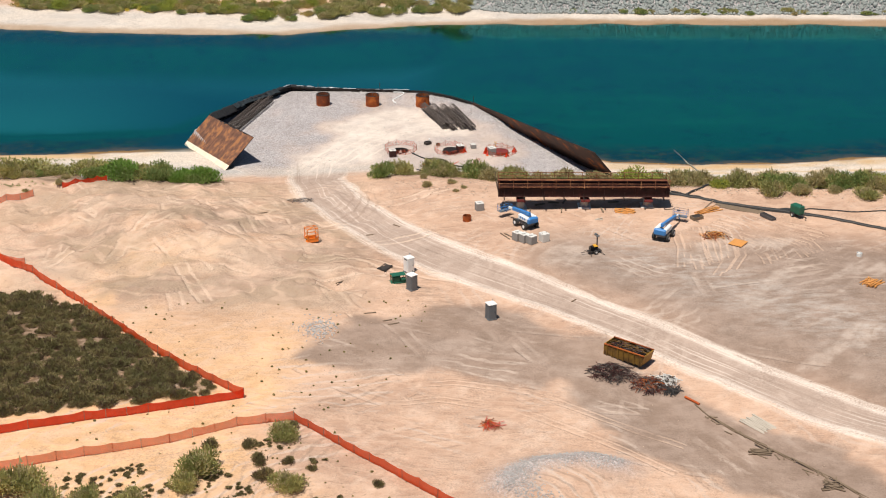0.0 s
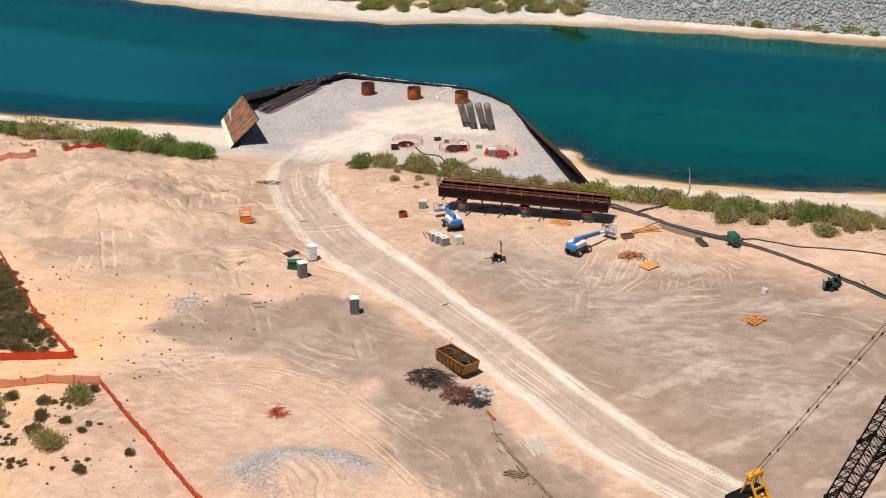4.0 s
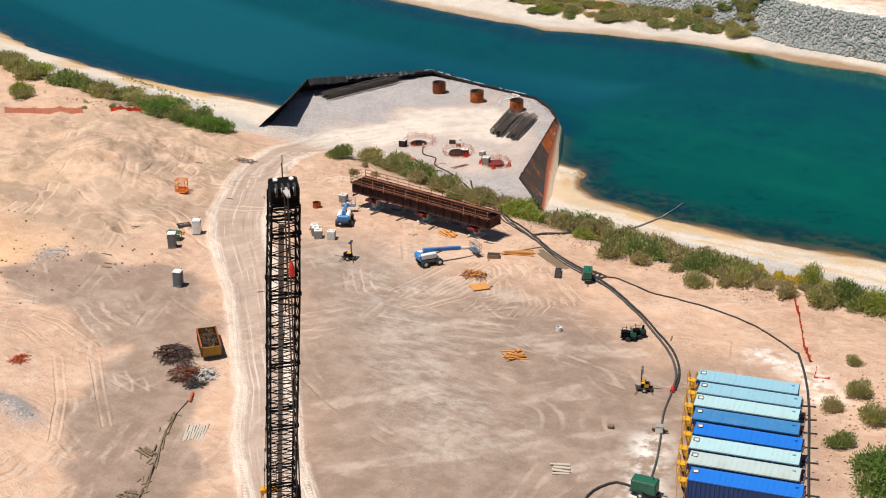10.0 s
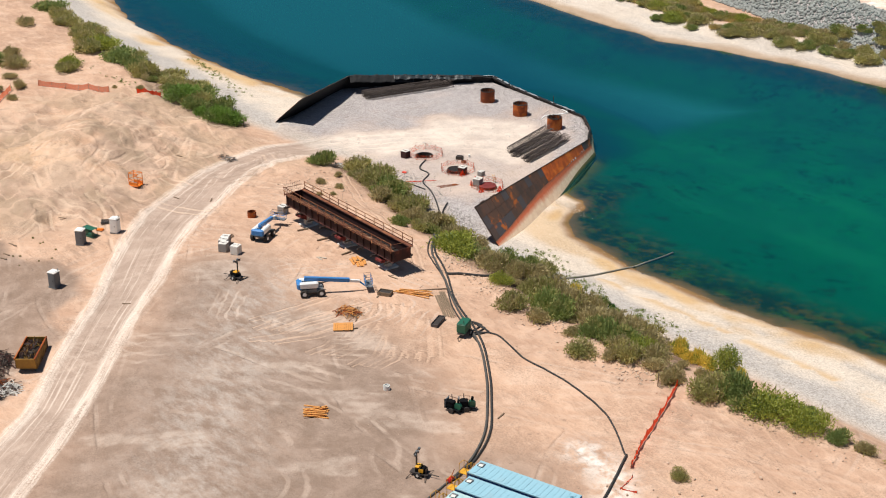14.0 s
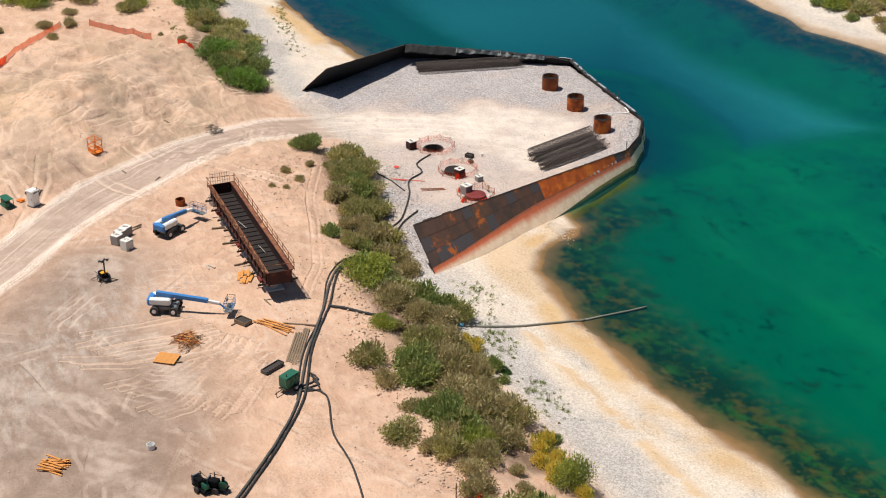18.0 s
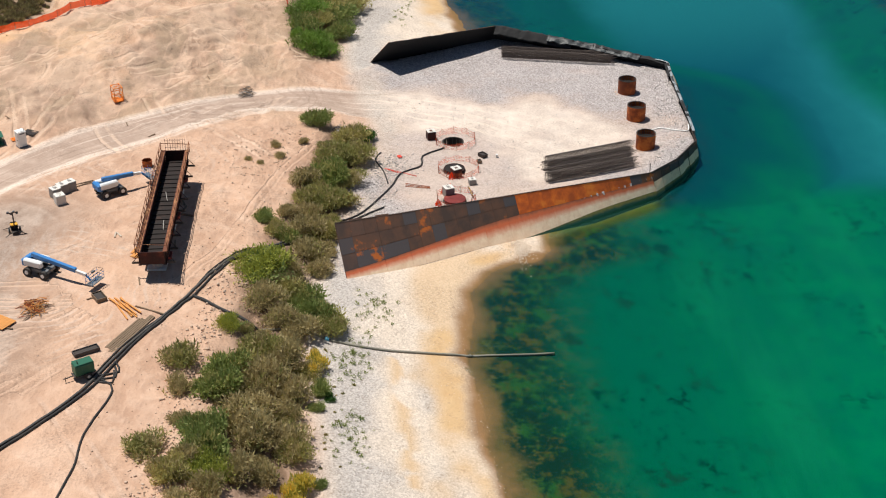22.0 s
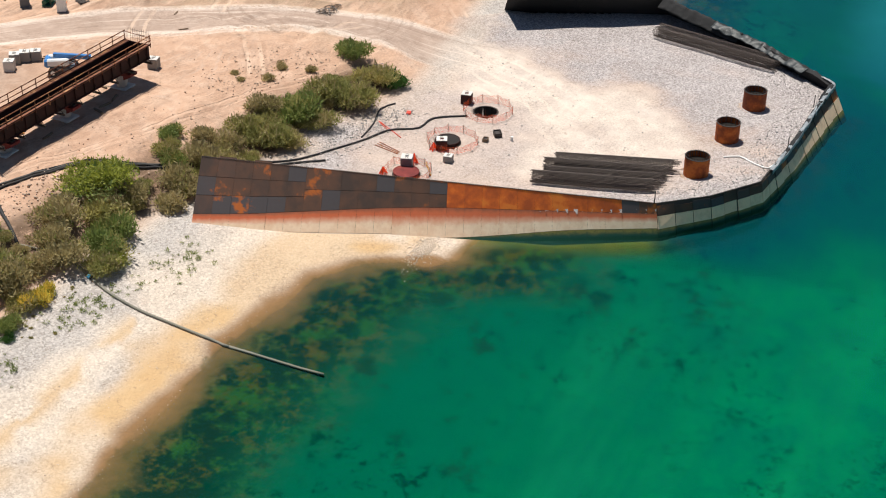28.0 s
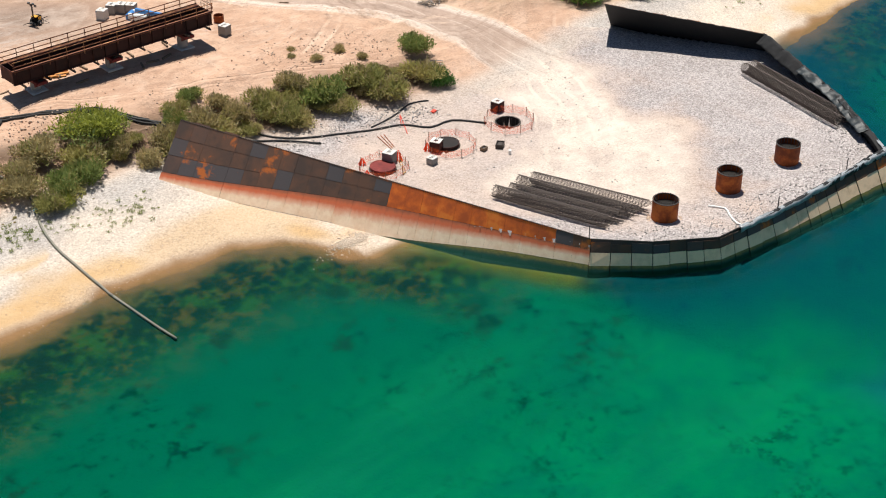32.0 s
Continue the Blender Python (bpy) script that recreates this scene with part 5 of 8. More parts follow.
casing(-3.9, 262.2, "rusted orange-brown steel pile casing standing on gravel", 24)


# ---- rebar cages lying on gravel ----
def rebar_cage(p, q, r, label):
    p, q = Vector(p), Vector(q)
    d = (q - p).normalized()
    u = Vector((0, 0, 1)).cross(d).normalized()
    w = d.cross(u)
    base = pose(p.x, p.y, p.z)
    t = thing("rebar_cage", label, "rebar cage", base, "rebar cages")
    n = 30
    length = (q - p).length
    for k in range(n):
        a = 2 * math.pi * k / n
        o = (u * math.cos(a) + w * math.sin(a)) * r
        part("bar", MB().rod(o - d * rnd.uniform(0, 0.3), o + d * (length + rnd.uniform(-0.2, 0.9)), 0.03, 4), REBAR, t)
    hoop = MB()
    m = 18
    for k in range(m):
        a = 2 * math.pi * k / m
        rad = u * math.cos(a) + w * math.sin(a)
        hoop.v += [tuple(rad * (r - 0.03 + 0.026 * math.cos(b)) + d * (0.026 * math.sin(b))) for b in (0.0, 2.1, 4.2)]
        hoop.f += [(3 * k + j, 3 * k + (j + 1) % 3, 3 * ((k + 1) % m) + (j + 1) % 3, 3 * ((k + 1) % m) + j) for j in range(3)]
    hoop = hoop.mesh("hoop")
    for s in np.arange(0, length, 0.32):
        part("hoop", hoop, REBAR, t, m=Matrix.Translation(d * s))


for k in range(4):
    s = k / 3
    a, b = (5.2 - 4.9 * s, 248.0 + 0.0 * s), (1.7 - 5.2 * s, 259.4 + 0.4 * s)
    if k in (1, 3):
        a, b = (a[0] - (b[0] - a[0]) * 0.03, a[1] + 0.6), b
    rebar_cage((*a, H(*a) + 0.64), (*b, H(*b) + 0.64), 0.62, "grey tied rebar cage lying on gravel")
for k in range(2):
    rebar_cage((-38.3 + 1.3 * k, 246.6 - 0.2 * k, H(-38, 247) + 0.62), (-33.9 + 1.3 * k, 262.2, H(-33.5, 262) + 0.62), 0.6, "long grey rebar cage beside the black sheet wall")


# ---- drilled shafts with safety net ----
def net_fence(name, pts, high, mat, label, step=2.4, group="", sag=0.15, post_mat=None, close=False, zs=None):
    """Posts with a net strung between them, along the ground."""
    pts = list(pts) + ([pts[0]] if close else [])
    line = []
    for (x0, y0), (x1, y1) in zip(pts[:-1], pts[1:]):
        n = max(1, round(math.hypot(x1 - x0, y1 - y0) / step))
        line += [(x0 + (x1 - x0) * k / n, y0 + (y1 - y0) * k / n) for k in range(n)]
    line.append(pts[-1])
    t = thing(name, label, "safety fence", pose(line[0][0], line[0][1], H(*line[0])), group)
    ox, oy, oz = line[0][0], line[0][1], H(*line[0])
    tops = []
    for x, y in line:
        z = H(x, y) - oz
        lean = (rnd.uniform(-0.08, 0.08), rnd.uniform(-0.08, 0.08))
        h = high * rnd.uniform(0.92, 1.08)
        tops.append((x - ox, y - oy, z, lean, h))
        part("post", MB().rod((x - ox, y - oy, z - 0.1), (x - ox + lean[0], y - oy + lean[1], z + h), 0.03, 5), post_mat or WOOD_OLD, t)
    for a, b in zip(tops[:-1], tops[1:]):
        vs, fs = [], []
        seg, rows = 5, 3
        for i in range(seg + 1):
            s = i / seg
            dip = 4 * s * (1 - s)
            wave = rnd.uniform(-0.06, 0.06)
            for j in range(rows + 1):
                hh = (a[4] + (b[4] - a[4]) * s) * (0.05 + 0.92 * j / rows) - sag * dip * j / rows
                f = j / rows
                vs.append((a[0] + (b[0] - a[0]) * s + (a[3][0] * (1 - s) + b[3][0] * s) * f + wave * 0.6, a[1] + (b[1] - a[1]) * s + (a[3][1] * (1 - s) + b[3][1] * s) * f + wave, a[2] + (b[2] - a[2]) * s + hh))
        for i in range(seg):
            fs += [(i * (rows + 1) + j, (i + 1) * (rows + 1) + j, (i + 1) * (rows + 1) + j + 1, i * (rows + 1) + j + 1) for j in range(rows)]
        part("net", MB().add(vs, fs), mat, t)
    return t


def circle(x, y, r, n):
    return [(x + r * math.cos(2 * math.pi * k / n), y + r * math.sin(2 * math.pi * k / n)) for k in range(n)]


for k, (x, y) in enumerate(SHAFTS):
    z = H(x + 2, y)
    t = thing("drilled_shaft", "open drilled shaft with a steel liner and bars", "shaft", pose(x, y, z), "drilled shafts")
    part("liner", MB().ring((0, 0, -2.4), 1.45, 1.3, 2.48, 36), DARK_STEEL, t)
    part("pit_floor", MB().add([(1.4 * math.cos(a), 1.4 * math.sin(a), -2.2) for a in np.linspace(0, 2 * math.pi, 25)[:-1]], [tuple(range(24))]), DARK_PIT, t, "dark bottom of the shaft")
    for b in range(14):
        a = 2 * math.pi * b / 14
        part("bar", MB().rod((1.2 * math.cos(a), 1.2 * math.sin(a), -2.2), (1.2 * math.cos(a), 1.2 * math.sin(a), -0.05), 0.035, 5), REBAR, t)
net_fence("net_fence", circle(-7.3, 237.2, 2.75, 10), 1.1, NET_FAINT, "open orange net fence round a drilled shaft", 1.7, "shaft fences", close=True)
net_fence("net_fence", circle(1.2, 237.0, 2.7, 10), 1.0, NET_FAINT, "open orange net fence round a drilled shaft", 1.7, "shaft fences", close=True)
net_fence("net_fence", [(12.0, 237.2), (10.2, 238.6), (7.8, 237.9), (7.2, 235.8), (8.4, 233.9), (11.0, 233.8), (12.4, 235.4)], 1.0, NET_FAINT, "open red net fence round a capped shaft", 1.3, "shaft fences", close=True)
for (x, y), lid, lab in zip(SHAFTS[1:], (GIRDER_DARK, PIER_RED), ("dark round lid over a drilled shaft", "rust-red round lid with a raised rim over a shaft")):
    t = thing("shaft_cover", lab, "cover", pose(x, y, H(x + 2, y) + 0.1))
    part("rim", MB().ring((0, 0, 0), 1.34, 1.24, 0.3, 32), WEB_DARK if lid is GIRDER_DARK else PIER_RED, t)
    part("lid", MB().rod((0, 0, 0.16), (0, 0, 0.27), 1.25, 32), lid, t)
ladder = thing("ladder", "short yellow ladder leaning on a concrete block", "ladder", pose(8.9, 238.0, H(8.9, 238.4), 0, 0, 20))
for s in (-1, 1):
    part("rail", MB().rod((s * 0.2, 0.35, 0), (s * 0.2, -0.25, 1.5), 0.03, 5), YELLOW, ladder)
for k in range(5):
    part("rung", MB().rod((-0.2, 0.3 - 0.11 * k, 0.15 + 0.27 * k), (0.2, 0.3 - 0.11 * k, 0.15 + 0.27 * k), 0.025, 5), YELLOW, ladder)
for x, y, h in ((7.3, 235.6, 1.2), (12.2, 236.4, 0.9), (10.8, 233.9, 0.8), (3.6, 236.0, 0.9)):
    fold = MB()
    for k in range(6):
        a = k * 1.05
        fold.add([(0, 0, h), (0.5 * math.cos(a), 0.5 * math.sin(a), 0), (0.28 * math.cos(a + 0.5), 0.28 * math.sin(a + 0.5), 0.02), (0.06 * math.cos(a), 0.06 * math.sin(a), h)], [(0, 1, 2), (0, 3, 1)])
    solid("net_bundle", fold, NET_RED, "bunched red safety net hung on a stake", "safety net", on(x, y), "net bundles")


def form_block(x, y, rz, s, side, top, label, hole=True, h=None):
    h = h or s
    t = thing("form_block", label, "concrete block", on(x, y, rz), "form blocks")
    part("body", MB().box((0, 0, h / 2), (s, s, h), 0, 0.05), side, t)
    lid = MB()
    w = s * 0.34
    for i, (cx, cy, sx, sy) in enumerate(((0, (s / 2 + w / 2) / 2, s * 0.98, s / 2 - w / 2), (0, -(s / 2 + w / 2) / 2, s * 0.98, s / 2 - w / 2), ((s / 2 + w / 2) / 2, 0, s / 2 - w / 2, w), (-(s / 2 + w / 2) / 2, 0, s / 2 - w / 2, w))):
        lid.box((cx, cy, h + 0.03), (sx - 0.02, sy - 0.02, 0.06))
    part("top", lid, top, t, "pale capped top with a square hole")
    for dx in (-1, 1):
        part("lifting_loop", MB().tube([(dx * s * 0.32, -0.12, h + 0.05), (dx * s * 0.32, -0.06, h + 0.16), (dx * s * 0.32, 0.06, h + 0.16), (dx * s * 0.32, 0.12, h + 0.05)], 0.02, 5), DARK_STEEL, t)
    return t


form_block(-8.6, 234.0, 12, 1.15, RUST_GIRDER, CONC_WHITE, "rust-red form block with a pale top beside a shaft")
form_block(2.9, 236.6, 25, 1.15, RUST_GIRDER, CONC_WHITE, "rust-red form block with a pale top by an open shaft")
form_block(8.3, 235.3, 20, 1.2, FORM_GREY, CONC_WHITE, "grey form block with a pale top among red net")
form_block(5.2, 238.5, 10, 0.9, FORM_GREY, CONC_WHITE, "small pale green-grey form block on gravel", h=0.7)
for (x, y, rz, side, lab) in ((10.5, 189.6, 38, FORM_GREY, "grey form block standing in a row"), (11.4, 188.8, 38, FORM_GREY, "grey form block standing in a row"), (12.4, 188.2, 38, FORM_GREY, "grey form block with a pale cap"), (14.2, 189.0, 30, CONC_WHITE, "pale concrete form block beside grey ones"), (5.4, 201.9, 15, FORM_GREY, "lone grey form block on sand")):
    form_block(x, y, rz, 1.15, side, CONC_WHITE, lab)


def tub(x, y):
    t = thing("rusty_tub", "round rusted steel tub standing on sand", "tub", on(x, y))
    part("wall", MB().ring((0, 0, 0), 0.62, 0.57, 0.85, 24), RUST_CASING, t)
    part("bottom", MB().rod((0, 0, 0.05), (0, 0, 0.12), 0.58, 24), DARK_PIT, t)
    for a in (0, math.pi):
        part("handle", MB().tube([(0.62 * math.cos(a), -0.15, 0.6), (0.75 * math.cos(a), 0, 0.62), (0.62 * math.cos(a), 0.15, 0.6)], 0.025, 5), DARK_STEEL, t)


tub(3.5, 197.9)


# ---- steel formwork girder on piers ----
def girder():
    x0, x1, yc, half = 8.1, 33.4, 202.2, 1.5
    zb, zd, zr = 2.35, 3.85, 5.0
    t = thing("formwork_girder", "long rust-red steel formwork girder with railings on concrete piers", "girder", pose(x0, yc, 0))
    L = x1 - x0
    for s in (-1, 1):
        y = s * (half - 0.18)
        # web colour includes shade from the walkway above
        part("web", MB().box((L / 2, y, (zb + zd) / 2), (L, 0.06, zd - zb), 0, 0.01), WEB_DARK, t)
        for z in (zb, zd):
            part("flange", MB().box((L / 2, y, z), (L, 0.36, 0.08), 0, 0.01), RUST_GIRDER, t)
        for k in range(17):
            part("stiffener", MB().box((0.5 + k * (L - 1) / 16, y + s * 0.1, (zb + zd) / 2), (0.06, 0.16, zd - zb - 0.12)), WEB_DARK, t)
        # walkway planks beside the trough
        for k in range(8):
            part("walkway_plank", MB().box(((k + 0.5) * L / 8, y + s * 0.14, zd + 0.075), (L / 8 - 0.05, 0.52, 0.06), rnd.uniform(-0.3, 0.3), 0.01), RUST_RAIL, t)
        posts = 13
        for k in range(posts):
            x = 0.15 + k * (L - 0.3) / (posts - 1)
            part("rail_post", MB().box((x, y + s * 0.38, (zd + zr) / 2 - 0.05), (0.07, 0.07, zr - zd + 0.25)), RUST_RAIL, t)
        for z in (zd + 0.62, zr):
            part("handrail", MB().box((L / 2, y + s * 0.38, z), (L, 0.05, 0.09)), RUST_RAIL, t)
        part("toe_board", MB().box((L / 2, y + s * 0.36, zd + 0.14), (L, 0.03, 0.16)), RUST_GIRDER, t)
    # floor and ribs near black: shade inside the trough is in their colour
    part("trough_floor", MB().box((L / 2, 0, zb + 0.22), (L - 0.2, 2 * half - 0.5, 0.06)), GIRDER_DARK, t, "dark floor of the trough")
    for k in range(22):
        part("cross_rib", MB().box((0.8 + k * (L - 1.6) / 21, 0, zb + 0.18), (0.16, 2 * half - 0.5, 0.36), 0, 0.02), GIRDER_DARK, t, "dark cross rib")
    for x in (0.05, L - 0.05):
        part("end_plate", MB().box((x, 0, (zb + zd) / 2 + 0.05), (0.07, 2 * half - 0.45, zd - zb), 0, 0.01), RUST_GIRDER, t)
        part("end_rail", MB().rod((x, -half - 0.3, zr - 0.1), (x, half + 0.3, zr - 0.35), 0.035, 5), RUST_RAIL, t)
    for k in range(9):
        x = 0.9 + k * (L - 1.8) / 8
        part("needle_beam", MB().box((x, 0, zb - 0.16), (0.16, 4.6, 0.2), 0, 0.01), DARK_STEEL, t)
        for s in (-1, 1):
            part("strut", MB().rod((x, s * 2.2, zb - 0.1), (x, s * 1.4, zd - 0.6), 0.035, 5), WEB_DARK, t)
    # bar ends standing out of the landward end
    for k in range(9):
        y = -1.2 + k * 0.3
        part("starter_bar", MB().tube([(0.1, y, zb + 0.9), (-0.2, y, zb + 1.4), (-0.35, y, zr + 0.25)], 0.022, 4), REBAR, t)
    for z in (zd + 0.3, zd + 0.8, zr + 0.1):
        part("tie_bar", MB().rod((-0.3, -1.25, z), (-0.3, 1.25, z), 0.018, 4), REBAR, t)
    for k in range(2):
        part("loose_pipe", MB().rod((9 + 7 * k, -0.3 + 0.5 * k, zb + 0.42), (11.2 + 7 * k, 0.1 + 0.3 * k, zb + 0.44), 0.035, 6), CONCRETE, t, "pale loose pipe lying in the trough")
    return t


girder()


def pier(x, y):
    g = H(x, y)
    t = thing("pier", "short concrete pier with a rust-red steel cap", "pier", pose(x, y, g - 0.1), "girder piers")
    h = 2.28 - g
    part("footing", MB().box((0, 0, 0.15), (1.9, 2.1, 0.26), rnd.uniform(-4, 4), 0.06), CONC_WHITE, t)
    part("column", MB().rod((0, 0, 0.3), (0, 0, h - 0.62), 0.62, 20), CONCRETE, t)
    part("cap", MB().box((0, 0, h - 0.45), (1.3, 3.3, 0.34), 0, 0.02), PIER_RED, t)
    for s in (-1, 1):
        part("jack", MB().box((0, s * 1.2, h - 0.22), (0.45, 0.4, 0.16), 0, 0.02), DARK_STEEL, t)
        part("cap_bracket", MB().slab((0.5, s * 0.6, h - 0.62), (0.5, s * 1.6, h - 0.62), (0.5, s * 1.6, h - 0.55), (0.5, s * 0.6, h - 1.15), 0.05), PIER_RED, t)


for x in (11.5, 21.0, 30.3):
    pier(x, 202.2)
tim = MB().box((0, 0, 0.12), (1.6, 0.2, 0.2), 0, 0.02)
for k, (x, y, rz) in enumerate(((14.5, 203.4, 20), (16.6, 203.8, -10), (18.2, 204.2, 70), (25.5, 203.6, 5), (12.8, 200.4, 80), (17.5, 200.5, 85), (26.5, 200.2, 75), (23.5, 200.3, 95))):
    solid("timber_baulk", tim, WOOD_OLD, "weathered timber baulk lying under the girder", "timber", on(x, y, rz), "baulks under the girder")


# ---- boom lifts ----
def boom_lift(x, y, heading, reach, label, drop):
    t = thing("boom_lift", label, "boom lift", on(x, y, heading), "boom lifts")
    part("chassis", MB().box((0, 0, 0.72), (2.7, 1.5, 0.42), 0, 0.06), GREY_PLASTIC, t)
    for sx in (-1, 1):
        part("axle", MB().rod((sx * 1.05, -0.95, 0.5), (sx * 1.05, 0.95, 0.5), 0.09, 8), DARK_STEEL, t)
        for sy in (-1, 1):
            w = part("wheel", MB().rod((sx * 1.05, sy * 0.82, 0.5), (sx * 1.05, sy * 1.2, 0.5), 0.5, 18), RUBBER, t)
            part("rim", MB().rod((sx * 1.05, sy * 1.19, 0.5), (sx * 1.05, sy * 1.23, 0.5), 0.24, 12), LIFT_WHITE, w)
    part("turntable", MB().rod((0, 0, 0.9), (0, 0, 1.1), 0.7, 18), DARK_STEEL, t)
    part("engine_cowl", MB().box((-0.45, -0.62, 1.5), (2.4, 0.62, 0.8), 0, 0.14), LIFT_WHITE, t, "white engine cowl")
    part("tank_cowl", MB().box((-0.45, 0.62, 1.5), (2.4, 0.62, 0.8), 0, 0.14), LIFT_WHITE, t, "white tank cowl")
    part("counterweight", MB().box((-1.55, 0, 1.42), (0.7, 1.8, 0.9), 0, 0.16), LIFT_BLUE, t)
    for k in range(3):
        part("cowl_stripe", MB().box((-0.45 + 0.5 * (k - 1), 0.935, 1.55), (0.34, 0.012, 0.3)), LIFT_BLUE, t)
    r = reach
    part("boom", MB().box((r * 0.42 - 0.9, 0, 2.05 - drop * 0.2), (r * 0.86, 0.42, 0.5), 0, 0.04, Matrix.Rotation(math.atan2(drop * 0.8, r), 4, "Y")), LIFT_BLUE, t)
    part("inner_boom", MB().box((r * 0.84 - 0.55, 0, 2.0 - drop * 0.62), (r * 0.30, 0.3, 0.34), 0, 0.03, Matrix.Rotation(math.atan2(drop, r), 4, "Y")), LIFT_WHITE, t)
    part("lift_cylinder", MB().rod((0.2, 0, 1.2), (r * 0.36, 0, 1.85 - drop * 0.2), 0.08, 8), DARK_STEEL, t)
    part("jib", MB().rod((r * 0.9, 0, 1.95 - drop * 0.75), (r * 1.0 + 0.1, 0, 1.25 - drop * 0.75), 0.1, 8), LIFT_BLUE, t)
    bx, bz = r + 0.45, 0.75
    bk = part("basket_floor", MB().box((bx, 0, bz), (0.85, 2.1, 0.07), 0, 0.01), GREY_PLASTIC, t)
    for z in (0.4, 0.75, 1.08):
        part("basket_rail", MB().tube([(bx - 0.42, -1.03, bz + z), (bx + 0.42, -1.03, bz + z), (bx + 0.42, 1.03, bz + z), (bx - 0.42, 1.03, bz + z), (bx - 0.42, -1.03, bz + z)], 0.025, 5), LIFT_BLUE if z < 1 else DARK_STEEL, bk)
    for sx in (-1, 1):
        for sy in (-1, -0.35, 0.35, 1):
            part("basket_post", MB().rod((bx + sx * 0.42, sy * 1.03, bz), (bx + sx * 0.42, sy * 1.03, bz + 1.08), 0.022, 5), LIFT_BLUE, bk)
    part("control_box", MB().box((bx - 0.3, 0.2, bz + 0.95), (0.2, 0.5, 0.22), 0, 0.03), GREY_PLASTIC, bk)


boom_lift(11.9, 194.6, 123.7, 4.7, "blue and white boom lift with its boom lowered, parked on sand", 0.6)
boom_lift(31.1, 189.9, 62.3, 6.6, "long blue and white boom lift parked on sand", 1.0)


# ---- storage tanks ----
def rail(mb, a, b):
    mb.rod(a, b, 0.03, 5)


def tank(m, mat, side, label):
    t = thing("storage_tank", label, "storage tank", m, "row of storage tanks")
    L, W, Hh = 11.0, 2.44, 2.6
    part("body", MB().box((L / 2, -W / 2, Hh / 2), (L - 0.1, W - 0.12, Hh - 0.12), 0, 0.02), side, t)
    for y in (-0.03, -W + 0.03):
        for k in range(24):
            part("side_rib", MB().box((0.35 + k * (L - 0.7) / 23, y, Hh / 2), (0.2, 0.07, Hh - 0.3)), side, t)
    part("roof", MB().box((L / 2, -W / 2, Hh - 0.03), (L - 0.08, W - 0.1, 0.06), 0, 0.01), mat, t, "flat roof, paler than the shaded sides")
    for k in range(18):
        part("roof_rib", MB().box((0.6 + k * (L - 1.2) / 17, -W / 2, Hh + 0.012), (0.3, W - 0.4, 0.03)), mat, t)
    for y in (-0.05, -W + 0.05):
        for z in (0.08, Hh - 0.06):
            part("edge_rail", MB().box((L / 2, y, z), (L, 0.1, 0.14), 0, 0.01), side if z < 1 else mat, t)
    for x in (0.09, L - 0.09):
        for y in (-0.09, -W + 0.09):
            part("corner_post", MB().box((x, y, Hh / 2), (0.18, 0.18, Hh), 0, 0.02), side, t)
    hatch = part("hatch", MB().box((0.55, -0.75, Hh + 0.06), (0.62, 0.62, 0.14), 0, 0.03), GREY_PLASTIC, t, "dark roof hatch")
    part("hatch_lid", MB().box((0.62, -0.95, Hh + 0.15), (0.42, 0.4, 0.05), 12, 0.02), CONC_WHITE, hatch)
    part("vent", MB().rod((L - 0.7, -0.8, Hh), (L - 0.7, -0.8, Hh + 0.2), 0.16, 10), mat, t)
    # yellow stair and landing at the end
    st = part("stair", MB().box((-0.55, -1.9, Hh - 0.45), (0.95, 0.85, 0.06)), YELLOW, t, "yellow access stair")
    for k in range(8):
        part("tread", MB().box((-0.55, -1.35 + 0.22 * k - 0.0, Hh - 0.7 - 0.26 * k), (0.8, 0.22, 0.04)), YELLOW, st)
    for dx in (-0.97, -0.13):
        part("stringer", MB().slab((dx, -1.45, Hh - 0.55), (dx, 0.45, 0.1), (dx, 0.45, 0.3), (dx, -1.45, Hh - 0.35), 0.05), YELLOW, st)
        hr = MB()
        rail(hr, (dx, -1.45, Hh + 0.5), (dx, 0.45, 1.15))
        rail(hr, (dx, -2.3, Hh + 0.55), (dx, -1.45, Hh + 0.5))
        for k in range(4):
            y = -1.45 + 0.6 * k
            rail(hr, (dx, y, Hh - 0.45 - 0.71 * (y + 1.45)), (dx, y, Hh + 0.5 - 0.78 * (y + 1.45)))
        rail(hr, (dx, -2.3, Hh - 0.45), (dx, -2.3, Hh + 0.55))
        rail(hr, (dx, -2.3, 0.0), (dx, -2.3, Hh - 0.45))
        part("handrail", hr, YELLOW, st)
    # outlet and skid at the far end
    part("outlet_pipe", MB().rod((L - 0.05, -W / 2, 0.45), (L + 0.75, -W / 2, 0.42), 0.13, 10), DARK_STEEL, t)
    part("valve", MB().rod((L + 0.45, -W / 2, 0.42), (L + 0.45, -W / 2, 0.85), 0.09, 8), RED_PAINT, t)
    part("skid", MB().box((L + 0.25, -W / 2, 0.3), (0.7, 1.9, 0.5), 0, 0.04), GREY_PLASTIC, t)
    part("wheel_set", MB().rod((L - 1.6, -W - 0.02, 0.32), (L - 1.6, 0.02, 0.32), 0.34, 14), RUBBER, t)


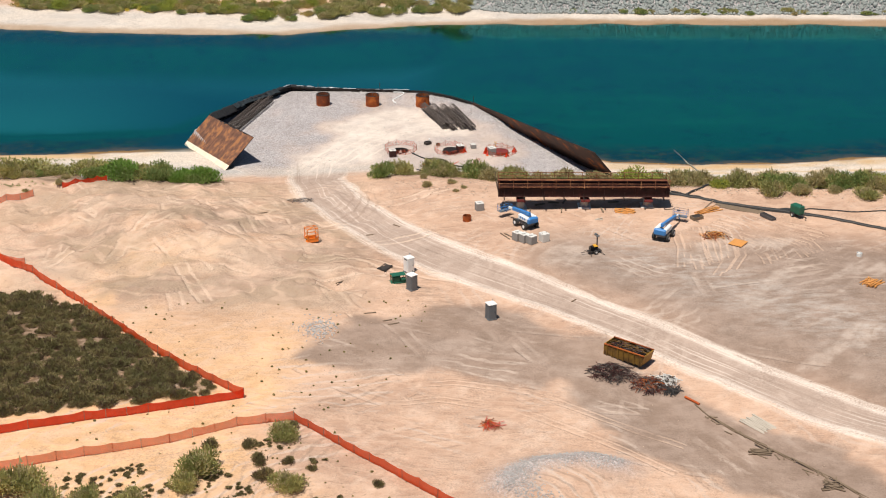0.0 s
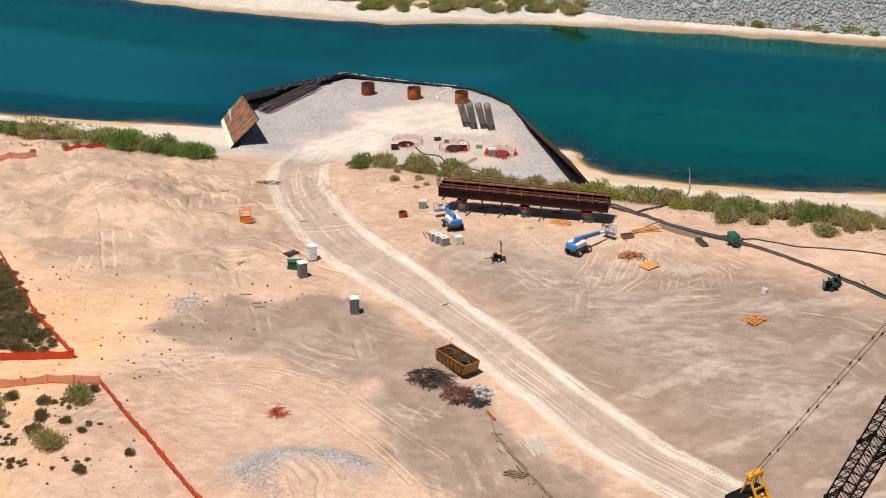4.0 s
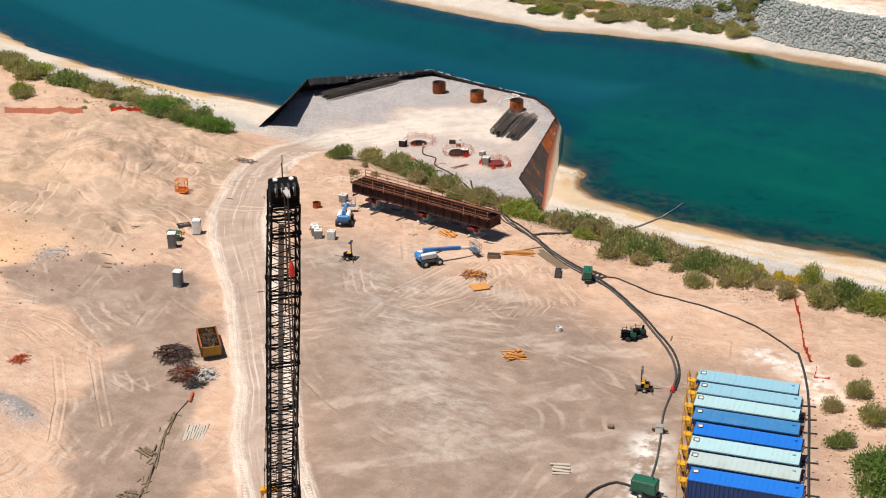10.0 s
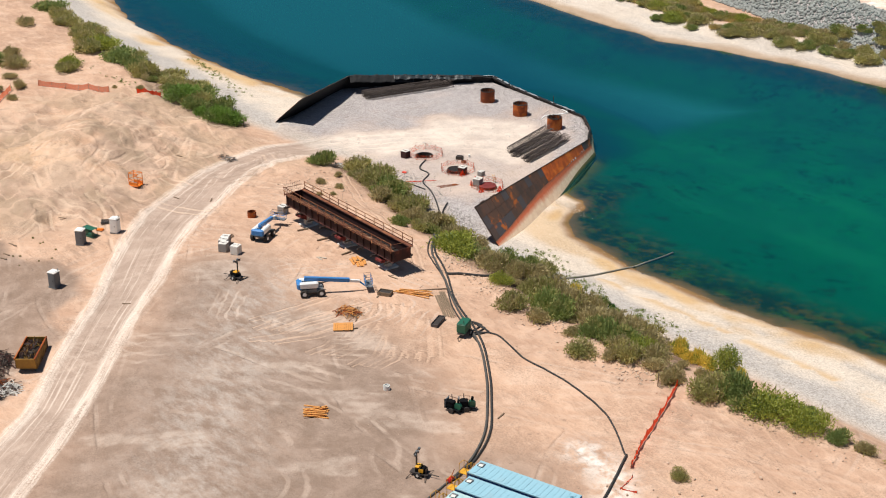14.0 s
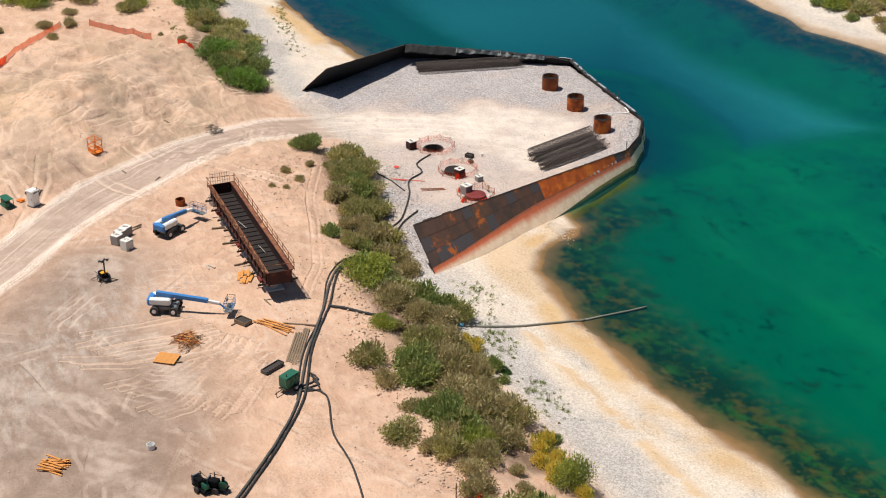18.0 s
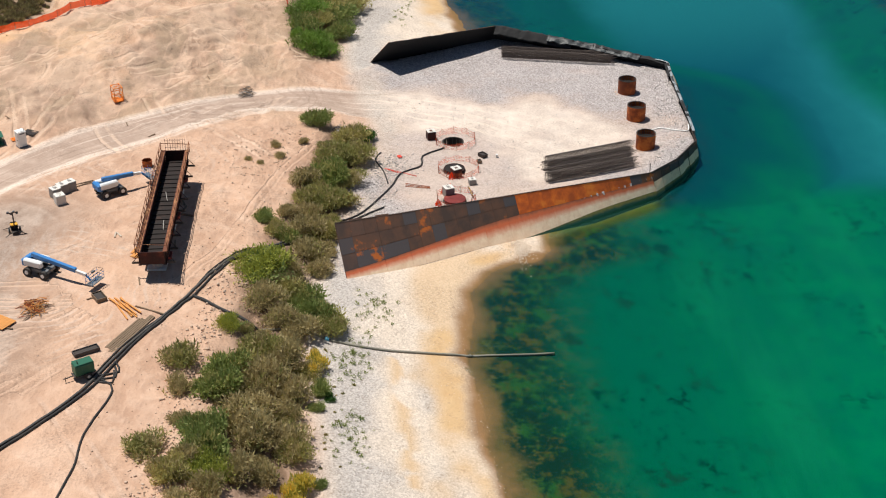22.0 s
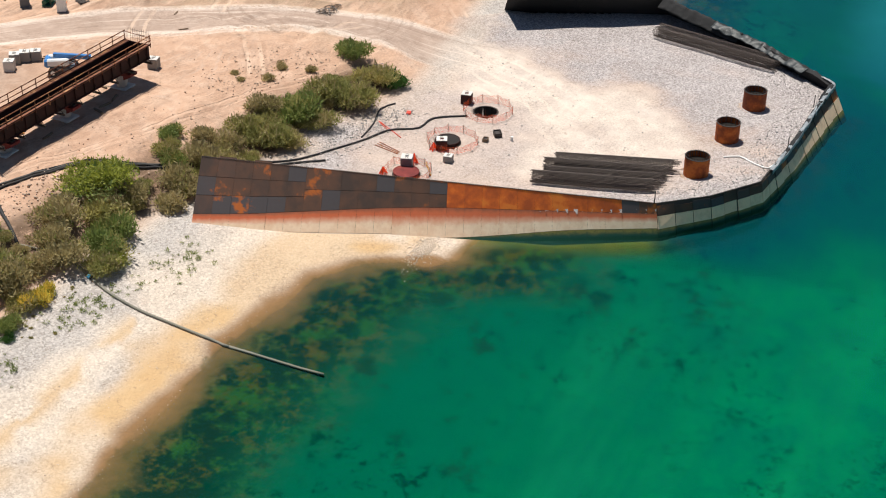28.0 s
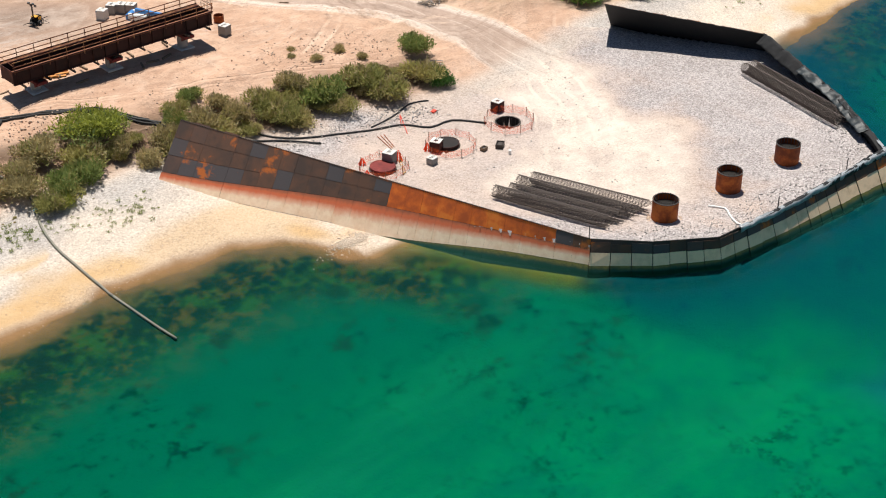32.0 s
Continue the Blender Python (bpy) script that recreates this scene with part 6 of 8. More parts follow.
tank_kinds = [(TANK_SKY, "faded sky-blue steel storage tank with a yellow stair"), (TANK_SKY, "faded sky-blue steel storage tank with a yellow stair"), (TANK_PALE, "chalky pale blue storage tank in a row"),
              (TANK_MID, "worn mid-blue storage tank with scraped roof paint"), (TANK_BLUE, "bright blue steel storage tank in a row"), (TANK_PALE, "chalky pale blue storage tank in a row"),
              (TANK_GREY, "bleached grey-blue storage tank with bare patches"), (TANK_BLUE, "bright blue steel storage tank at the end of a row")]
# one dark blue for every side: the sides' shade is put into the paint
sides = [TANK_SIDE_SHADE] * 8
for k, (mat, lab) in enumerate(tank_kinds):
    x, y = 78.2 + 1.243 * k + (0.25 if k % 3 == 1 else 0), 178.2 - 2.67 * k
    tank(pose(x, y, H(x + 4, y) + 0.0, 0, 0, 18.6), mat, sides[k], lab)


# ---- crawler crane ----
def crane():
    foot, head = Vector((64.7, 124.2, 2.4)), Vector((77.3, 113.9, 44.6))
    g = H(62, 126)
    az = math.degrees(math.atan2(head.y - foot.y, head.x - foot.x))
    t = thing("crawler_crane", "crawler crane with a tall black lattice boom and yellow house", "crane", pose(61.8, 126.6, g, 0, 0, az))
    inv = t.matrix_world.inverted()
    P = lambda v: inv @ Vector(v)
    for s in (-1, 1):
        tr = part("track", MB().box((0, s * 2.5, 0.6), (7.2, 0.9, 1.1), 0, 0.35), DARK_STEEL, t)
        for k in range(26):
            part("track_shoe", MB().box((-3.4 + k * 0.272, s * 2.5, 1.17), (0.22, 1.0, 0.06), 0, 0.01), DARK_STEEL, tr)
        part("track_frame", MB().box((0, s * 2.5, 0.62), (5.6, 0.98, 0.5), 0, 0.05), CRANE_YELLOW, tr)
    part("car_body", MB().box((0, 0, 0.9), (3.2, 4.2, 0.6), 0, 0.08), CRANE_BLACK, t)
    part("slew_ring", MB().rod((0, 0, 1.2), (0, 0, 1.45), 1.2, 24), DARK_STEEL, t)
    part("house", MB().box((-1.6, 0.3, 2.4), (5.4, 2.6, 1.8), 0, 0.08), CRANE_YELLOW, t)
    for k in range(5):
        part("louvre", MB().box((-2.6, 1.63, 1.9 + 0.22 * k), (1.4, 0.03, 0.12)), CRANE_BLACK, t)
    cab = part("cab", MB().box((2.2, 1.55, 2.5), (1.7, 1.1, 1.8), 0, 0.1), CRANE_YELLOW, t)
    part("cab_window", MB().box((3.06, 1.55, 2.75), (0.03, 0.95, 1.0)), GLASS, cab)
    part("cab_window", MB().box((2.3, 2.12, 2.75), (1.2, 0.03, 0.9)), GLASS, cab)
    for k in range(4):
        part("counterweight", MB().box((-4.9, 0, 1.7 + 0.52 * k), (1.5, 4.2, 0.48), 0, 0.06), CRANE_BLACK, t)
    top = P((58.7, 129.4, 6.0))
    for s in (-1, 1):
        part("gantry_leg", MB().box((top + Vector((0.9, s * 0.75, -1.5))), (0.24, 0.2, 3.6), 0, 0.03, Matrix.Rotation(radians(-32), 4, "Y")), CRANE_YELLOW, t)
        part("gantry_leg", MB().box((top + Vector((-0.55, s * 0.75, -1.5))), (0.2, 0.18, 3.4), 0, 0.03, Matrix.Rotation(radians(20), 4, "Y")), CRANE_YELLOW, t)
    part("gantry_head", MB().box(top, (0.7, 1.9, 0.5), 0, 0.08), CRANE_YELLOW, t)
    part("gantry_brace", MB().box(top + Vector((0.75, 0, -1.2)), (0.16, 1.5, 0.2)), CRANE_YELLOW, t)
    for k in range(6):
        y = -0.6 + 0.24 * k
        part("luffing_rope", MB().rod(top + Vector((-0.1, y, -0.2)), (-3.6, y, 3.3), 0.02, 4), DARK_STEEL, t)
    # boom in sections
    a, b = P(foot), P(head)
    u = (b - a).normalized()
    w = Vector((0, 1, 0))
    v = w.cross(u).normalized()
    length = (b - a).length
    stops = [0, 6.5, 14, 21.5, 29, 36.5, 42.5, length]
    size = lambda s: 0.45 + 0.62 * min(1, s / 6.5) if s < 6.5 else (1.07 if s < 42 else 0.98)
    C = lambda s, i, j: a + u * s + w * (i * size(s) * 1.0) + v * (j * size(s) * 0.92)
    for s0, s1 in zip(stops[:-1], stops[1:]):
        sec = part("boom_section", MB().add([C(s, i, j) for s in (s0, s0 + 0.16) for i, j in ((-1, -1), (1, -1), (1, 1), (-1, 1))], [(0, 1, 5, 4), (1, 2, 6, 5), (2, 3, 7, 6), (3, 0, 4, 7)]), CRANE_BLACK, t)
        for i, j in ((-1, -1), (1, -1), (1, 1), (-1, 1)):
            part("chord", MB().rod(C(s0, i, j), C(s1, i, j), 0.085, 6), CRANE_BLACK, sec)
        n = max(3, round((s1 - s0) / 1.25))
        for k in range(n):
            p, q = s0 + (s1 - s0) * k / n, s0 + (s1 - s0) * (k + 1) / n
            m = (p + q) / 2
            for (i0, j0), (i1, j1) in (((-1, -1), (1, -1)), ((1, -1), (1, 1)), ((1, 1), (-1, 1)), ((-1, 1), (-1, -1))):
                part("lacing", MB().rod(C(p, i0, j0), C(m, i1, j1), 0.042, 4, caps=False), CRANE_BLACK, sec)
                part("lacing", MB().rod(C(m, i1, j1), C(q, i0, j0), 0.042, 4, caps=False), CRANE_BLACK, sec)
            part("brace", MB().rod(C(p, -1, -1), C(p, 1, 1), 0.03, 4, caps=False), CRANE_BLACK, sec)
        for i, j in ((-1, -1), (1, -1), (1, 1), (-1, 1)):
            part("chord_joint", MB().box(C(s0 + 0.1, i, j), (0.34, 0.26, 0.34), 0, 0.04), CRANE_BLACK, sec)
        for z in (0.15, -0.25):
            part("tie_plate", MB().rod(C(s1 + z, -1, 1), C(s1 + z, 1, 1), 0.08, 4), CRANE_BLACK, sec)
            part("tie_plate", MB().rod(C(s1 + z, -1, -1), C(s1 + z, 1, -1), 0.08, 4), CRANE_BLACK, sec)
    # plank walk on the boom back
    part("boom_walkway", MB().slab(C(4, -0.45, 0.6), C(4, -0.05, 0.6), C(length - 2, -0.05, 0.6), C(length - 2, -0.45, 0.6), 0.05), GREY_PLASTIC, t, "dark narrow walkway inside the boom")
    hd = part("boom_head", MB().box(b + u * 0.45, (1.5, 2.0, 1.6), 0, 0.1, Matrix.Rotation(radians(18), 4, "Y")), CRANE_BLACK, t)
    for y in (-0.62, -0.2, 0.2, 0.62):
        part("sheave", MB().rod(b + u * 0.7 + Vector((0.75, y - 0.06, 0.25)), b + u * 0.7 + Vector((0.75, y + 0.06, 0.25)), 0.48, 20), DARK_STEEL, hd)
        part("sheave_hub", MB().rod(b + u * 0.7 + Vector((0.75, y - 0.09, 0.25)), b + u * 0.7 + Vector((0.75, y + 0.09, 0.25)), 0.16, 10), LIFT_WHITE, hd)
    for y in (-0.55, 0.55):
        part("floodlight", MB().rod(b + u * 1.35 + Vector((-0.4, y, 0)), b + u * 1.5 + Vector((-0.4, y, 0)), 0.17, 14), CONC_WHITE, hd, "round pale cover on the boom head")
    part("tip_arm", MB().slab(b + u * 1.1 + Vector((0.2, -0.3, 0)), b + u * 1.1 + Vector((0.2, 0.3, 0)), b + u * 1.3 + Vector((2.3, 0.12, -0.1)), b + u * 1.3 + Vector((2.3, -0.12, -0.1)), 0.12), CONCRETE, hd, "pale tip sheave arm")
    part("mast", MB().rod(b + u * 1.2 + Vector((-0.5, 0, 0)), b + u * 1.2 + Vector((-0.7, 0, 1.6)), 0.05, 6), DARK_STEEL, hd)
    part("wind_gauge", MB().rod(b + u * 1.2 + Vector((-0.7, 0, 1.3)), b + u * 1.2 + Vector((-0.73, 0, 1.9)), 0.09, 8), CONC_WHITE, hd, "white gauge at the mast tip")
    for s in (-1, 1):
        pe = part("pendant", MB().rod(top + Vector((0.1, s * 0.55, 0.2)), b + u * 0.2 + Vector((-0.9, s * 0.7, 0.3)), 0.03, 5), DARK_STEEL, t, "thin pendant rope")
        for k in range(1, 12):
            p = lerp(top + Vector((0.1, s * 0.55, 0.2)), b + u * 0.2 + Vector((-0.9, s * 0.7, 0.3)), k / 12)
            part("pendant_link", MB().box(p, (0.16, 0.14, 0.4), 0, 0.03, Matrix.Rotation(radians(25), 4, "Y")), DARK_STEEL, pe)
    hook, ball = P((78.5, 112.6, 21.9)), P((79.6, 111.9, 40.3))
    for dx, dy in ((-0.30, -0.10), (-0.22, 0.10), (-0.14, -0.10), (-0.06, 0.10), (0.06, -0.10), (0.14, 0.10), (0.22, -0.10), (0.30, 0.10)):
        part("hoist_rope", MB().rod(b + u * 0.6 + Vector((0.95 + dx, dy, 0)), hook + Vector((dx, dy, 0.5)), 0.028, 4), DARK_STEEL, t)
    hb = part("hook_block", MB().box(hook, (0.44, 0.32, 1.2), 0, 0.12), CRANE_BLACK, t)
    part("hook", MB().tube([hook + Vector((0, 0, -0.7)), hook + Vector((0.0, 0, -1.0)), hook + Vector((0.22, 0, -1.2)), hook + Vector((0.1, 0, -1.45)), hook + Vector((-0.15, 0, -1.3))], 0.07, 6), DARK_STEEL, hb)
    for s in (-1, 1):
        part("sling", MB().rod(hook + Vector((0, 0, -1.3)), hook + Vector((s * 2.2, s * 0.3, -4.5)), 0.02, 4), DARK_STEEL, hb)
    part("whip_line", MB().rod(b + u * 1.3 + Vector((2.2, 0, 0)), ball + Vector((0, 0, 0.6)), 0.018, 4), DARK_STEEL, t)
    bl = part("overhaul_ball", MB().rod(ball + Vector((0, 0, 0.35)), ball + Vector((0, 0, -0.3)), 0.2, 12), RED_PAINT, t, "red overhaul weight")
    part("ball_cone", MB().rod(ball + Vector((0, 0, 0.35)), ball + Vector((0, 0, 0.8)), 0.2, 10, 0.05), RED_PAINT, bl)


crane()


# ---- plants ----
def leaves(rs, lobes, n, size, flat=0.0):
    """Small bent leaf sprays scattered through ellipsoid lobes (x, y, z, rx, ry, rz)."""
    lob = np.array(lobes, float)
    vol = lob[:, 3] * lob[:, 4] * lob[:, 5]
    pick = rs.choice(len(lob), n, p=vol / vol.sum())
    d = rs.normal(size=(n, 3))
    d /= np.linalg.norm(d, axis=1)[:, None]
    rad = rs.rand(n) ** 0.42 * (0.82 + 0.36 * rs.rand(n))
    c = lob[pick, :3] + d * rad[:, None] * lob[pick, 3:]
    c[:, 2] = np.maximum(c[:, 2], 0.03)
    up = d * 0.75 + np.array([0, 0, 0.42]) + rs.normal(size=(n, 3)) * 0.5
    up /= np.linalg.norm(up, axis=1)[:, None]
    side = np.cross(up, rs.normal(size=(n, 3)))
    side /= np.linalg.norm(side, axis=1)[:, None]
    s = size * (0.5 + 0.8 * rs.rand(n))[:, None]
    tall = rs.rand(n) < 0.16
    s[tall] *= 1.6
    up[tall] = up[tall] * 0.5 + np.array([0, 0, 0.6])
    v = np.stack([c - side * s * 0.26, c + side * s * 0.26, c + up * s * 1.2], 1).reshape(-1, 3)
    return v, np.arange(n * 3).reshape(n, 3)


def stems(rs, lobes, count, r):
    mb = MB()
    for k in range(count):
        lo = lobes[rs.randint(len(lobes))]
        a = rs.rand() * 6.28
        base = Vector((0.25 * math.cos(a) * r * 4, 0.25 * math.sin(a) * r * 4, -0.15))
        tip = Vector(lo[:3]) + Vector(rs.normal(size=3) * 0.35) * Vector(lo[3:]).length * 0.5
        tip.z = max(tip.z, 0.2)
        mid_p = base.lerp(tip, 0.5) + Vector((rs.normal() * 0.1, rs.normal() * 0.1, 0.12))
        mb.rod(base, mid_p, r, 5, r * 0.7).rod(mid_p, tip, r * 0.7, 4, r * 0.25)
    return mb


def plant_lobes(rs, width, tall, count, low=0.25):
    out = []
    for k in range(count):
        a, d = rs.rand() * 6.28, rs.rand() ** 0.6 * width * 0.36
        s = width * (0.2 + 0.17 * rs.rand())
        h = tall * (0.38 + 0.72 * rs.rand()) * (1 - 0.35 * d / (width * 0.4))
        out.append((d * math.cos(a), d * math.sin(a), max(h * 0.58, s * low), s, s * (0.8 + 0.4 * rs.rand()), h * 0.45))
    return out


PLANTS = {}


def plant(kind, name, label, mats, seed, width, tall, lobes, n, size, twig_share=0.25, stem_n=7):
    rs = np.random.RandomState(seed)
    lb = plant_lobes(rs, width, tall, lobes)
    t = thing(name, label, "shrub", pose(0, 0, -400), name + "s")
    part("trunk", stems(rs, lb, stem_n, 0.045 + 0.012 * tall), BARK, t)
    n, size = int(n * 1.9), size * 0.76
    v, f = leaves(rs, lb, n, size)
    part("crown", np_mesh("crown", v, f), mats[0], t)
    if len(mats) > 1:
        v, f = leaves(rs, plant_lobes(rs, width * 0.95, tall * 0.9, lobes), int(n * twig_share), size * 1.1)
        part("dry_sprays", np_mesh("dry_sprays", v, f), mats[1], t, "dry brown sprays among the leaves")
    PLANTS.setdefault(kind, []).append(t)


for k in range(3):
    plant("olive", "tamarisk_shrub", "olive-green tamarisk shrub with ragged crown and dry twigs", (LEAF_OLIVE, LEAF_DRY), 20 + k, 3.6, 2.3, 9, 1500, 0.30, 0.25)
for k in range(2):
    plant("green", "green_shrub", "leafy mid-green shrub on sandy bank", (LEAF_GREEN, LEAF_OLIVE), 30 + k, 3.2, 2.1, 8, 1500, 0.27, 0.3)
for k in range(2):
    plant("dry", "dry_shrub", "dry brown shrub with few green leaves", (LEAF_DRY, LEAF_OLIVE), 40 + k, 3.0, 1.8, 7, 1300, 0.26, 0.12, 12)
plant("lime", "lime_shrub", "rounded yellow-green shrub on a sandy bank", (LEAF_LIME, LEAF_GREEN), 50, 4.2, 2.5, 10, 2200, 0.27, 0.25)
for k in range(2):
    plant("vivid", "mesquite_bush", "bright green leafy mesquite bush on sand", (LEAF_VIVID, LEAF_GREEN), 64 + k, 3.6, 2.4, 10, 1900, 0.27, 0.3)
plant("dark", "dark_green_bush", "small dense dark green bush", (LEAF_DARK,), 55, 2.3, 2.0, 7, 1300, 0.22)
plant("yellow", "brittlebush", "rounded bush covered in yellow blossom", (LEAF_YELLOW, LEAF_LIME), 60, 1.7, 1.0, 6, 700, 0.18, 0.2)
for k in range(3):
    plant("scrub", "desert_scrub", "low olive desert scrub bush on sand", (LEAF_SCRUB, LEAF_BROWN), 70 + k, 1.9, 1.05, 6, 650, 0.22, 0.6)
for k in range(2):
    plant("tuft", "dry_tuft", "small dry tuft of desert weed", (LEAF_DRY, LEAF_OLIVE), 80 + k, 0.7, 0.5, 3, 120, 0.2, 0.5, 4)
plant("tree", "palo_verde_tree", "young bright green palo verde tree with airy crown", (LEAF_LIME, LEAF_GREEN), 90, 3.6, 3.6, 9, 1500, 0.24, 0.5, 12)
plant("straw", "straw_grass_clump", "straw-coloured dry grass clump on the far bank", (LEAF_STRAW,), 95, 2.6, 1.0, 7, 700, 0.26)
USED = set()


def put(kind, x, y, s=1.0, tall=1.0):
    pool = PLANTS[kind]
    k = rnd.randrange(len(pool))
    m = pose(x, y, H(x, y) - 0.04, 0, 0, rnd.uniform(0, 360)) @ Matrix.Diagonal((s, s * rnd.uniform(0.9, 1.1), s * tall, 1))
    if (kind, k) not in USED:
        USED.add((kind, k))
        pool[k].matrix_basis = m
    else:
        copy_thing(pool[k], m).scale = m.to_scale()


# belt on the bank beside the yard: x, y, width, by kind
CROWN = {"olive": 3.6, "green": 3.2, "dry": 3.0, "lime": 4.2, "dark": 2.3, "vivid": 3.6}
BANK = {
    "olive": ((-6.9, 223.2, 4.1), (-0.4, 220.7, 4.3), (-1.3, 223.7, 4.2), (5.1, 223.2, 3.3), (11.5, 217.8, 3.4), (11.1, 220.4, 4.1), (9.9, 222.3, 3.0), (20.7, 214.6, 2.7), (18.4, 220.4, 3.4), (32.5, 216.1, 4.3),
              (39.5, 221.0, 3.0), (45.7, 214.5, 3.9), (48.0, 219.0, 2.8), (62.2, 217.7, 3.1), (50.0, 206.3, 3.4), (64.0, 205.0, 3.2), (68.3, 207.8, 3.2), (79.7, 208.4, 4.3)),
    "green": ((-9.8, 218.7, 3.7), (5.7, 220.7, 4.9), (17.9, 213.1, 2.6), (21.6, 215.8, 2.6), (34.5, 218.1, 4.2), (37.2, 219.8, 3.6), (50.4, 211.4, 4.4), (53.8, 210.3, 4.5), (50.9, 220.1, 2.2), (54.0, 219.7, 1.6),
              (61.2, 209.7, 4.1), (64.7, 210.2, 4.4), (65.5, 220.0, 1.5), (81.5, 210.5, 4.3), (84.4, 209.8, 3.7), (86.8, 216.7, 1.8)),
    "dry": ((7.5, 217.6, 3.6), (15.7, 218.4, 3.3), (16.0, 215.6, 2.4), (19.5, 218.0, 4.2), (24.0, 218.6, 4.2), (22.6, 220.4, 2.6), (27.4, 219.6, 3.0), (28.6, 216.4, 3.2), (37.2, 214.2, 4.1), (40.9, 217.7, 4.1), (40.2, 215.9, 3.5), (47.3, 216.4, 4.5),
            (52.2, 214.9, 4.9), (52.9, 217.5, 3.8), (58.5, 212.7, 4.7), (61.0, 214.3, 4.6), (59.6, 217.2, 3.7), (66.8, 212.7, 3.5), (65.7, 208.5, 3.0), (65.9, 215.4, 3.0), (54.4, 206.8, 2.8), (59.7, 207.3, 2.0), (67.1, 206.3, 2.0),
            (-2.5, 213.6, 1.5), (1.4, 214.4, 1.4), (2.0, 210.4, 0.9), (-3.1, 217.2, 1.3), (3.2, 212.0, 0.9), (71.6, 208.6, 2.5), (75.2, 207.6, 3.4), (56.2, 214.2, 3.6), (49.4, 214.6, 3.4), (43.6, 216.4, 3.2), (55.6, 217.2, 3.0), (70.0, 211.0, 3.0)),
    "lime": ((30.5, 213.4, 6.4), (42.7, 210.9, 2.6), (67.3, 210.7, 3.7), (86.3, 211.2, 5.4), (38.4, 221.4, 2.0)),
    "dark": ((-8.4, 225.0, 2.7),),
}
for kind, rows in BANK.items():
    for x, y, w in rows:
        put(kind, x, y, w * 1.1 / CROWN[kind], rnd.uniform(0.85, 1.15) * (0.75 if w > 5 else 1.0))
for k in range(46):
    x = rnd.uniform(41, 67)
    put(rnd.choice(("dry", "dry", "olive")), x, 214.6 - 0.06 * (x - 41) + rnd.uniform(-3.4, 3.6), rnd.uniform(0.32, 0.62), rnd.uniform(0.6, 0.9))
for k in range(44):
    x = rnd.uniform(-5, 30) if k % 3 else rnd.uniform(-5, 13)
    put(rnd.choice(("dry", "olive", "olive")), x, 221.2 - 0.13 * (x + 3) + rnd.uniform(-1.8, 1.8), rnd.uniform(0.4, 0.75), rnd.uniform(0.7, 1.0))
for k in range(34):
    x = rnd.uniform(34, 64)
    put("tuft", x, 220.4 + rnd.uniform(-1.0, 3.6) * rnd.random(), rnd.uniform(0.3, 0.6), 0.6)
for x, y, s in ((46.6, 219.2, 1.0), (48.0, 218.6, 0.9), (45.2, 218.8, 0.8), (66.3, 217.3, 1.2), (67.6, 216.4, 1.0), (69.5, 217.2, 1.1), (71.2, 216.2, 0.9), (70.2, 215.0, 0.9), (73.2, 215.0, 0.9), (76.5, 216.5, 0.9)):
    put("yellow", x, y + (1.3 if x > 60 else 0.6), s * 1.2, 1.5)
put("tree", 74.4, 217.6, 1.1, 0.95)
for x, y, s, kind in ((52.2, 221.0, 0.5, "dark"), (72.0, 213.0, 0.6, "dry"), (76.0, 212.0, 0.8, "dry"), (79.0, 212.0, 0.8, "olive"), (90.5, 212.0, 1.1, "lime"), (94.0, 212.6, 0.9, "green"), (97.0, 213.0, 0.8, "dry"),
                      (101, 213.5, 1, "olive"), (105, 214, 1, "green"), (110, 214.5, 1, "olive"), (116, 215, 1.1, "dry"), (122, 215, 1, "olive"), (128, 215.6, 1.1, "green")):
    put(kind, x, y, s, 0.95)
# low weeds that dot the grey shingle
rs = np.random.RandomState(77)
wx_, wy_ = [], []
for x0, y0, x1, y1, n, wide in ((31, 226.0, 37.5, 225.6, 46, 1.2), (37, 225.6, 44, 223.4, 30, 0.9), (43, 223.2, 49, 222.8, 44, 0.9), (54, 222.6, 62, 223.4, 60, 1.0), (-84, 236.6, -52, 230.6, 90, 0.8), (-84, 212.6, -60, 214.0, 30, 0.8)):
    q = rs.rand(n)
    wx_.append(x0 + (x1 - x0) * q + rs.normal(size=n) * 0.5)
    wy_.append(y0 + (y1 - y0) * q + rs.normal(size=n) * wide)
wx_, wy_ = np.concatenate(wx_), np.concatenate(wy_)
sprig_v, _ = leaves(rs, [(0, 0, 0.09, 0.22, 0.22, 0.12)], 34 * len(wx_), 0.11)
sprig_s = np.repeat(0.5 + 0.9 * rs.rand(len(wx_)), 34 * 3)
sprig_v = sprig_v * sprig_s[:, None] + np.repeat(np.stack([wx_, wy_, height(wx_, wy_)], -1), 34 * 3, 0)
shingle_weeds = np_mesh("shingle_weeds", sprig_v, np.arange(len(sprig_v)).reshape(-1, 3))
shingle_weeds.materials.append(LEAF_GREEN)
tagged(new("shingle_weeds", shingle_weeds), "sparse low green weeds on grey shingle", "weeds", "", "stuff")
# scrub beside the tanks
for x, y, s, kind in ((101.6, 172.0, 1.5, "vivid"), (105.0, 174.6, 1.4, "vivid"), (103.2, 169.4, 1.5, "vivid"), (108, 172, 1.3, "vivid"), (97.2, 182.0, 0.9, "olive"), (93.8, 186.4, 0.85, "olive"), (92.6, 181.6, 0.8, "dry"), (90.4, 193.0, 0.5, "olive"), (96.2, 175.2, 0.9, "green"), (103.2, 193.0, 1.2, "dry"), (104.6, 190.8, 0.9, "dry")):
    put(kind, x, y, s, 1.05)
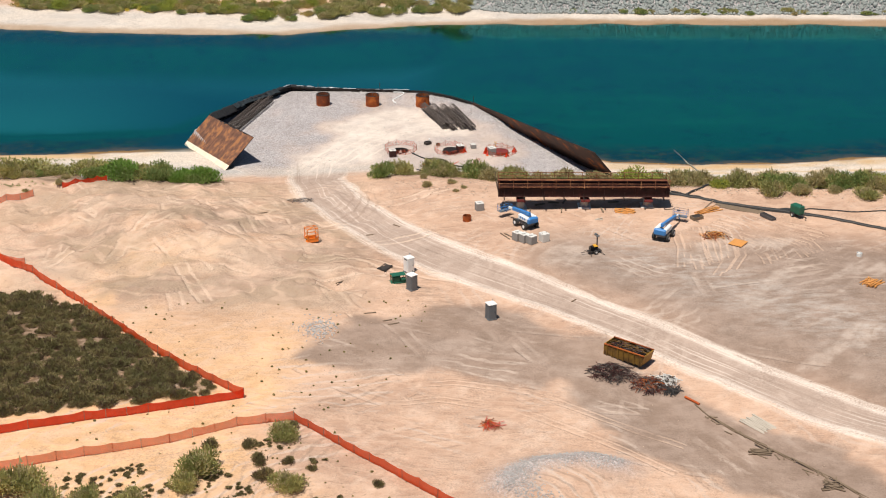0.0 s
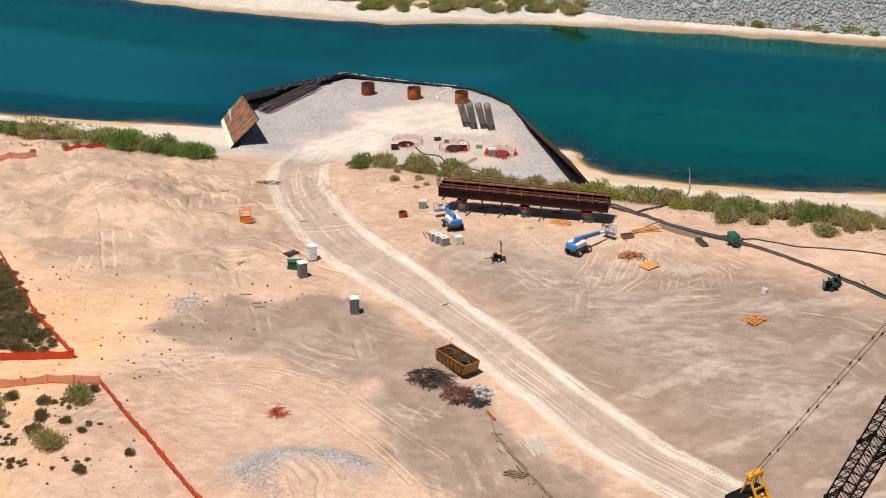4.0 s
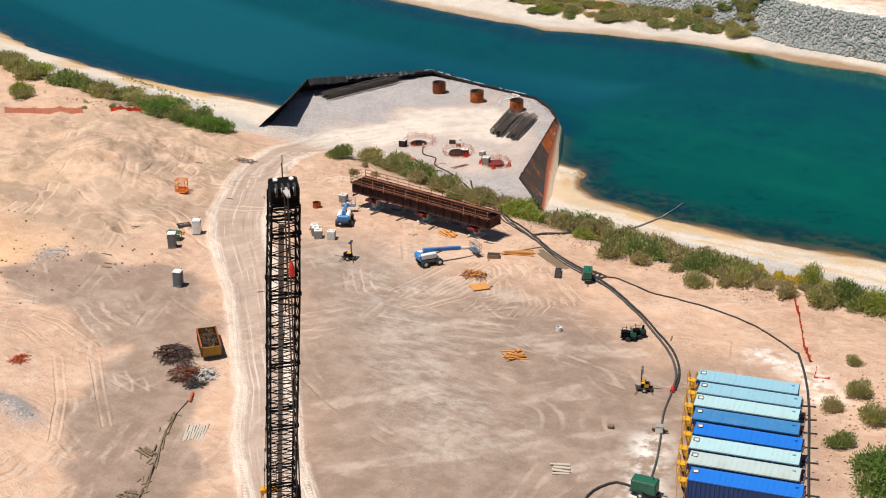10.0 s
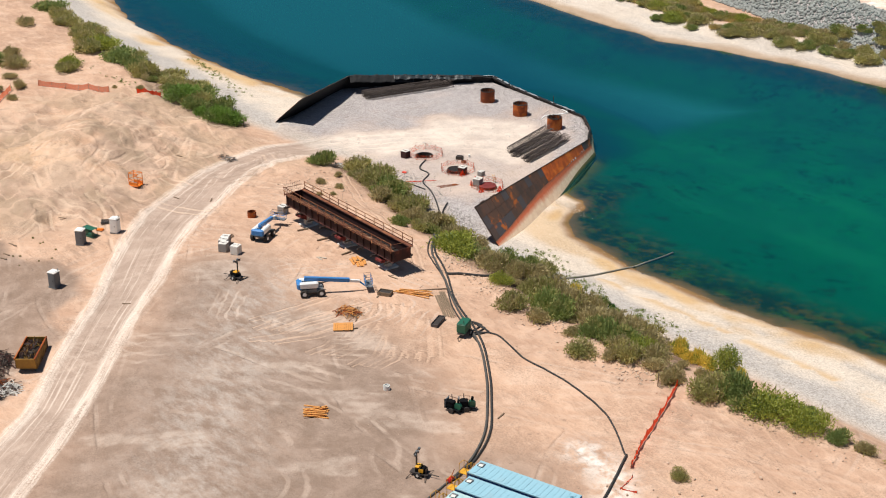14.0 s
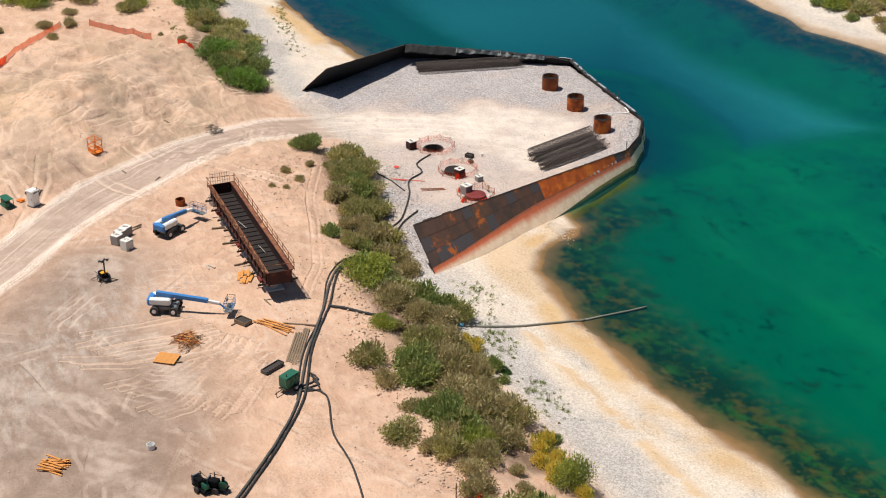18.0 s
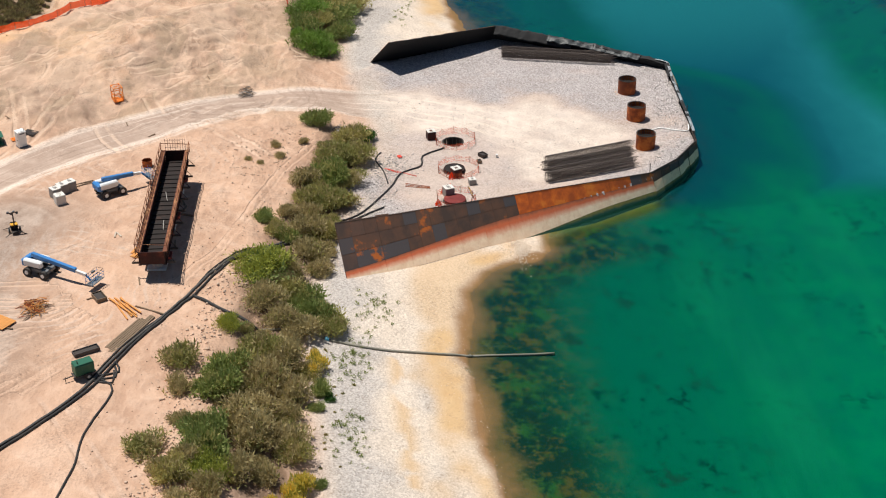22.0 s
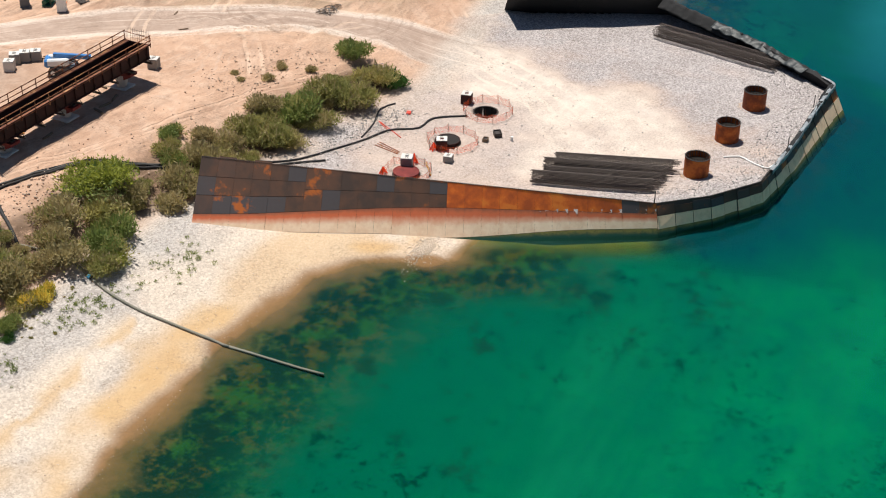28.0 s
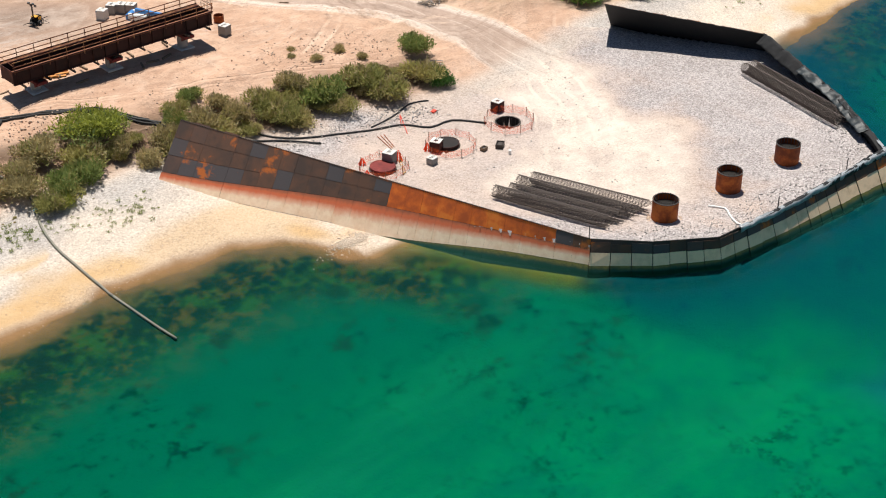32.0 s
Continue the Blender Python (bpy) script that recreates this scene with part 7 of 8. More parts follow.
# belt on the other side of the platform
FAR_BANK = {
    "vivid": ((-50.7, 216.1, 6.0), (-38.9, 216.8, 4.4), (-38.6, 219.6, 4.4), (-42.2, 218.4, 4.4), (-41.4, 215.6, 3.0)),
    "green": ((-52.1, 221.0, 6.4), (-45.6, 221.4, 4.8), (-45.6, 216.3, 4.5), (-55.6, 217.2, 3.6), (-82.3, 225.4, 7.2), (-77.2, 225.4, 4.6), (-92.0, 203.9, 5.0), (-128, 231.6, 6.5), (-73.0, 223.4, 4.6)),
    "olive": ((-56.3, 221.4, 5.6), (-58.5, 223.0, 5.6), (-49.0, 218.1, 4.4), (-62.8, 221.6, 5.2), (-67.4, 224.6, 5.6), (-80.0, 213.1, 3.8), (-89.4, 222.4, 5.0), (-84.4, 229.0, 5.2), (-108.2, 230.0, 5.8), (-114.3, 229.4, 5.4), (-104.0, 230.6, 4.8), (-69.4, 221.2, 4.6), (-120.0, 230.4, 5.0), (-98.0, 226.0, 4.6)),
    "lime": ((-92.8, 226.1, 7.0), (-82.3, 215.4, 3.8), (-93.8, 197.1, 8.0), (-98.6, 199.0, 6.5), (-88.8, 198.6, 5.0), (-40.2, 217.6, 2.6)),
    "dry": ((-88.5, 207.3, 4.6), (-76.8, 197.8, 2.7), (-75.8, 201.8, 2.7), (-77.1, 190.1, 2.2), (-94.0, 208.8, 3.3), (-115.6, 221.2, 3.6), (-60.0, 213.4, 1.6), (-64.5, 211.6, 1.2), (-82.6, 203.4, 2.4), (-70, 196.5, 1.8)),
}
for kind, rows in FAR_BANK.items():
    for x, y, w in rows:
        put(kind, x, y - 5.0 * float(sstep(-58, -80, x)), w * 1.1 / CROWN[kind], rnd.uniform(0.75, 1.0) * (0.72 if w > 5 else 1.0))
for k in range(24):
    s = rnd.random() ** 1.4
    put(rnd.choice(("green", "olive", "dry")), -44 - 78 * s, 218 + 6 * s + rnd.uniform(-2.5, 2.5), rnd.uniform(0.4, 0.9), rnd.uniform(0.7, 0.9))
# fenced scrub field
thicket = []
for k in range(780):
    x, y = rnd.uniform(-66, -23), rnd.uniform(138, 174)
    if bool(inside(x, y, FIELD)) and float(line_dist(np.array(x), np.array(y), FIELD + FIELD[:1])) > 0.9:
        s, tall, a, k = rnd.uniform(0.6, 1.35), rnd.uniform(0.6, 1.0), rnd.uniform(0, 360), rnd.randrange(3)
        if x > -41:
            put("scrub", x, y, s, tall)
        else:
            thicket.append((k, pose(x, y, H(x, y) - 0.04, 0, 0, a) @ Matrix.Diagonal((s, s, s * tall, 1))))
# low undergrowth that fills the gaps, and dead brown patches on the open sand
under = random.Random(47)
for k in range(900):
    x, y = under.uniform(-66, -23), under.uniform(138, 176)
    if bool(inside(x, y, FIELD)) and float(line_dist(np.array(x), np.array(y), FIELD + FIELD[:1])) > 0.7:
        s = under.uniform(0.4, 0.8)
        thicket.append((k % 3, pose(x, y, H(x, y) - 0.04, 0, 0, under.uniform(0, 360)) @ Matrix.Diagonal((s, s, s * 0.8, 1))))
for cx, cy, reach, count in ((-31.6, 126.0, 2.6, 26), (-26.4, 127.5, 2.2, 22), (-32.6, 130.6, 2.0, 16), (-20.2, 127.0, 1.6, 14), (-23.6, 129.4, 1.6, 10), (-18.0, 123.2, 2.4, 16), (-36.5, 127.5, 3.0, 24), (-12.0, 124.3, 2.6, 9), (-13.5, 132.4, 1.0, 3), (-18.6, 135.6, 1.6, 9)):
    for k in range(count):
        x, y, s = cx + under.gauss(0, 0.5) * reach, cy + under.gauss(0, 0.35) * reach, under.uniform(0.18, 0.42)
        thicket.append((k % 3, pose(x, y, H(x, y) - 0.03, 0, 0, under.uniform(0, 360)) @ Matrix.Diagonal((s, s, s * 0.75, 1))))
vs, idx = [], []
for k, m in thicket:
    for c, ob in enumerate(o for o in PLANTS["scrub"][k].children if not o.name.startswith("trunk")):
        co = np.empty(len(ob.data.vertices) * 3, np.float32)
        ob.data.vertices.foreach_get("co", co)
        mm = np.array(m)
        vs.append(co.reshape(-1, 3) @ mm[:3, :3].T + mm[:3, 3])
        idx += [c] * (len(co) // 9)
vs = np.concatenate(vs)
thicket_mesh = np_mesh("scrub_thicket", vs, np.arange(len(vs)).reshape(-1, 3))
thicket_mesh.materials.append(LEAF_SCRUB)
thicket_mesh.materials.append(LEAF_BROWN)
thicket_mesh.polygons.foreach_set("material_index", np.array(idx, np.int32))
tagged(new("scrub_thicket", thicket_mesh), "dense olive and brown desert scrub behind an orange net", "scrub", "", "stuff")
for x, y, s in ((-24.9, 130.2, 1.5), (-25.0, 135.2, 1.2), (-18.5, 128.9, 1.4), (-15.7, 127.3, 1.1), (-20.8, 135.2, 1.0), (-17.2, 136.6, 1.1), (-16.6, 138.9, 0.8), (-43.1, 126.4, 1.7), (-16.2, 131.8, 0.7), (-13.7, 130.8, 0.6), (-26.5, 126.8, 1.0), (-6.6, 128.2, 0.7), (-19.2, 132.0, 1.2), (-36, 124.5, 1.0), (-31, 123.5, 1.1), (-40, 123, 1.3), (-22, 124, 1.0), (-10, 123.5, 0.8)):
    if s > 0.95:
        put(rnd.choice(("olive", "scrub", "olive", "scrub")), x, y, s * 0.8, 1.1)
    else:
        put("scrub", x, y, s, 1.1)
for k in range(210):
    x, y = rnd.uniform(-46, -2), rnd.uniform(120, 172)
    if not bool(inside(x, y, FIELD)):
        put("tuft", x, y, rnd.uniform(0.2, 0.48))
# far bank
for k in range(230):
    x = rnd.uniform(-100, 6)
    y = float(interp(x, FAR_SHORE)) + rnd.uniform(9.0, 20.5) + (4 if x < -45 else 0)
    put(rnd.choice(("green", "olive", "olive", "lime", "dry", "yellow") if x < -30 else ("olive", "olive", "dry", "green")), x, y, rnd.uniform(0.7, 1.4), rnd.uniform(0.6, 0.9))
for k in range(70):
    x = rnd.uniform(-105, -22)
    put("straw", x, float(interp(x, FAR_SHORE)) + rnd.uniform(11.5, 21.5) + (3 if x < -45 else 0), rnd.uniform(0.8, 1.5), rnd.uniform(0.7, 1.0))
for k in range(34):
    x = rnd.choice((rnd.uniform(40, 52), rnd.uniform(55, 74), rnd.uniform(80, 106), rnd.uniform(20, 110)))
    put(rnd.choice(("olive", "dry", "green")), x, float(interp(x, LEVEE)) + rnd.uniform(-1.5, 0.6), rnd.uniform(0.5, 0.9), 0.7)

# ---- stones ----
ICO_V = []
g = (1 + 5 ** 0.5) / 2
for a in (-1, 1):
    for b in (-g, g):
        ICO_V += [(0, a, b), (a, b, 0), (b, 0, a)]
ICO = bmesh.new()
for p in ICO_V:
    ICO.verts.new(Vector(p).normalized())
hull = bmesh.ops.convex_hull(ICO, input=ICO.verts[:])
ICO.verts.index_update()
ICO_P = np.array([v.co[:] for v in ICO.verts])
ICO_F = np.array([[v.index for v in f.verts] for f in ICO.faces])
ICO.free()


def stones(name, xs, ys, sizes, mat, label, seed, sink=0.25):
    rs = np.random.RandomState(seed)
    n = len(xs)
    zs = height(np.array(xs), np.array(ys))
    s = np.array(sizes)[:, None] * (0.6 + 0.8 * rs.rand(n, 3)) * 0.5
    ang = rs.rand(n) * 6.28
    p = ICO_P[None] * (0.8 + 0.4 * rs.rand(n, 12, 1)) * s[:, None, :]
    x = p[..., 0] * np.cos(ang)[:, None] - p[..., 1] * np.sin(ang)[:, None]
    y = p[..., 0] * np.sin(ang)[:, None] + p[..., 1] * np.cos(ang)[:, None]
    v = np.stack([x + np.array(xs)[:, None], y + np.array(ys)[:, None], p[..., 2] + (zs + s[:, 2] * (1 - 2 * sink))[:, None]], -1).reshape(-1, 3)
    f = (ICO_F[None] + (np.arange(n) * 12)[:, None, None]).reshape(-1, 3)
    return solid(name, np_mesh(name, v, f), mat, label, "stones", kind="stuff")


rs = np.random.RandomState(5)
rx = rs.uniform(-60, 118, 17000)
stones("riprap", rx, interp(rx, LEVEE) + rs.uniform(-1.2, 9.6, 17000), rs.triangular(0.25, 0.4, 1.0, 17000), ROCK_DARK, "grey quarried riprap on the far bank slope", 6)
rx = rs.uniform(-46, 26, 20000)
ry = rs.uniform(222, 270, 20000)
dn = np.minimum(line_dist(rx, ry, NOSE), line_dist(rx, ry, [(27, 222.4), (6, 261)]) + 1.5)
keep = inside(rx, ry, PENINSULA) & (dn > 0.3) & (rs.rand(20000) < np.where(dn < 4, 0.9, 0.03)) & (ry > interp(rx, BEACH_TOP)) & (np.abs(ry - interp(rx, BEACH_TOP)) > 1)
for px, py in SHAFTS:
    keep &= np.hypot(rx - px, ry - py) > 1.9
stones("platform_gravel", rx[keep], ry[keep], rs.uniform(0.07, 0.19, keep.sum()), ROCK, "grey crushed stone along the edge of the platform", 7)
rx = rs.uniform(-4, 22, 900)
ry = interp(rx, BEACH_TOP) + rs.normal(1.8, 1.4, 900)
stones("bank_rubble", rx, ry, rs.uniform(0.07, 0.22, 900), ROCK, "grey rubble on the slope behind the shafts", 8)
rx = np.where(rs.rand(900) < 0.45, rs.uniform(-8, 7, 900), rs.uniform(-5, 100, 900))
ry = interp(rx, BLUFF) + rs.normal(-1.5, 3.2, 900)
stones("bank_stones", rx, ry, rs.uniform(0.05, 0.22, 900), ROCK_TAN, "tan stones along the top of the bank", 9)
rx = rs.uniform(24, 78, 1500)
ry = interp(rx, BEACH_TOP) + rs.uniform(-1, 16, 1500)
stones("beach_pebbles", rx, ry, rs.uniform(0.04, 0.09, 1500), ROCK_PALE, "pale pebbles scattered on the beach", 10)
rx, ry = rs.normal(20.0, 1.2, 1100), rs.normal(243.2, 0.55, 1100)
stones("spit_stones", rx, ry, rs.uniform(0.05, 0.12, 1100), ROCK_PALE, "pale stones on a small spit", 12, 0.1)
rx, ry = rs.normal(-15.5, 1.1, 480), rs.normal(163.2, 1.4, 480)
stones("rubble_heap", rx, ry, rs.uniform(0.07, 0.24, 480), ROCK, "grey rubble heap on sand", 13)
q = rs.uniform(0.9, 4.3, 1500)
rx, ry = 14 + 6.8 * np.cos(q) + rs.normal(size=1500) * 1.1, 128.5 + 4.2 * np.sin(q) + rs.normal(size=1500) * 0.7
stones("gravel_heap", rx, ry, rs.uniform(0.06, 0.2, 1500), ROCK, "spread gravel heap", 14)
rx, ry = rs.uniform(-60, 100, 700), rs.uniform(120, 215, 700)
stones("scattered_clods", rx, ry, rs.uniform(0.04, 0.13, 700), ROCK_TAN, "clods and small stones scattered over the yard", 15)
rx, ry = rs.normal(96, 4, 260), rs.normal(184, 6, 260)
stones("rubble_by_tanks", rx, ry, rs.uniform(0.1, 0.4, 260), ROCK_TAN, "pale rubble beside the tanks", 16)
q = rs.rand(900)
rx, ry = 30 + 44 * q, 210.2 - 4.2 * q + rs.normal(size=900) * 1.3
stones("bluff_rubble", rx, ry, rs.triangular(0.06, 0.1, 0.34, 900), ROCK_TAN, "tan and grey rubble on the worn edge of the bank", 17)


# ---- safety fences ----
net_fence("orange_fence", [(-61.2, 184.7), (-51.1, 175.2), (-41.4, 164.4), (-32.6, 154.7), (-22.6, 146.0)], 1.25, NET_DEEP, "long orange safety net fence on posts round a scrub field", 2.6, "orange fences")
net_fence("orange_fence", [(-22.6, 146.0), (-30.7, 143.5), (-39.6, 140.8), (-48.1, 137.7), (-64, 132)], 1.25, NET_RED, "orange-red safety net fence along a sand track", 2.6, "orange fences")
net_fence("orange_fence", [(-64, 122.5), (-46.0, 130.1), (-37.9, 133.2), (-29.4, 136.1), (-22.5, 139.4), (-16.4, 140.7)], 1.2, NET_ORANGE, "orange safety net fence beside a sand track", 2.6, "orange fences")
net_fence("orange_fence", [(-16.4, 140.7), (-11.1, 135.5), (-6.0, 131.2), (-0.5, 126.0), (6.8, 119.2), (14, 112)], 1.2, NET_DEEP, "orange safety net fence turning a corner on sand", 2.6, "orange fences")
net_fence("orange_fence", [(-56.9, 181.9), (-66, 188), (-75.8, 195.8)], 1.2, NET_ORANGE, "orange safety net fence over a sand rise", 2.6, "orange fences")
net_fence("orange_fence", [(-74.5, 200.4), (-68, 205.2), (-62.7, 208.6)], 1.2, NET_ORANGE, "short orange safety net fence on sand", 2.4, "orange fences")
net_fence("orange_fence", [(-59.2, 212.2), (-55.4, 213.4), (-52.4, 213.4)], 1.0, NET_RED, "short red net fence in front of shrubs", 1.8, "orange fences", 0.3)
net_fence("orange_fence", [(76.4, 207.4), (78.8, 203.2), (81.4, 198.6), (83.4, 194.6), (85.9, 190.8)], 1.05, NET_RED, "sagging orange net fence half collapsed on sand", 2.2, "orange fences", 0.45)
net_fence("orange_fence", [(87.2, 189.8), (87.9, 187.4), (89.5, 188.0)], 0.3, NET_RED, "fallen scrap of orange net on sand", 1.2, "orange fences", 0.15)


# ---- portable toilets ----
def toilet(x, y, rz, body, label):
    t = thing("portable_toilet", label, "portable toilet", on(x, y, rz), "portable toilets")
    part("base", MB().box((0, 0, 0.08), (1.2, 1.2, 0.16), 0, 0.03), GREY_PLASTIC, t)
    part("cabin_shell", MB().box((0, 0, 1.1), (1.1, 1.1, 1.95), 0, 0.05), body, t)
    d = part("door", MB().box((0, -0.565, 1.05), (0.72, 0.04, 1.75), 0, 0.015), body, t)
    part("latch", MB().box((0.26, -0.60, 1.1), (0.1, 0.04, 0.12), 0, 0.01), DARK_STEEL, d)
    for s in (-1, 1):
        part("vent_grille", MB().box((s * 0.56, 0, 1.95), (0.03, 0.7, 0.14)), GREY_PLASTIC, t)
        for k in range(4):
            part("wall_rib", MB().box((s * 0.56, -0.42 + 0.28 * k, 1.05), (0.03, 0.08, 1.6)), body, t)
    part("roof", MB().box((0, 0, 2.14), (1.18, 1.18, 0.14), 0, 0.06).box((0, 0, 2.24), (0.86, 0.86, 0.1), 0, 0.045), WHITE_PLASTIC, t, "white translucent roof")
    part("vent_pipe", MB().rod((0.4, 0.4, 2.1), (0.4, 0.4, 2.5), 0.05, 8), GREY_PLASTIC, t)


toilet(6.1, 166.9, 25, GREY_PLASTIC, "dark grey portable toilet with a white roof on bare ground")
toilet(-4.1, 175.4, 40, GREY_PLASTIC, "dark grey portable toilet with a white roof beside green plant")
toilet(-4.6, 180.8, 35, WHITE_PLASTIC, "white portable toilet beside the road")


def trailer_set(x, y, rz, body, label, name="generator", size=(2.6, 1.3, 1.3)):
    """Box-bodied machine on a two-wheeled trailer."""
    t = thing(name, label, "generator", on(x, y, rz))
    L, W, h = size
    part("frame", MB().box((0, 0, 0.5), (L + 0.3, W * 0.8, 0.12), 0, 0.02), DARK_STEEL, t)
    part("drawbar", MB().rod((L / 2, 0, 0.5), (L / 2 + 1.1, 0, 0.42), 0.06, 6), DARK_STEEL, t)
    part("jockey_leg", MB().rod((L / 2 + 0.9, 0, 0.0), (L / 2 + 0.9, 0, 0.6), 0.04, 6), DARK_STEEL, t)
    b = part("canopy", MB().box((0, 0, 0.58 + h / 2), (L, W, h), 0, 0.08), body, t)
    part("roof_panel", MB().box((0, 0, 0.6 + h), (L * 0.96, W * 0.94, 0.06), 0, 0.02), body, b)
    for s in (-1, 1):
        for k in range(3):
            part("door_panel", MB().box(((k - 1) * L * 0.31, s * (W / 2 + 0.008), 0.6 + h * 0.5), (L * 0.28, 0.03, h * 0.75), 0, 0.01), body, b)
        w = part("wheel", MB().rod((-0.2, s * (W / 2 + 0.02), 0.36), (-0.2, s * (W / 2 + 0.22), 0.36), 0.36, 16), RUBBER, t)
        part("rim", MB().rod((-0.2, s * (W / 2 + 0.2), 0.36), (-0.2, s * (W / 2 + 0.24), 0.36), 0.17, 10), CONC_WHITE, w)
    for k in range(5):
        part("louvre", MB().box((-L / 2 - 0.015, 0, 0.8 + k * h * 0.14), (0.03, W * 0.7, h * 0.07)), DARK_STEEL, b)
    part("exhaust", MB().rod((L * 0.3, 0.2, 0.6 + h), (L * 0.3, 0.2, 0.95 + h), 0.05, 8), DARK_STEEL, t)
    return t


trailer_set(51.6, 197.6, -60, GREEN_PAINT, "dark green trailer pump beside black hoses", size=(1.9, 1.15, 1.15))
trailer_set(83.9, 156.2, 12, GREEN_PAINT, "dark green trailer pump near blue tanks")


def skid(x, y):
    t = thing("welder_skid", "dark green machine on a skid beside toilets", "machine", on(x, y, 20))
    part("base", MB().box((0, 0, 0.12), (2.2, 1.1, 0.14), 0, 0.02), GREEN_PAINT, t)
    part("engine", MB().box((-0.3, 0, 0.6), (1.1, 0.8, 0.8), 0, 0.1), GREEN_PAINT, t)
    part("tank", MB().rod((0.3, -0.3, 0.5), (0.95, -0.3, 0.5), 0.28, 12), GREEN_PAINT, t)
    for k in range(4):
        part("frame_post", MB().rod((0.9 * (1 if k % 2 else -1), 0.5 * (1 if k > 1 else -1), 0.1), (0.9 * (1 if k % 2 else -1), 0.5 * (1 if k > 1 else -1), 1.15), 0.04, 6), DARK_STEEL, t)
    part("canopy", MB().box((0.0, 0, 1.18), (2.0, 1.1, 0.06), 0, 0.02), GREEN_PAINT, t)


skid(-6.0, 177.6)
solid("orange_board", MB().box((0, 0, 0.12), (1.0, 0.7, 0.1), 0, 0.02).box((0.1, 0.1, 0.22), (0.7, 0.4, 0.1), 20, 0.02), ORANGE_PAINT, "small orange board lying on the ground", "board", on(-6.6, 179.4, 30))
mat_b = MB()
for k in range(7):
    mat_b.box((k * 0.28 - 0.84, 0, 0.06), (0.22, 1.4, 0.12), 0, 0.02)
for s in (-0.5, 0.5):
    mat_b.box((0, s, 0.15), (2.0, 0.12, 0.06), 0, 0.01)
solid("steel_grating", mat_b, DARK_STEEL, "dark slatted steel grating lying on sand", "grating", on(-7.9, 181.3, 60))


# ---- orange man basket ----
def man_basket(x, y):
    t = thing("man_basket", "orange steel man basket standing on sand", "man basket", on(x, y, 25))
    part("floor", MB().box((0, 0, 0.15), (1.7, 1.3, 0.12), 0, 0.02), ORANGE_PAINT, t)
    for sx in (-1, 1):
        for sy in (-1, 1):
            part("corner_post", MB().box((sx * 0.8, sy * 0.6, 1.15), (0.09, 0.09, 2.0), 0, 0.01), ORANGE_PAINT, t)
    for z in (0.65, 1.15, 2.1):
        for s in (-1, 1):
            part("rail", MB().box((0, s * 0.6, z), (1.7, 0.07, 0.08)), ORANGE_PAINT, t)
            part("rail", MB().box((s * 0.8, 0, z), (0.07, 1.2, 0.08)), ORANGE_PAINT, t)
    for s in (-1, 1):
        part("side_panel", MB().box((0, s * 0.6, 0.45), (1.6, 0.03, 0.5)), ORANGE_PAINT, t)
        part("brace", MB().rod((-0.8, s * 0.6, 1.2), (0.8, s * 0.6, 2.05), 0.03, 5), ORANGE_PAINT, t)
    part("lifting_frame", MB().rod((-0.8, -0.6, 2.1), (0.8, 0.6, 2.1), 0.04, 6).rod((-0.8, 0.6, 2.1), (0.8, -0.6, 2.1), 0.04, 6), ORANGE_PAINT, t)


man_basket(-18.7, 191.2)


# ---- skip and scrap ----
def skip(x, y, rz):
    t = thing("roll_off_skip", "rust-stained yellow roll-off skip heaped with dark scrap rebar", "skip", on(x, y, rz))
    L, W, h = 5.6, 2.3, 1.65
    for s in (-1, 1):
        part("side", MB().slab((-L / 2 + 0.4, s * W / 2, 0.2), (L / 2, s * W / 2, 0.2), (L / 2, s * W / 2, h), (-L / 2, s * W / 2, h), 0.07), SKIP_RUST, t)
        for k in range(7):
            part("side_stake", MB().box((-L / 2 + 0.6 + k * 0.75, s * (W / 2 + 0.07), 0.9), (0.12, 0.1, 1.45), 0, 0.01), SKIP_RUST, t)
        part("top_rail", MB().box((0, s * W / 2, h), (L, 0.16, 0.14), 0, 0.02), RUST_CASING, t)
        part("wheel", MB().rod((L / 2 - 0.4, s * 0.9, 0.14), (L / 2 - 0.4, s * 1.1, 0.14), 0.16, 10), DARK_STEEL, t)
    part("floor", MB().box((0.1, 0, 0.24), (L - 0.6, W, 0.08)), DARK_STEEL, t)
    part("end", MB().slab((-L / 2 + 0.4, -W / 2, 0.2), (-L / 2 + 0.4, W / 2, 0.2), (-L / 2, W / 2, h), (-L / 2, -W / 2, h), 0.07), SKIP_YELLOW, t)
    part("gate", MB().box((L / 2, 0, h / 2 + 0.1), (0.08, W, h - 0.2), 0, 0.01), SKIP_YELLOW, t)
    part("rubbish", MB().box((0.1, 0, 0.85), (L - 1.1, W - 0.2, 1.0), 0, 0.25), GIRDER_DARK, t, "packed rusty scrap")
    for k in range(150):
        a = rnd.uniform(0, 3.14)
        l = rnd.uniform(0.4, 1.1)
        cx, cy, cz = rnd.uniform(-L / 2 + 0.8, L / 2 - 0.8), rnd.uniform(-0.7, 0.7), rnd.uniform(1.3, h + 0.15)
        dx, dy = math.cos(a) * l, math.sin(a) * min(l, 0.45)
        part("scrap_bar", MB().tube([(cx - dx, cy - dy, cz), (cx, cy + rnd.uniform(-0.2, 0.2), cz + rnd.uniform(0, 0.25)), (cx + dx, cy + dy, cz + rnd.uniform(-0.1, 0.1))], 0.035, 4), rnd.choice((RUST_GIRDER, GIRDER_DARK, SKIP_RUST, REBAR)), t)


skip(22.4, 156.6, 142)


def tangle(x, y, rx, ry, n, mats, name, label, tall=0.8):
    t = thing(name, label, "scrap heap", on(x, y))
    for k in range(n):
        a, d = rnd.uniform(0, 6.28), rnd.random() ** 0.6
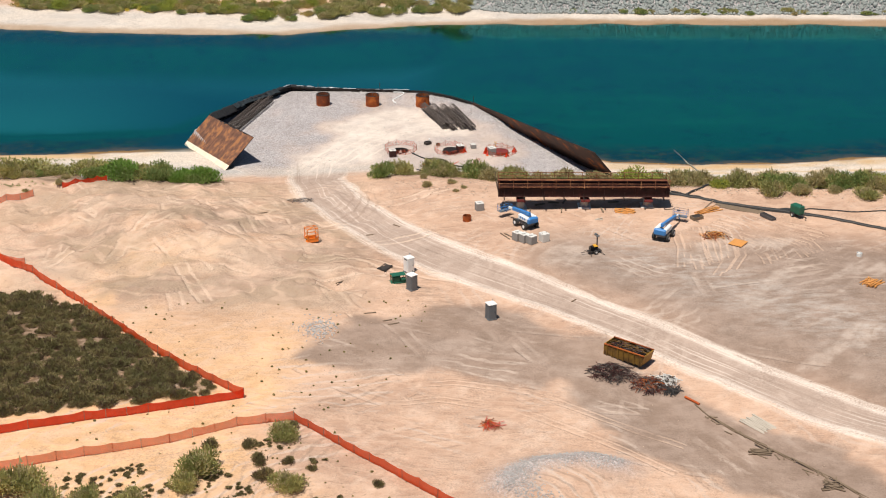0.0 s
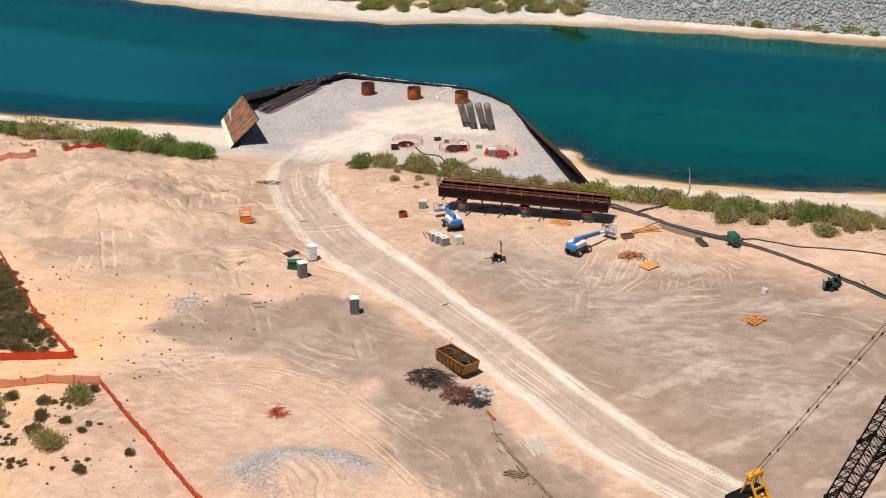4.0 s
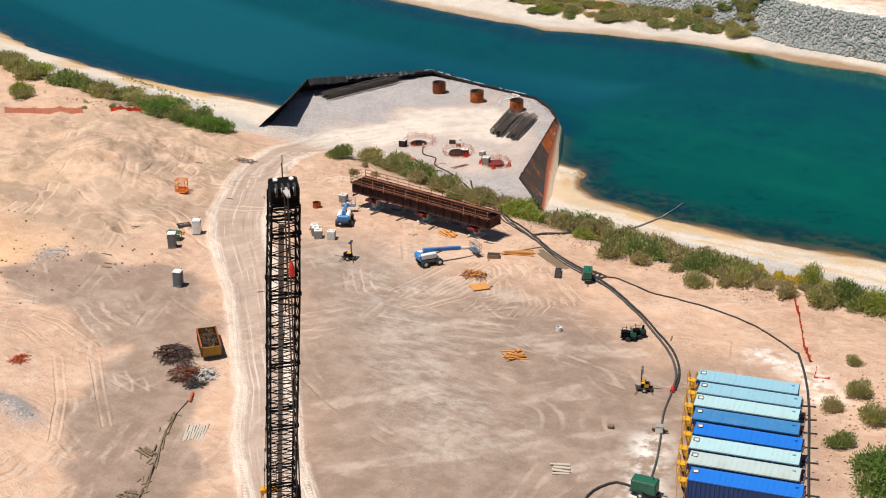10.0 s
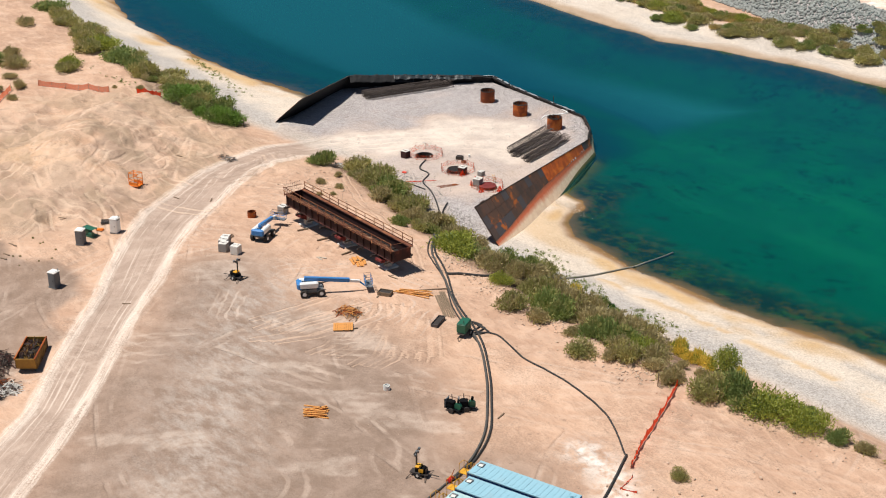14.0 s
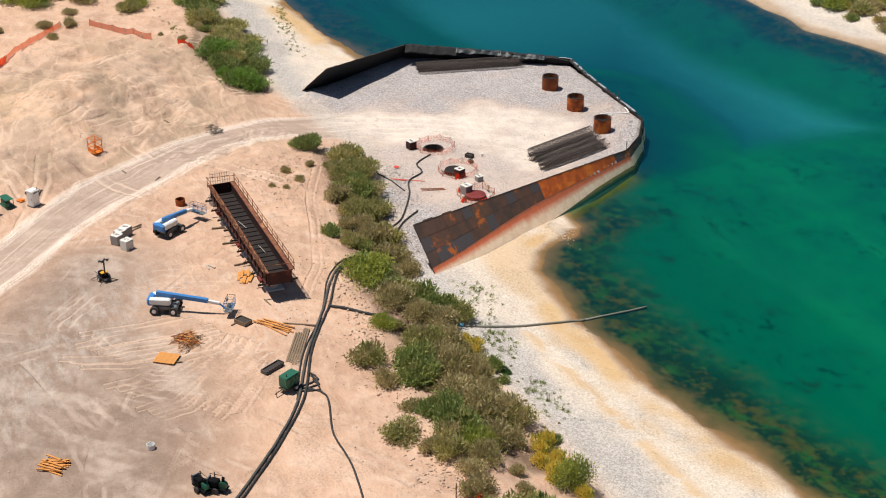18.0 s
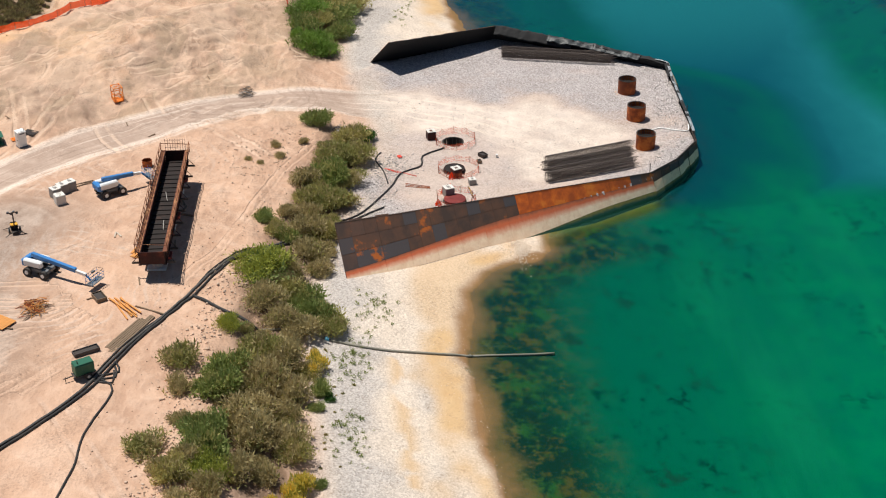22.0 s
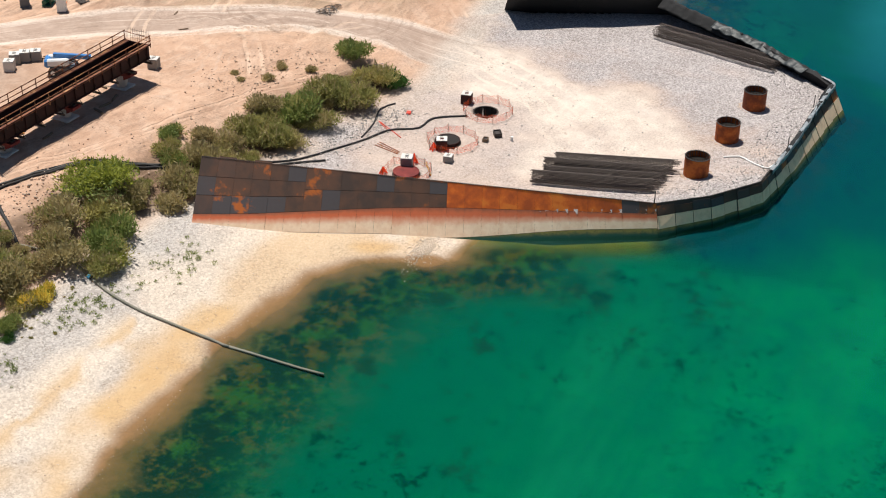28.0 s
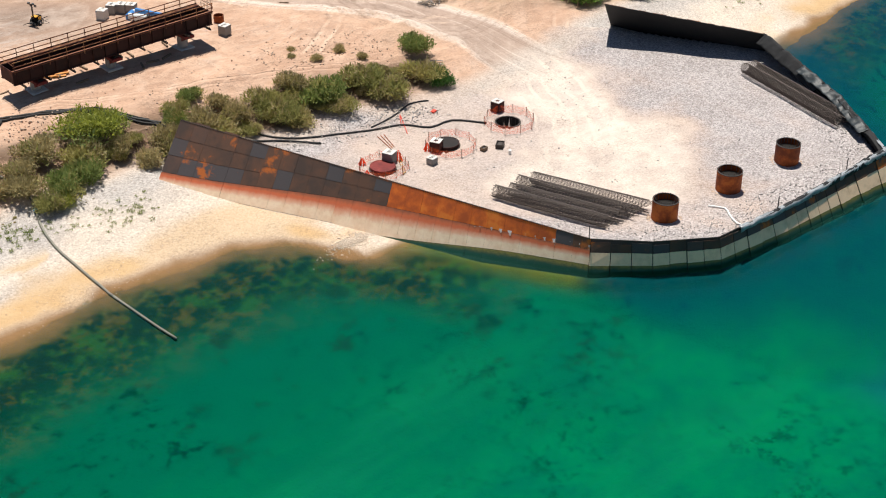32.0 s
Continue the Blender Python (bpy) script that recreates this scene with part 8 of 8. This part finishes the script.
        cx, cy = rx * d * math.cos(a), ry * d * math.sin(a)
        gz = H(x + cx, y + cy) - H(x, y)
        z = gz + 0.05 + tall * (1 - d) * rnd.random()
        b, l = rnd.uniform(0, 6.28), rnd.uniform(0.35, 1.1)
        part("bent_bar", MB().tube([(cx - l * math.cos(b), cy - l * math.sin(b), max(z - 0.15, gz + 0.03)), (cx + rnd.uniform(-0.2, 0.2), cy + rnd.uniform(-0.2, 0.2), z + 0.15), (cx + l * math.cos(b), cy + l * math.sin(b), max(z + rnd.uniform(-0.3, 0.2), gz + 0.03))], rnd.uniform(0.028, 0.05), 4), rnd.choice(mats), t)


tangle(20.0, 153.2, 2.7, 1.8, 210, (RUST_GIRDER, REBAR, GIRDER_DARK), "scrap_bar_heap", "tangled dark brown heap of bent scrap bar", 1.3)
tangle(24.3, 150.8, 2.2, 1.7, 170, (RUST_CASING, RUST_GIRDER, REBAR), "rusty_wire_heap", "rusty tangled heap of wire and bar", 1.2)
tangle(26.2, 152.0, 1.5, 1.2, 90, (CONC_WHITE, CONC_WHITE, REBAR, DARK_STEEL), "pale_scrap_heap", "pale tangled heap of scrap strip and wire", 0.8)
tangle(26.6, 149.8, 1.1, 0.6, 60, (RUBBER, RUBBER, DARK_STEEL), "hose_scrap_heap", "black scrap hose heap", 0.5)
solid("pipe_stub", MB().rod((-1.1, 0, 0.16), (1.1, 0, 0.16), 0.14, 10), RUST_BRIGHT, "short rust-orange pipe lying on the ground", "pipe", on(28.7, 147.4, -52))
tangle(5.3, 141.0, 1.0, 0.8, 34, (RUST_BRIGHT, RED_PAINT, RUST_CASING), "red_stake_heap", "small heap of red painted stakes", 0.5)
tangle(38.4, 190.4, 1.9, 1.3, 80, (WOOD_NEW, WOOD_OLD, RUST_CASING), "rusty_scrap_heap", "heap of rusty clamps and timber", 0.7)


def lumber(name, x, y, rz, n, L, w, mat, label, spread=0.25, layers=2, fan=8):
    t = thing(name, label, "timber stack", on(x, y, rz))
    for k in range(n):
        z = 0.06 + (k % layers) * 0.13
        part("timber", MB().box((rnd.uniform(-0.25, 0.25), (k / n - 0.5) * n * w * spread * 2, z), (L * rnd.uniform(0.8, 1.05), w, 0.11), rnd.uniform(-fan, fan), 0.01), mat, t)


lumber("timber_pile", 56.1, 173.9, 60, 16, 2.5, 0.16, WOOD_NEW, "loose fanned pile of orange-brown timber on bare ground", 0.4, 3, 22)
lumber("timber_pile", 34.2, 135.6, -25, 10, 2.4, 0.16, WOOD_OLD, "weathered boards scattered on bare ground", 0.5, 2, 35)
lumber("timber_pile", 40.0, 128.0, -15, 9, 2.2, 0.16, WOOD_OLD, "weathered boards scattered on bare ground", 0.5, 2, 35)
lumber("board_stack", 74.4, 155.8, 25, 7, 2.0, 0.3, WOOD_PALE, "small stack of sun-bleached boards", 0.5, 2, 12)
lumber("board_stack", 35.3, 141.8, -55, 9, 3.8, 0.22, WOOD_PALE, "pale slatted boards lying on dirt", 0.6, 1, 3)
lumber("plank_strip", 44.0, 200.9, -27, 6, 7.4, 0.2, WOOD_OLD, "weathered planks laid in a strip beside hoses", 0.62, 1, 1.0)
lumber("beam_stack", 26.4, 200.2, -18, 5, 1.9, 0.32, WOOD_NEW, "orange-yellow stack of form beams", 0.55, 2, 4)
lumber("beam_stack", 27.6, 200.0, -25, 4, 1.6, 0.3, WOOD_NEW, "orange-yellow stack of form beams", 0.55, 2, 6)
lumber("bracket_beams", 38.9, 199.9, 33, 6, 4.6, 0.16, WOOD_NEW, "orange-yellow beams lying in a loose bundle", 0.7, 2, 9)
lumber("loose_boards", 22.5, 197.0, 10, 2, 1.3, 0.18, WOOD_PALE, "two pale boards on sand", 1.2, 1, 30)
for x, y, rz, L in ((-13.5, 177.4, 40, 2.0), (-9.3, 167.8, 15, 1.6), (-6.2, 165.0, 25, 1.5), (-7.0, 165.9, 20, 1.2), (-6.8, 197.2, -40, 1.2), (17.0, 171.5, 50, 1.0), (36.6, 196.2, -60, 1.5), (39.6, 202.4, 60, 3.6), (33.5, 200.6, 10, 1.6), (69.2, 188.4, 110, 1.3), (42.0, 187.9, 75, 2.2), (9.6, 190.6, 125, 3.0), (8.8, 190.8, 118, 2.6), (-27, 203.0, 20, 1.6), (-10.5, 193.5, 15, 1.1), (36.5, 212.0, -35, 1.4)):
    solid("loose_plank", MB().box((0, 0, 0.07), (L, 0.16, 0.1), 0, 0.015), WOOD_OLD, "single weathered plank lying on the ground", "plank", on(x, y, rz), "loose planks")
# trail of old timber and pipe beside the road
TRAIL = [(29.0, 146.4), (30.2, 143.4), (32.4, 139.8), (34.6, 137.0), (37.2, 133.6), (40.2, 129.4), (43.5, 124)]
for k, ((x0, y0), (x1, y1)) in enumerate(zip(TRAIL[:-1], TRAIL[1:])):
    L = math.hypot(x1 - x0, y1 - y0) + 0.5
    for j in range(2 if k else 1):
        solid("old_pole", MB().rod((-L / 2, 0, 0.09), (L / 2, 0, 0.09), 0.075, 6), WOOD_OLD, "old dark pole in a trail of timber", "pole", on((x0 + x1) / 2 + 0.25 * j, (y0 + y1) / 2, math.degrees(math.atan2(y1 - y0, x1 - x0)) + 4 * j), "trail of poles")
for k in range(16):
    s = rnd.random() * 5.99
    i = int(s)
    x = TRAIL[i][0] + (TRAIL[i + 1][0] - TRAIL[i][0]) * (s - i) + rnd.uniform(-1.2, 0.8)
    y = TRAIL[i][1] + (TRAIL[i + 1][1] - TRAIL[i][1]) * (s - i) + rnd.uniform(-0.8, 0.8)
    solid("broken_board", MB().box((0, 0, 0.06), (rnd.uniform(0.5, 1.5), 0.14, 0.08), 0, 0.01), WOOD_OLD, "broken dark board beside a pole trail", "board", on(x, y, rnd.uniform(0, 180)), "broken boards")


def form_mat(x, y, rz):
    t = thing("timber_mat", "orange-yellow timber mat lying on the ground", "timber mat", on(x, y, rz))
    for k in range(9):
        part("board", MB().box((k * 0.26 - 1.04, 0, 0.18), (0.24, 2.0, 0.05), 0, 0.008), WOOD_NEW, t)
    for s in (-0.7, 0, 0.7):
        part("joist", MB().box((0, s, 0.08), (2.3, 0.12, 0.14), 0, 0.01), WOOD_OLD, t)


form_mat(41.2, 187.6, 55)


def crate(x, y, rz, size, mat, name, label):
    t = thing(name, label, "crate", on(x, y, rz))
    L, W, h = size
    part("floor", MB().box((0, 0, 0.06), (L, W, 0.1), 0, 0.01), mat, t)
    for s in (-1, 1):
        part("side", MB().box((0, s * (W / 2 - 0.03), h / 2 + 0.05), (L, 0.06, h), 0, 0.01), mat, t)
        part("end", MB().box((s * (L / 2 - 0.03), 0, h / 2 + 0.05), (0.06, W - 0.14, h), 0, 0.01), mat, t)
    part("load", MB().box((0, 0, h * 0.55), (L - 0.2, W - 0.2, h * 0.7), 0, 0.08), DARK_STEEL, t)


crate(36.9, 196.9, 30, (1.7, 1.1, 0.45), WOOD_OLD, "timber_crate", "low rusty brown crate on sand")
crate(47.3, 197.1, -60, (2.6, 0.85, 0.4), FORM_DARK, "steel_trough", "long dark grey steel trough beside hoses")


# ---- light towers ----
def light_tower(x, y, rz, label):
    t = thing("light_tower", label, "light tower", on(x, y, rz), "light towers")
    part("body", MB().box((0.1, 0, 0.72), (1.0, 0.75, 0.62), 0, 0.08), CRANE_BLACK, t)
    part("fender", MB().box((-0.1, 0, 1.06), (0.55, 0.8, 0.1), 0, 0.03), YELLOW, t, "yellow top panel")
    part("side_panel", MB().box((0.25, -0.39, 0.75), (0.5, 0.04, 0.4), 0, 0.01), YELLOW, t, "yellow side panel")
    part("grille", MB().box((0.71, 0, 0.75), (0.03, 0.6, 0.5)), DARK_STEEL, t)
    part("frame", MB().box((0, 0, 0.36), (1.9, 0.8, 0.1), 0, 0.01), DARK_STEEL, t)
    part("drawbar", MB().rod((0.9, 0, 0.36), (2.0, 0, 0.3), 0.05, 6), DARK_STEEL, t)
    for s in (-1, 1):
        w = part("wheel", MB().rod((0, s * 0.5, 0.32), (0, s * 0.7, 0.32), 0.32, 14), RUBBER, t)
        part("rim", MB().rod((0, s * 0.69, 0.32), (0, s * 0.72, 0.32), 0.15, 8), CONC_WHITE, w)
        for sx in (-1, 1):
            part("outrigger", MB().rod((sx * 0.7, s * 0.4, 0.36), (sx * 1.0, s * 1.15, 0.05), 0.04, 5), DARK_STEEL, t)
    m = part("mast", MB().box((-0.35, 0, 1.75), (0.14, 0.14, 1.9), 0, 0.01), DARK_STEEL, t)
    part("lamp_bar", MB().box((-0.35, 0, 2.65), (0.1, 1.3, 0.08)), DARK_STEEL, m)
    for k in range(4):
        part("lamp_head", MB().box((-0.27, -0.5 + 0.33 * k, 2.5 + 0.2 * (k % 2)), (0.22, 0.28, 0.26), 0, 0.04), GREY_PLASTIC, m)


light_tower(20.9, 185.0, 200, "black and yellow trailer light tower with dark lamps on bare ground")
light_tower(73.3, 174.6, 30, "black and yellow trailer light tower parked near blue tanks")


def pump(x, y, rz):
    t = thing("pump_set", "black open-frame pump set on wheels", "pump", on(x, y, rz), "pump sets")
    part("frame", MB().box((0, 0, 0.4), (1.9, 0.9, 0.1), 0, 0.01), CRANE_BLACK, t)
    part("engine", MB().box((-0.3, 0, 0.85), (0.9, 0.7, 0.75), 0, 0.1), CRANE_BLACK, t)
    part("volute", MB().rod((0.55, -0.2, 0.75), (0.55, 0.2, 0.75), 0.4, 14), GREEN_PAINT, t)
    part("radiator", MB().box((-0.85, 0, 0.9), (0.14, 0.8, 0.9), 0, 0.02), GREY_PLASTIC, t)
    part("discharge", MB().rod((0.55, 0, 1.1), (0.6, 0, 1.55), 0.14, 10), CRANE_BLACK, t)
    for s in (-1, 1):
        part("wheel", MB().rod((0, s * 0.5, 0.3), (0, s * 0.68, 0.3), 0.3, 14), RUBBER, t)
        part("roll_bar", MB().tube([(-0.9, s * 0.42, 0.4), (-0.9, s * 0.42, 1.4), (0.3, s * 0.42, 1.4), (0.3, s * 0.42, 0.4)], 0.03, 5), CRANE_BLACK, t)
    part("exhaust", MB().rod((-0.3, 0.2, 1.2), (-0.35, 0.2, 1.8), 0.05, 6), DARK_STEEL, t)


pump(65.0, 185.4, 20)
pump(65.6, 186.7, 50)


# ---- hoses and pipes ----
def smooth_line(pts, step=0.8):
    """Rounded line through the points."""
    p = np.array(pts, float)
    out = []
    for i in range(len(p) - 1):
        a, b, c, d = p[max(i - 1, 0)], p[i], p[i + 1], p[min(i + 2, len(p) - 1)]
        n = max(2, int(np.linalg.norm(c - b) / step))
        for k in range(n):
            t = k / n
            out.append(0.5 * (2 * b + (c - a) * t + (2 * a - 5 * b + 4 * c - d) * t * t + (3 * b - a - 3 * c + d) * t ** 3))
    out.append(p[-1])
    return out


def hose(pts, r, mat, label, name="hose", lift=0.0, wander=0.0, zfix=None):
    line = smooth_line(pts)
    ph = rnd.uniform(0, 6)
    vs = []
    for k, q in enumerate(line):
        x, y = q[0] + wander * math.sin(k * 0.35 + ph), q[1] + wander * math.cos(k * 0.27 + ph)
        vs.append((x, y, (H(x, y) if zfix is None else zfix[0] + (zfix[1] - zfix[0]) * k / (len(line) - 1)) + r * 0.9 + lift))
    o = Vector(vs[0])
    return solid(name, MB().tube([Vector(v) - o for v in vs], r, 8), mat, label, "hose", Matrix.Translation(o), smooth=True)


MAIN = [(15.5, 216.8), (20.0, 216.6), (24.4, 214.4), (30.0, 209.6), (36.8, 206.0), (45.2, 201.6), (54.2, 197.6), (60.4, 193.6), (65.8, 189.4), (70.7, 185.0), (74.3, 180.1), (76.0, 176.2)]
hose(MAIN, 0.145, HOSE_GREY, "thick dusty black discharge hose laid across the yard", wander=0.05)
hose([(x + 0.30, y + 0.34) for x, y in MAIN[1:]], 0.135, RUBBER, "thick black discharge hose laid beside another", wander=0.12)
hose([(x - 0.5, y - 0.05) for x, y in MAIN[2:7]], 0.09, RUBBER, "thin black hose beside the discharge hoses", wander=0.2)
hose([(76.0, 176.2), (77.7, 171.2), (79.7, 167.0), (81.7, 162.6), (83.2, 158.6)], 0.11, HOSE_GREY, "grey hose running to a green pump")
hose([(82.6, 156.6), (80.6, 156.4), (79.4, 153.8), (80.0, 150.2), (81.6, 147.2)], 0.13, RUBBER, "looping black hose on bare ground")
hose([(84.6, 156.8), (86.4, 156.0), (87.6, 157.4), (89.4, 156.8)], 0.12, RUBBER, "short black hose between a pump and tanks")
hose([(52.2, 199.2), (54.2, 200.6), (60.8, 199.0), (67.4, 198.9), (76.0, 196.9), (83.8, 192.3)], 0.10, RUBBER, "long thin black hose on sand", wander=0.08)
hose([(83.8, 192.3), (87.1, 186.9), (90.2, 180.9), (95.1, 169.9), (98.4, 162.6)], 0.14, RUBBER, "black manifold hose along the tank ends", name="manifold_hose")
for k in range(8):
    x, y = 78.2 + 1.243 * k + 0.3 * math.cos(0.32) + 11.4 * math.cos(radians(18.6)), 178.2 - 2.67 * k + 11.4 * math.sin(radians(18.6)) - 1.1
    hose([(x, y), (x + 0.9, y + 0.25), (x + 1.6, y + 0.5)], 0.09, RUBBER, "short black branch hose behind a tank", name="branch_hose")
for k in range(3):
    hose([(51.6 + 0.4 * k, 198.6), (51.0 + 0.9 * k, 200.8 - 0.2 * k), (49.4 + 0.7 * k, 200.3)], 0.10, RUBBER, "looped black suction hose at a green pump", name="suction_hose")
hose([(36.8, 206.6), (39.4, 209.6), (42.0, 213.6)], 0.17, RUBBER, "black intake hose entering the shrubs")
hose([(42.0, 213.6), (40.9, 216.2), (40.5, 218.1), (41.0, 220.4), (42.1, 223.8), (42.5, 227.0), (42.4, 229.7), (42.2, 233.0), (41.9, 235.8)], 0.13, HOSE_PALE, "long intake hose across the beach")
hose([(41.9, 235.8), (41.7, 237.8), (41.5, 240.0), (41.2, 242.4), (40.9, 244.5)], 0.13, HOSE_PALE, "pale wet intake hose running into the river", zfix=(H(41.9, 235.8), WATER - 0.75))
part("band", MB().rod((0, 0, -0.05), (0, 0.45, -0.05), 0.2, 10), BLUE_TAPE, solid("hose_coupling", MB().rod((0, -0.15, -0.05), (0, 0.6, -0.06), 0.185, 10), DARK_STEEL, "hose coupling with a light blue band on the beach", "coupling", pose(41.0, 220.4, H(41.0, 220.4) + 0.2, 0, 0, -17)))
hose([(15.5, 216.8), (15.8, 219.5), (13.6, 223.4), (10.0, 225.9), (5.6, 228.2), (1.8, 229.6), (-0.2, 232.3), (-3.0, 232.6), (-5.4, 235.6)], 0.11, RUBBER, "black hose leading to a drilled shaft")
hose([(24.4, 214.4), (21.5, 217.6), (17.0, 221.6), (13.4, 224.4), (11.0, 227.2)], 0.12, RUBBER, "black hose coming out of the shrubs")
hose([(4.6, 227.9), (1.0, 227.4), (-2.4, 226.4), (-4.4, 227.2)], 0.09, RUBBER, "short black hose on rubble")
hose([(1.6, 229.4), (0.2, 227.6), (2.6, 231.6)], 0.05, RED_SHEET, "thin red hose on rubble")
for k in range(3):
    solid("thin_pipe", MB().rod((-1.6, 0, 0.05), (1.6, 0, 0.05), 0.04, 6), RUST_CASING, "thin rusty pipe lying on gravel", "pipe", on(5.2 + 0.35 * k, 231.6, 70 + 3 * k), "thin pipes")
jb = thing("valve_box", "grey valve box with pipe stubs on the hose line", "valve box", on(79.2, 167.6, 20))
part("box", MB().box((0, 0, 0.4), (0.8, 0.7, 0.8), 0, 0.05), CONC_WHITE, jb)
part("lid", MB().box((0, 0, 0.83), (0.86, 0.76, 0.07), 0, 0.02), FORM_GREY, jb)
part("stub", MB().rod((-0.8, 0, 0.3), (0.9, 0, 0.3), 0.13, 8), DARK_STEEL, jb)
rv = thing("hose_reducer", "red hose reducer with a lever", "reducer", on(76.0, 176.2, -70))
part("body", MB().rod((-0.4, 0, 0.22), (0.4, 0, 0.22), 0.24, 10), RED_PAINT, rv)
part("lever", MB().rod((0, 0, 0.2), (-0.3, 0.3, 1.3), 0.04, 6), RUST_CASING, rv)
wb = thing("white_bucket", "white plastic bucket standing on bare ground", "bucket", on(56.8, 182.6))
part("wall", MB().ring((0, 0, 0), 0.38, 0.34, 0.5, 20), WHITE_PLASTIC, wb)
part("bottom", MB().rod((0, 0, 0.03), (0, 0, 0.08), 0.35, 16), WHITE_PLASTIC, wb)
solid("dark_boulder", MB().box((0, 0, 0.2), (0.7, 0.5, 0.4), 0, 0.16), WOOD_OLD, "small dark lump on bare ground", "boulder", on(74.6, 165.2, 20))

# ---- things on the platform ----
def cone(x, y):
    t = thing("traffic_cone", "orange traffic cone among red net", "traffic cone", on(x, y))
    part("base", MB().box((0, 0, 0.03), (0.45, 0.45, 0.06), 0, 0.02), ORANGE_PAINT, t)
    part("cone_body", MB().rod((0, 0, 0.05), (0, 0, 0.85), 0.2, 14, 0.03), RED_SHEET, t)


cone(7.5, 234.6)
crate(-2.7, 240.5, 35, (1.1, 0.8, 0.45), DARK_STEEL, "tool_box", "open dark tool box on gravel")
crate(-0.9, 239.9, 10, (0.7, 0.55, 0.35), WOOD_OLD, "tool_box", "small dark box on gravel")
solid("paper_bucket", MB().rod((0, 0, 0), (0, 0, 0.45), 0.16, 12), WHITE_PLASTIC, "small white bucket on gravel", "bucket", on(-2.4, 242.3))
solid("red_sack", MB().box((0, 0, 0.1), (0.7, 0.5, 0.2), 0, 0.1), RED_SHEET, "red sack lying on rubble", "sack", on(-3.0, 229.6, 20))
hose([(-8.9, 263.6), (-9.6, 265.1), (-8.6, 266.4), (-7.8, 267.6), (-7.6, 268.7), (-9.6, 269.1)], 0.10, WHITE_CLOTH, "white rope and cloth trailing over the platform edge", name="white_rope")
post = MB().rod((0, 0, 0), (0, 0, 1.5), 0.05, 6)
for x, y in ((-12.2, 269.4), (5.6, 261.0), (-24.0, 269.2)):
    solid("marker_post", post, DARK_STEEL, "thin dark marker post at the bulkhead crest", "post", pose(x, y, -2.4), "marker posts")
tp = thing("sign_post", "small wooden sign post beside shrubs", "sign post", on(-36.2, 220.3))
part("post", MB().box((0, 0, 0.7), (0.1, 0.1, 1.5)), WOOD_OLD, tp)
part("board", MB().box((0, 0, 1.35), (0.45, 0.06, 0.3), 0, 0.01), WOOD_OLD, tp)
tp = thing("sign_post", "thin wooden post with a foot board on sand", "sign post", on(75.2, 205.6))
part("post", MB().box((0, 0, 0.8), (0.08, 0.08, 1.7)), WOOD_OLD, tp)
part("board", MB().box((0.3, 0, 0.06), (0.7, 0.12, 0.08), 0, 0.01), WOOD_OLD, tp)
solid("white_cooler", MB().box((0, 0, 0.25), (0.9, 0.6, 0.5), 0, 0.08), WHITE_PLASTIC, "white box among shrubs on the bank", "box", on(-57.0, 217.6, 30))
tangle(-21.8, 208.6, 2.0, 0.8, 40, (FORM_GREY, WOOD_OLD, REBAR), "grey_debris_heap", "low heap of grey debris beside the road", 0.25)
tangle(-9.2, 222.0, 1.6, 0.9, 30, (FORM_GREY, CONC_WHITE, REBAR), "grey_debris_heap", "low heap of grey debris by a bush", 0.25)

# torn plastic liner over the crest of the bulkhead
def liner(i0, s0, i1, s1, n, mat, label, drop, seed, wide=1.5, fold=0.5):
    vs, fs = [], []
    rows = 8
    for k in range(n * 2 + 1):
        g2 = i0 + s0 + (i1 + s1 - i0 - s0) * k / (n * 2)
        i = min(int(g2), 8)
        c = bulk_point(i, g2 - i, 1.0)
        fa, fb = BULK[i], BULK[i + 1]
        inn = Vector((fb[1] - fa[1], fa[0] - fb[0], 0)).normalized() * -1
        for j in range(rows + 1):
            across = -0.3 + j / rows * wide
            ripple = float(vnoise(k * 0.9, j * 0.35, 2.2, seed)) + 0.5 * float(vnoise(k * 0.9, j * 0.8, 1.0, seed + 3))
            z = 0.06 + fold * (ripple - 0.6) * 0.7 - max(0, across) * drop - (0.5 if j == 0 else 0)
            vs.append(c + inn * (across + 0.2 * fold * (ripple - 0.7)) + Vector((0, 0, z)))
    for k in range(n * 2):
        fs += [(k * (rows + 1) + j, (k + 1) * (rows + 1) + j, (k + 1) * (rows + 1) + j + 1, k * (rows + 1) + j + 1) for j in range(rows)]
    ob = solid("plastic_liner", MB().add(vs, fs), mat, label, "plastic liner", group="torn liners", smooth=True)
    sm = ob.modifiers.new("thick", "SOLIDIFY")
    sm.thickness = 0.03
    return ob


liner(5, 0.2, 7, 0.0, 34, BLACK_SHEET, "crumpled black plastic liner over the bulkhead crest", 0.5, 3, 0.75, 0.4)
liner(6, 0.35, 7, 0.45, 30, SILVER_SHEET, "torn grey plastic liner flapping at the bulkhead crest", 0.5, 4, 1.3, 0.5)
liner(7, 0.2, 7, 0.98, 26, BLACK_SHEET, "black plastic liner hanging inside the bulkhead", 1.1, 5, 1.3, 0.35)
liner(3, 0.6, 5, 0.3, 40, BLACK_SHEET, "crumpled black plastic liner along the bulkhead crest", 0.3, 6, 0.5, 0.2)
# sunlight on the liner's top, made as a separate pale strip
liner(3, 0.3, 6, 0.3, 46, SUNLIT_SHEET, "pale crinkled strip for the sunlit top of the black liner", 0.15, 9, 0.42, 0.3)
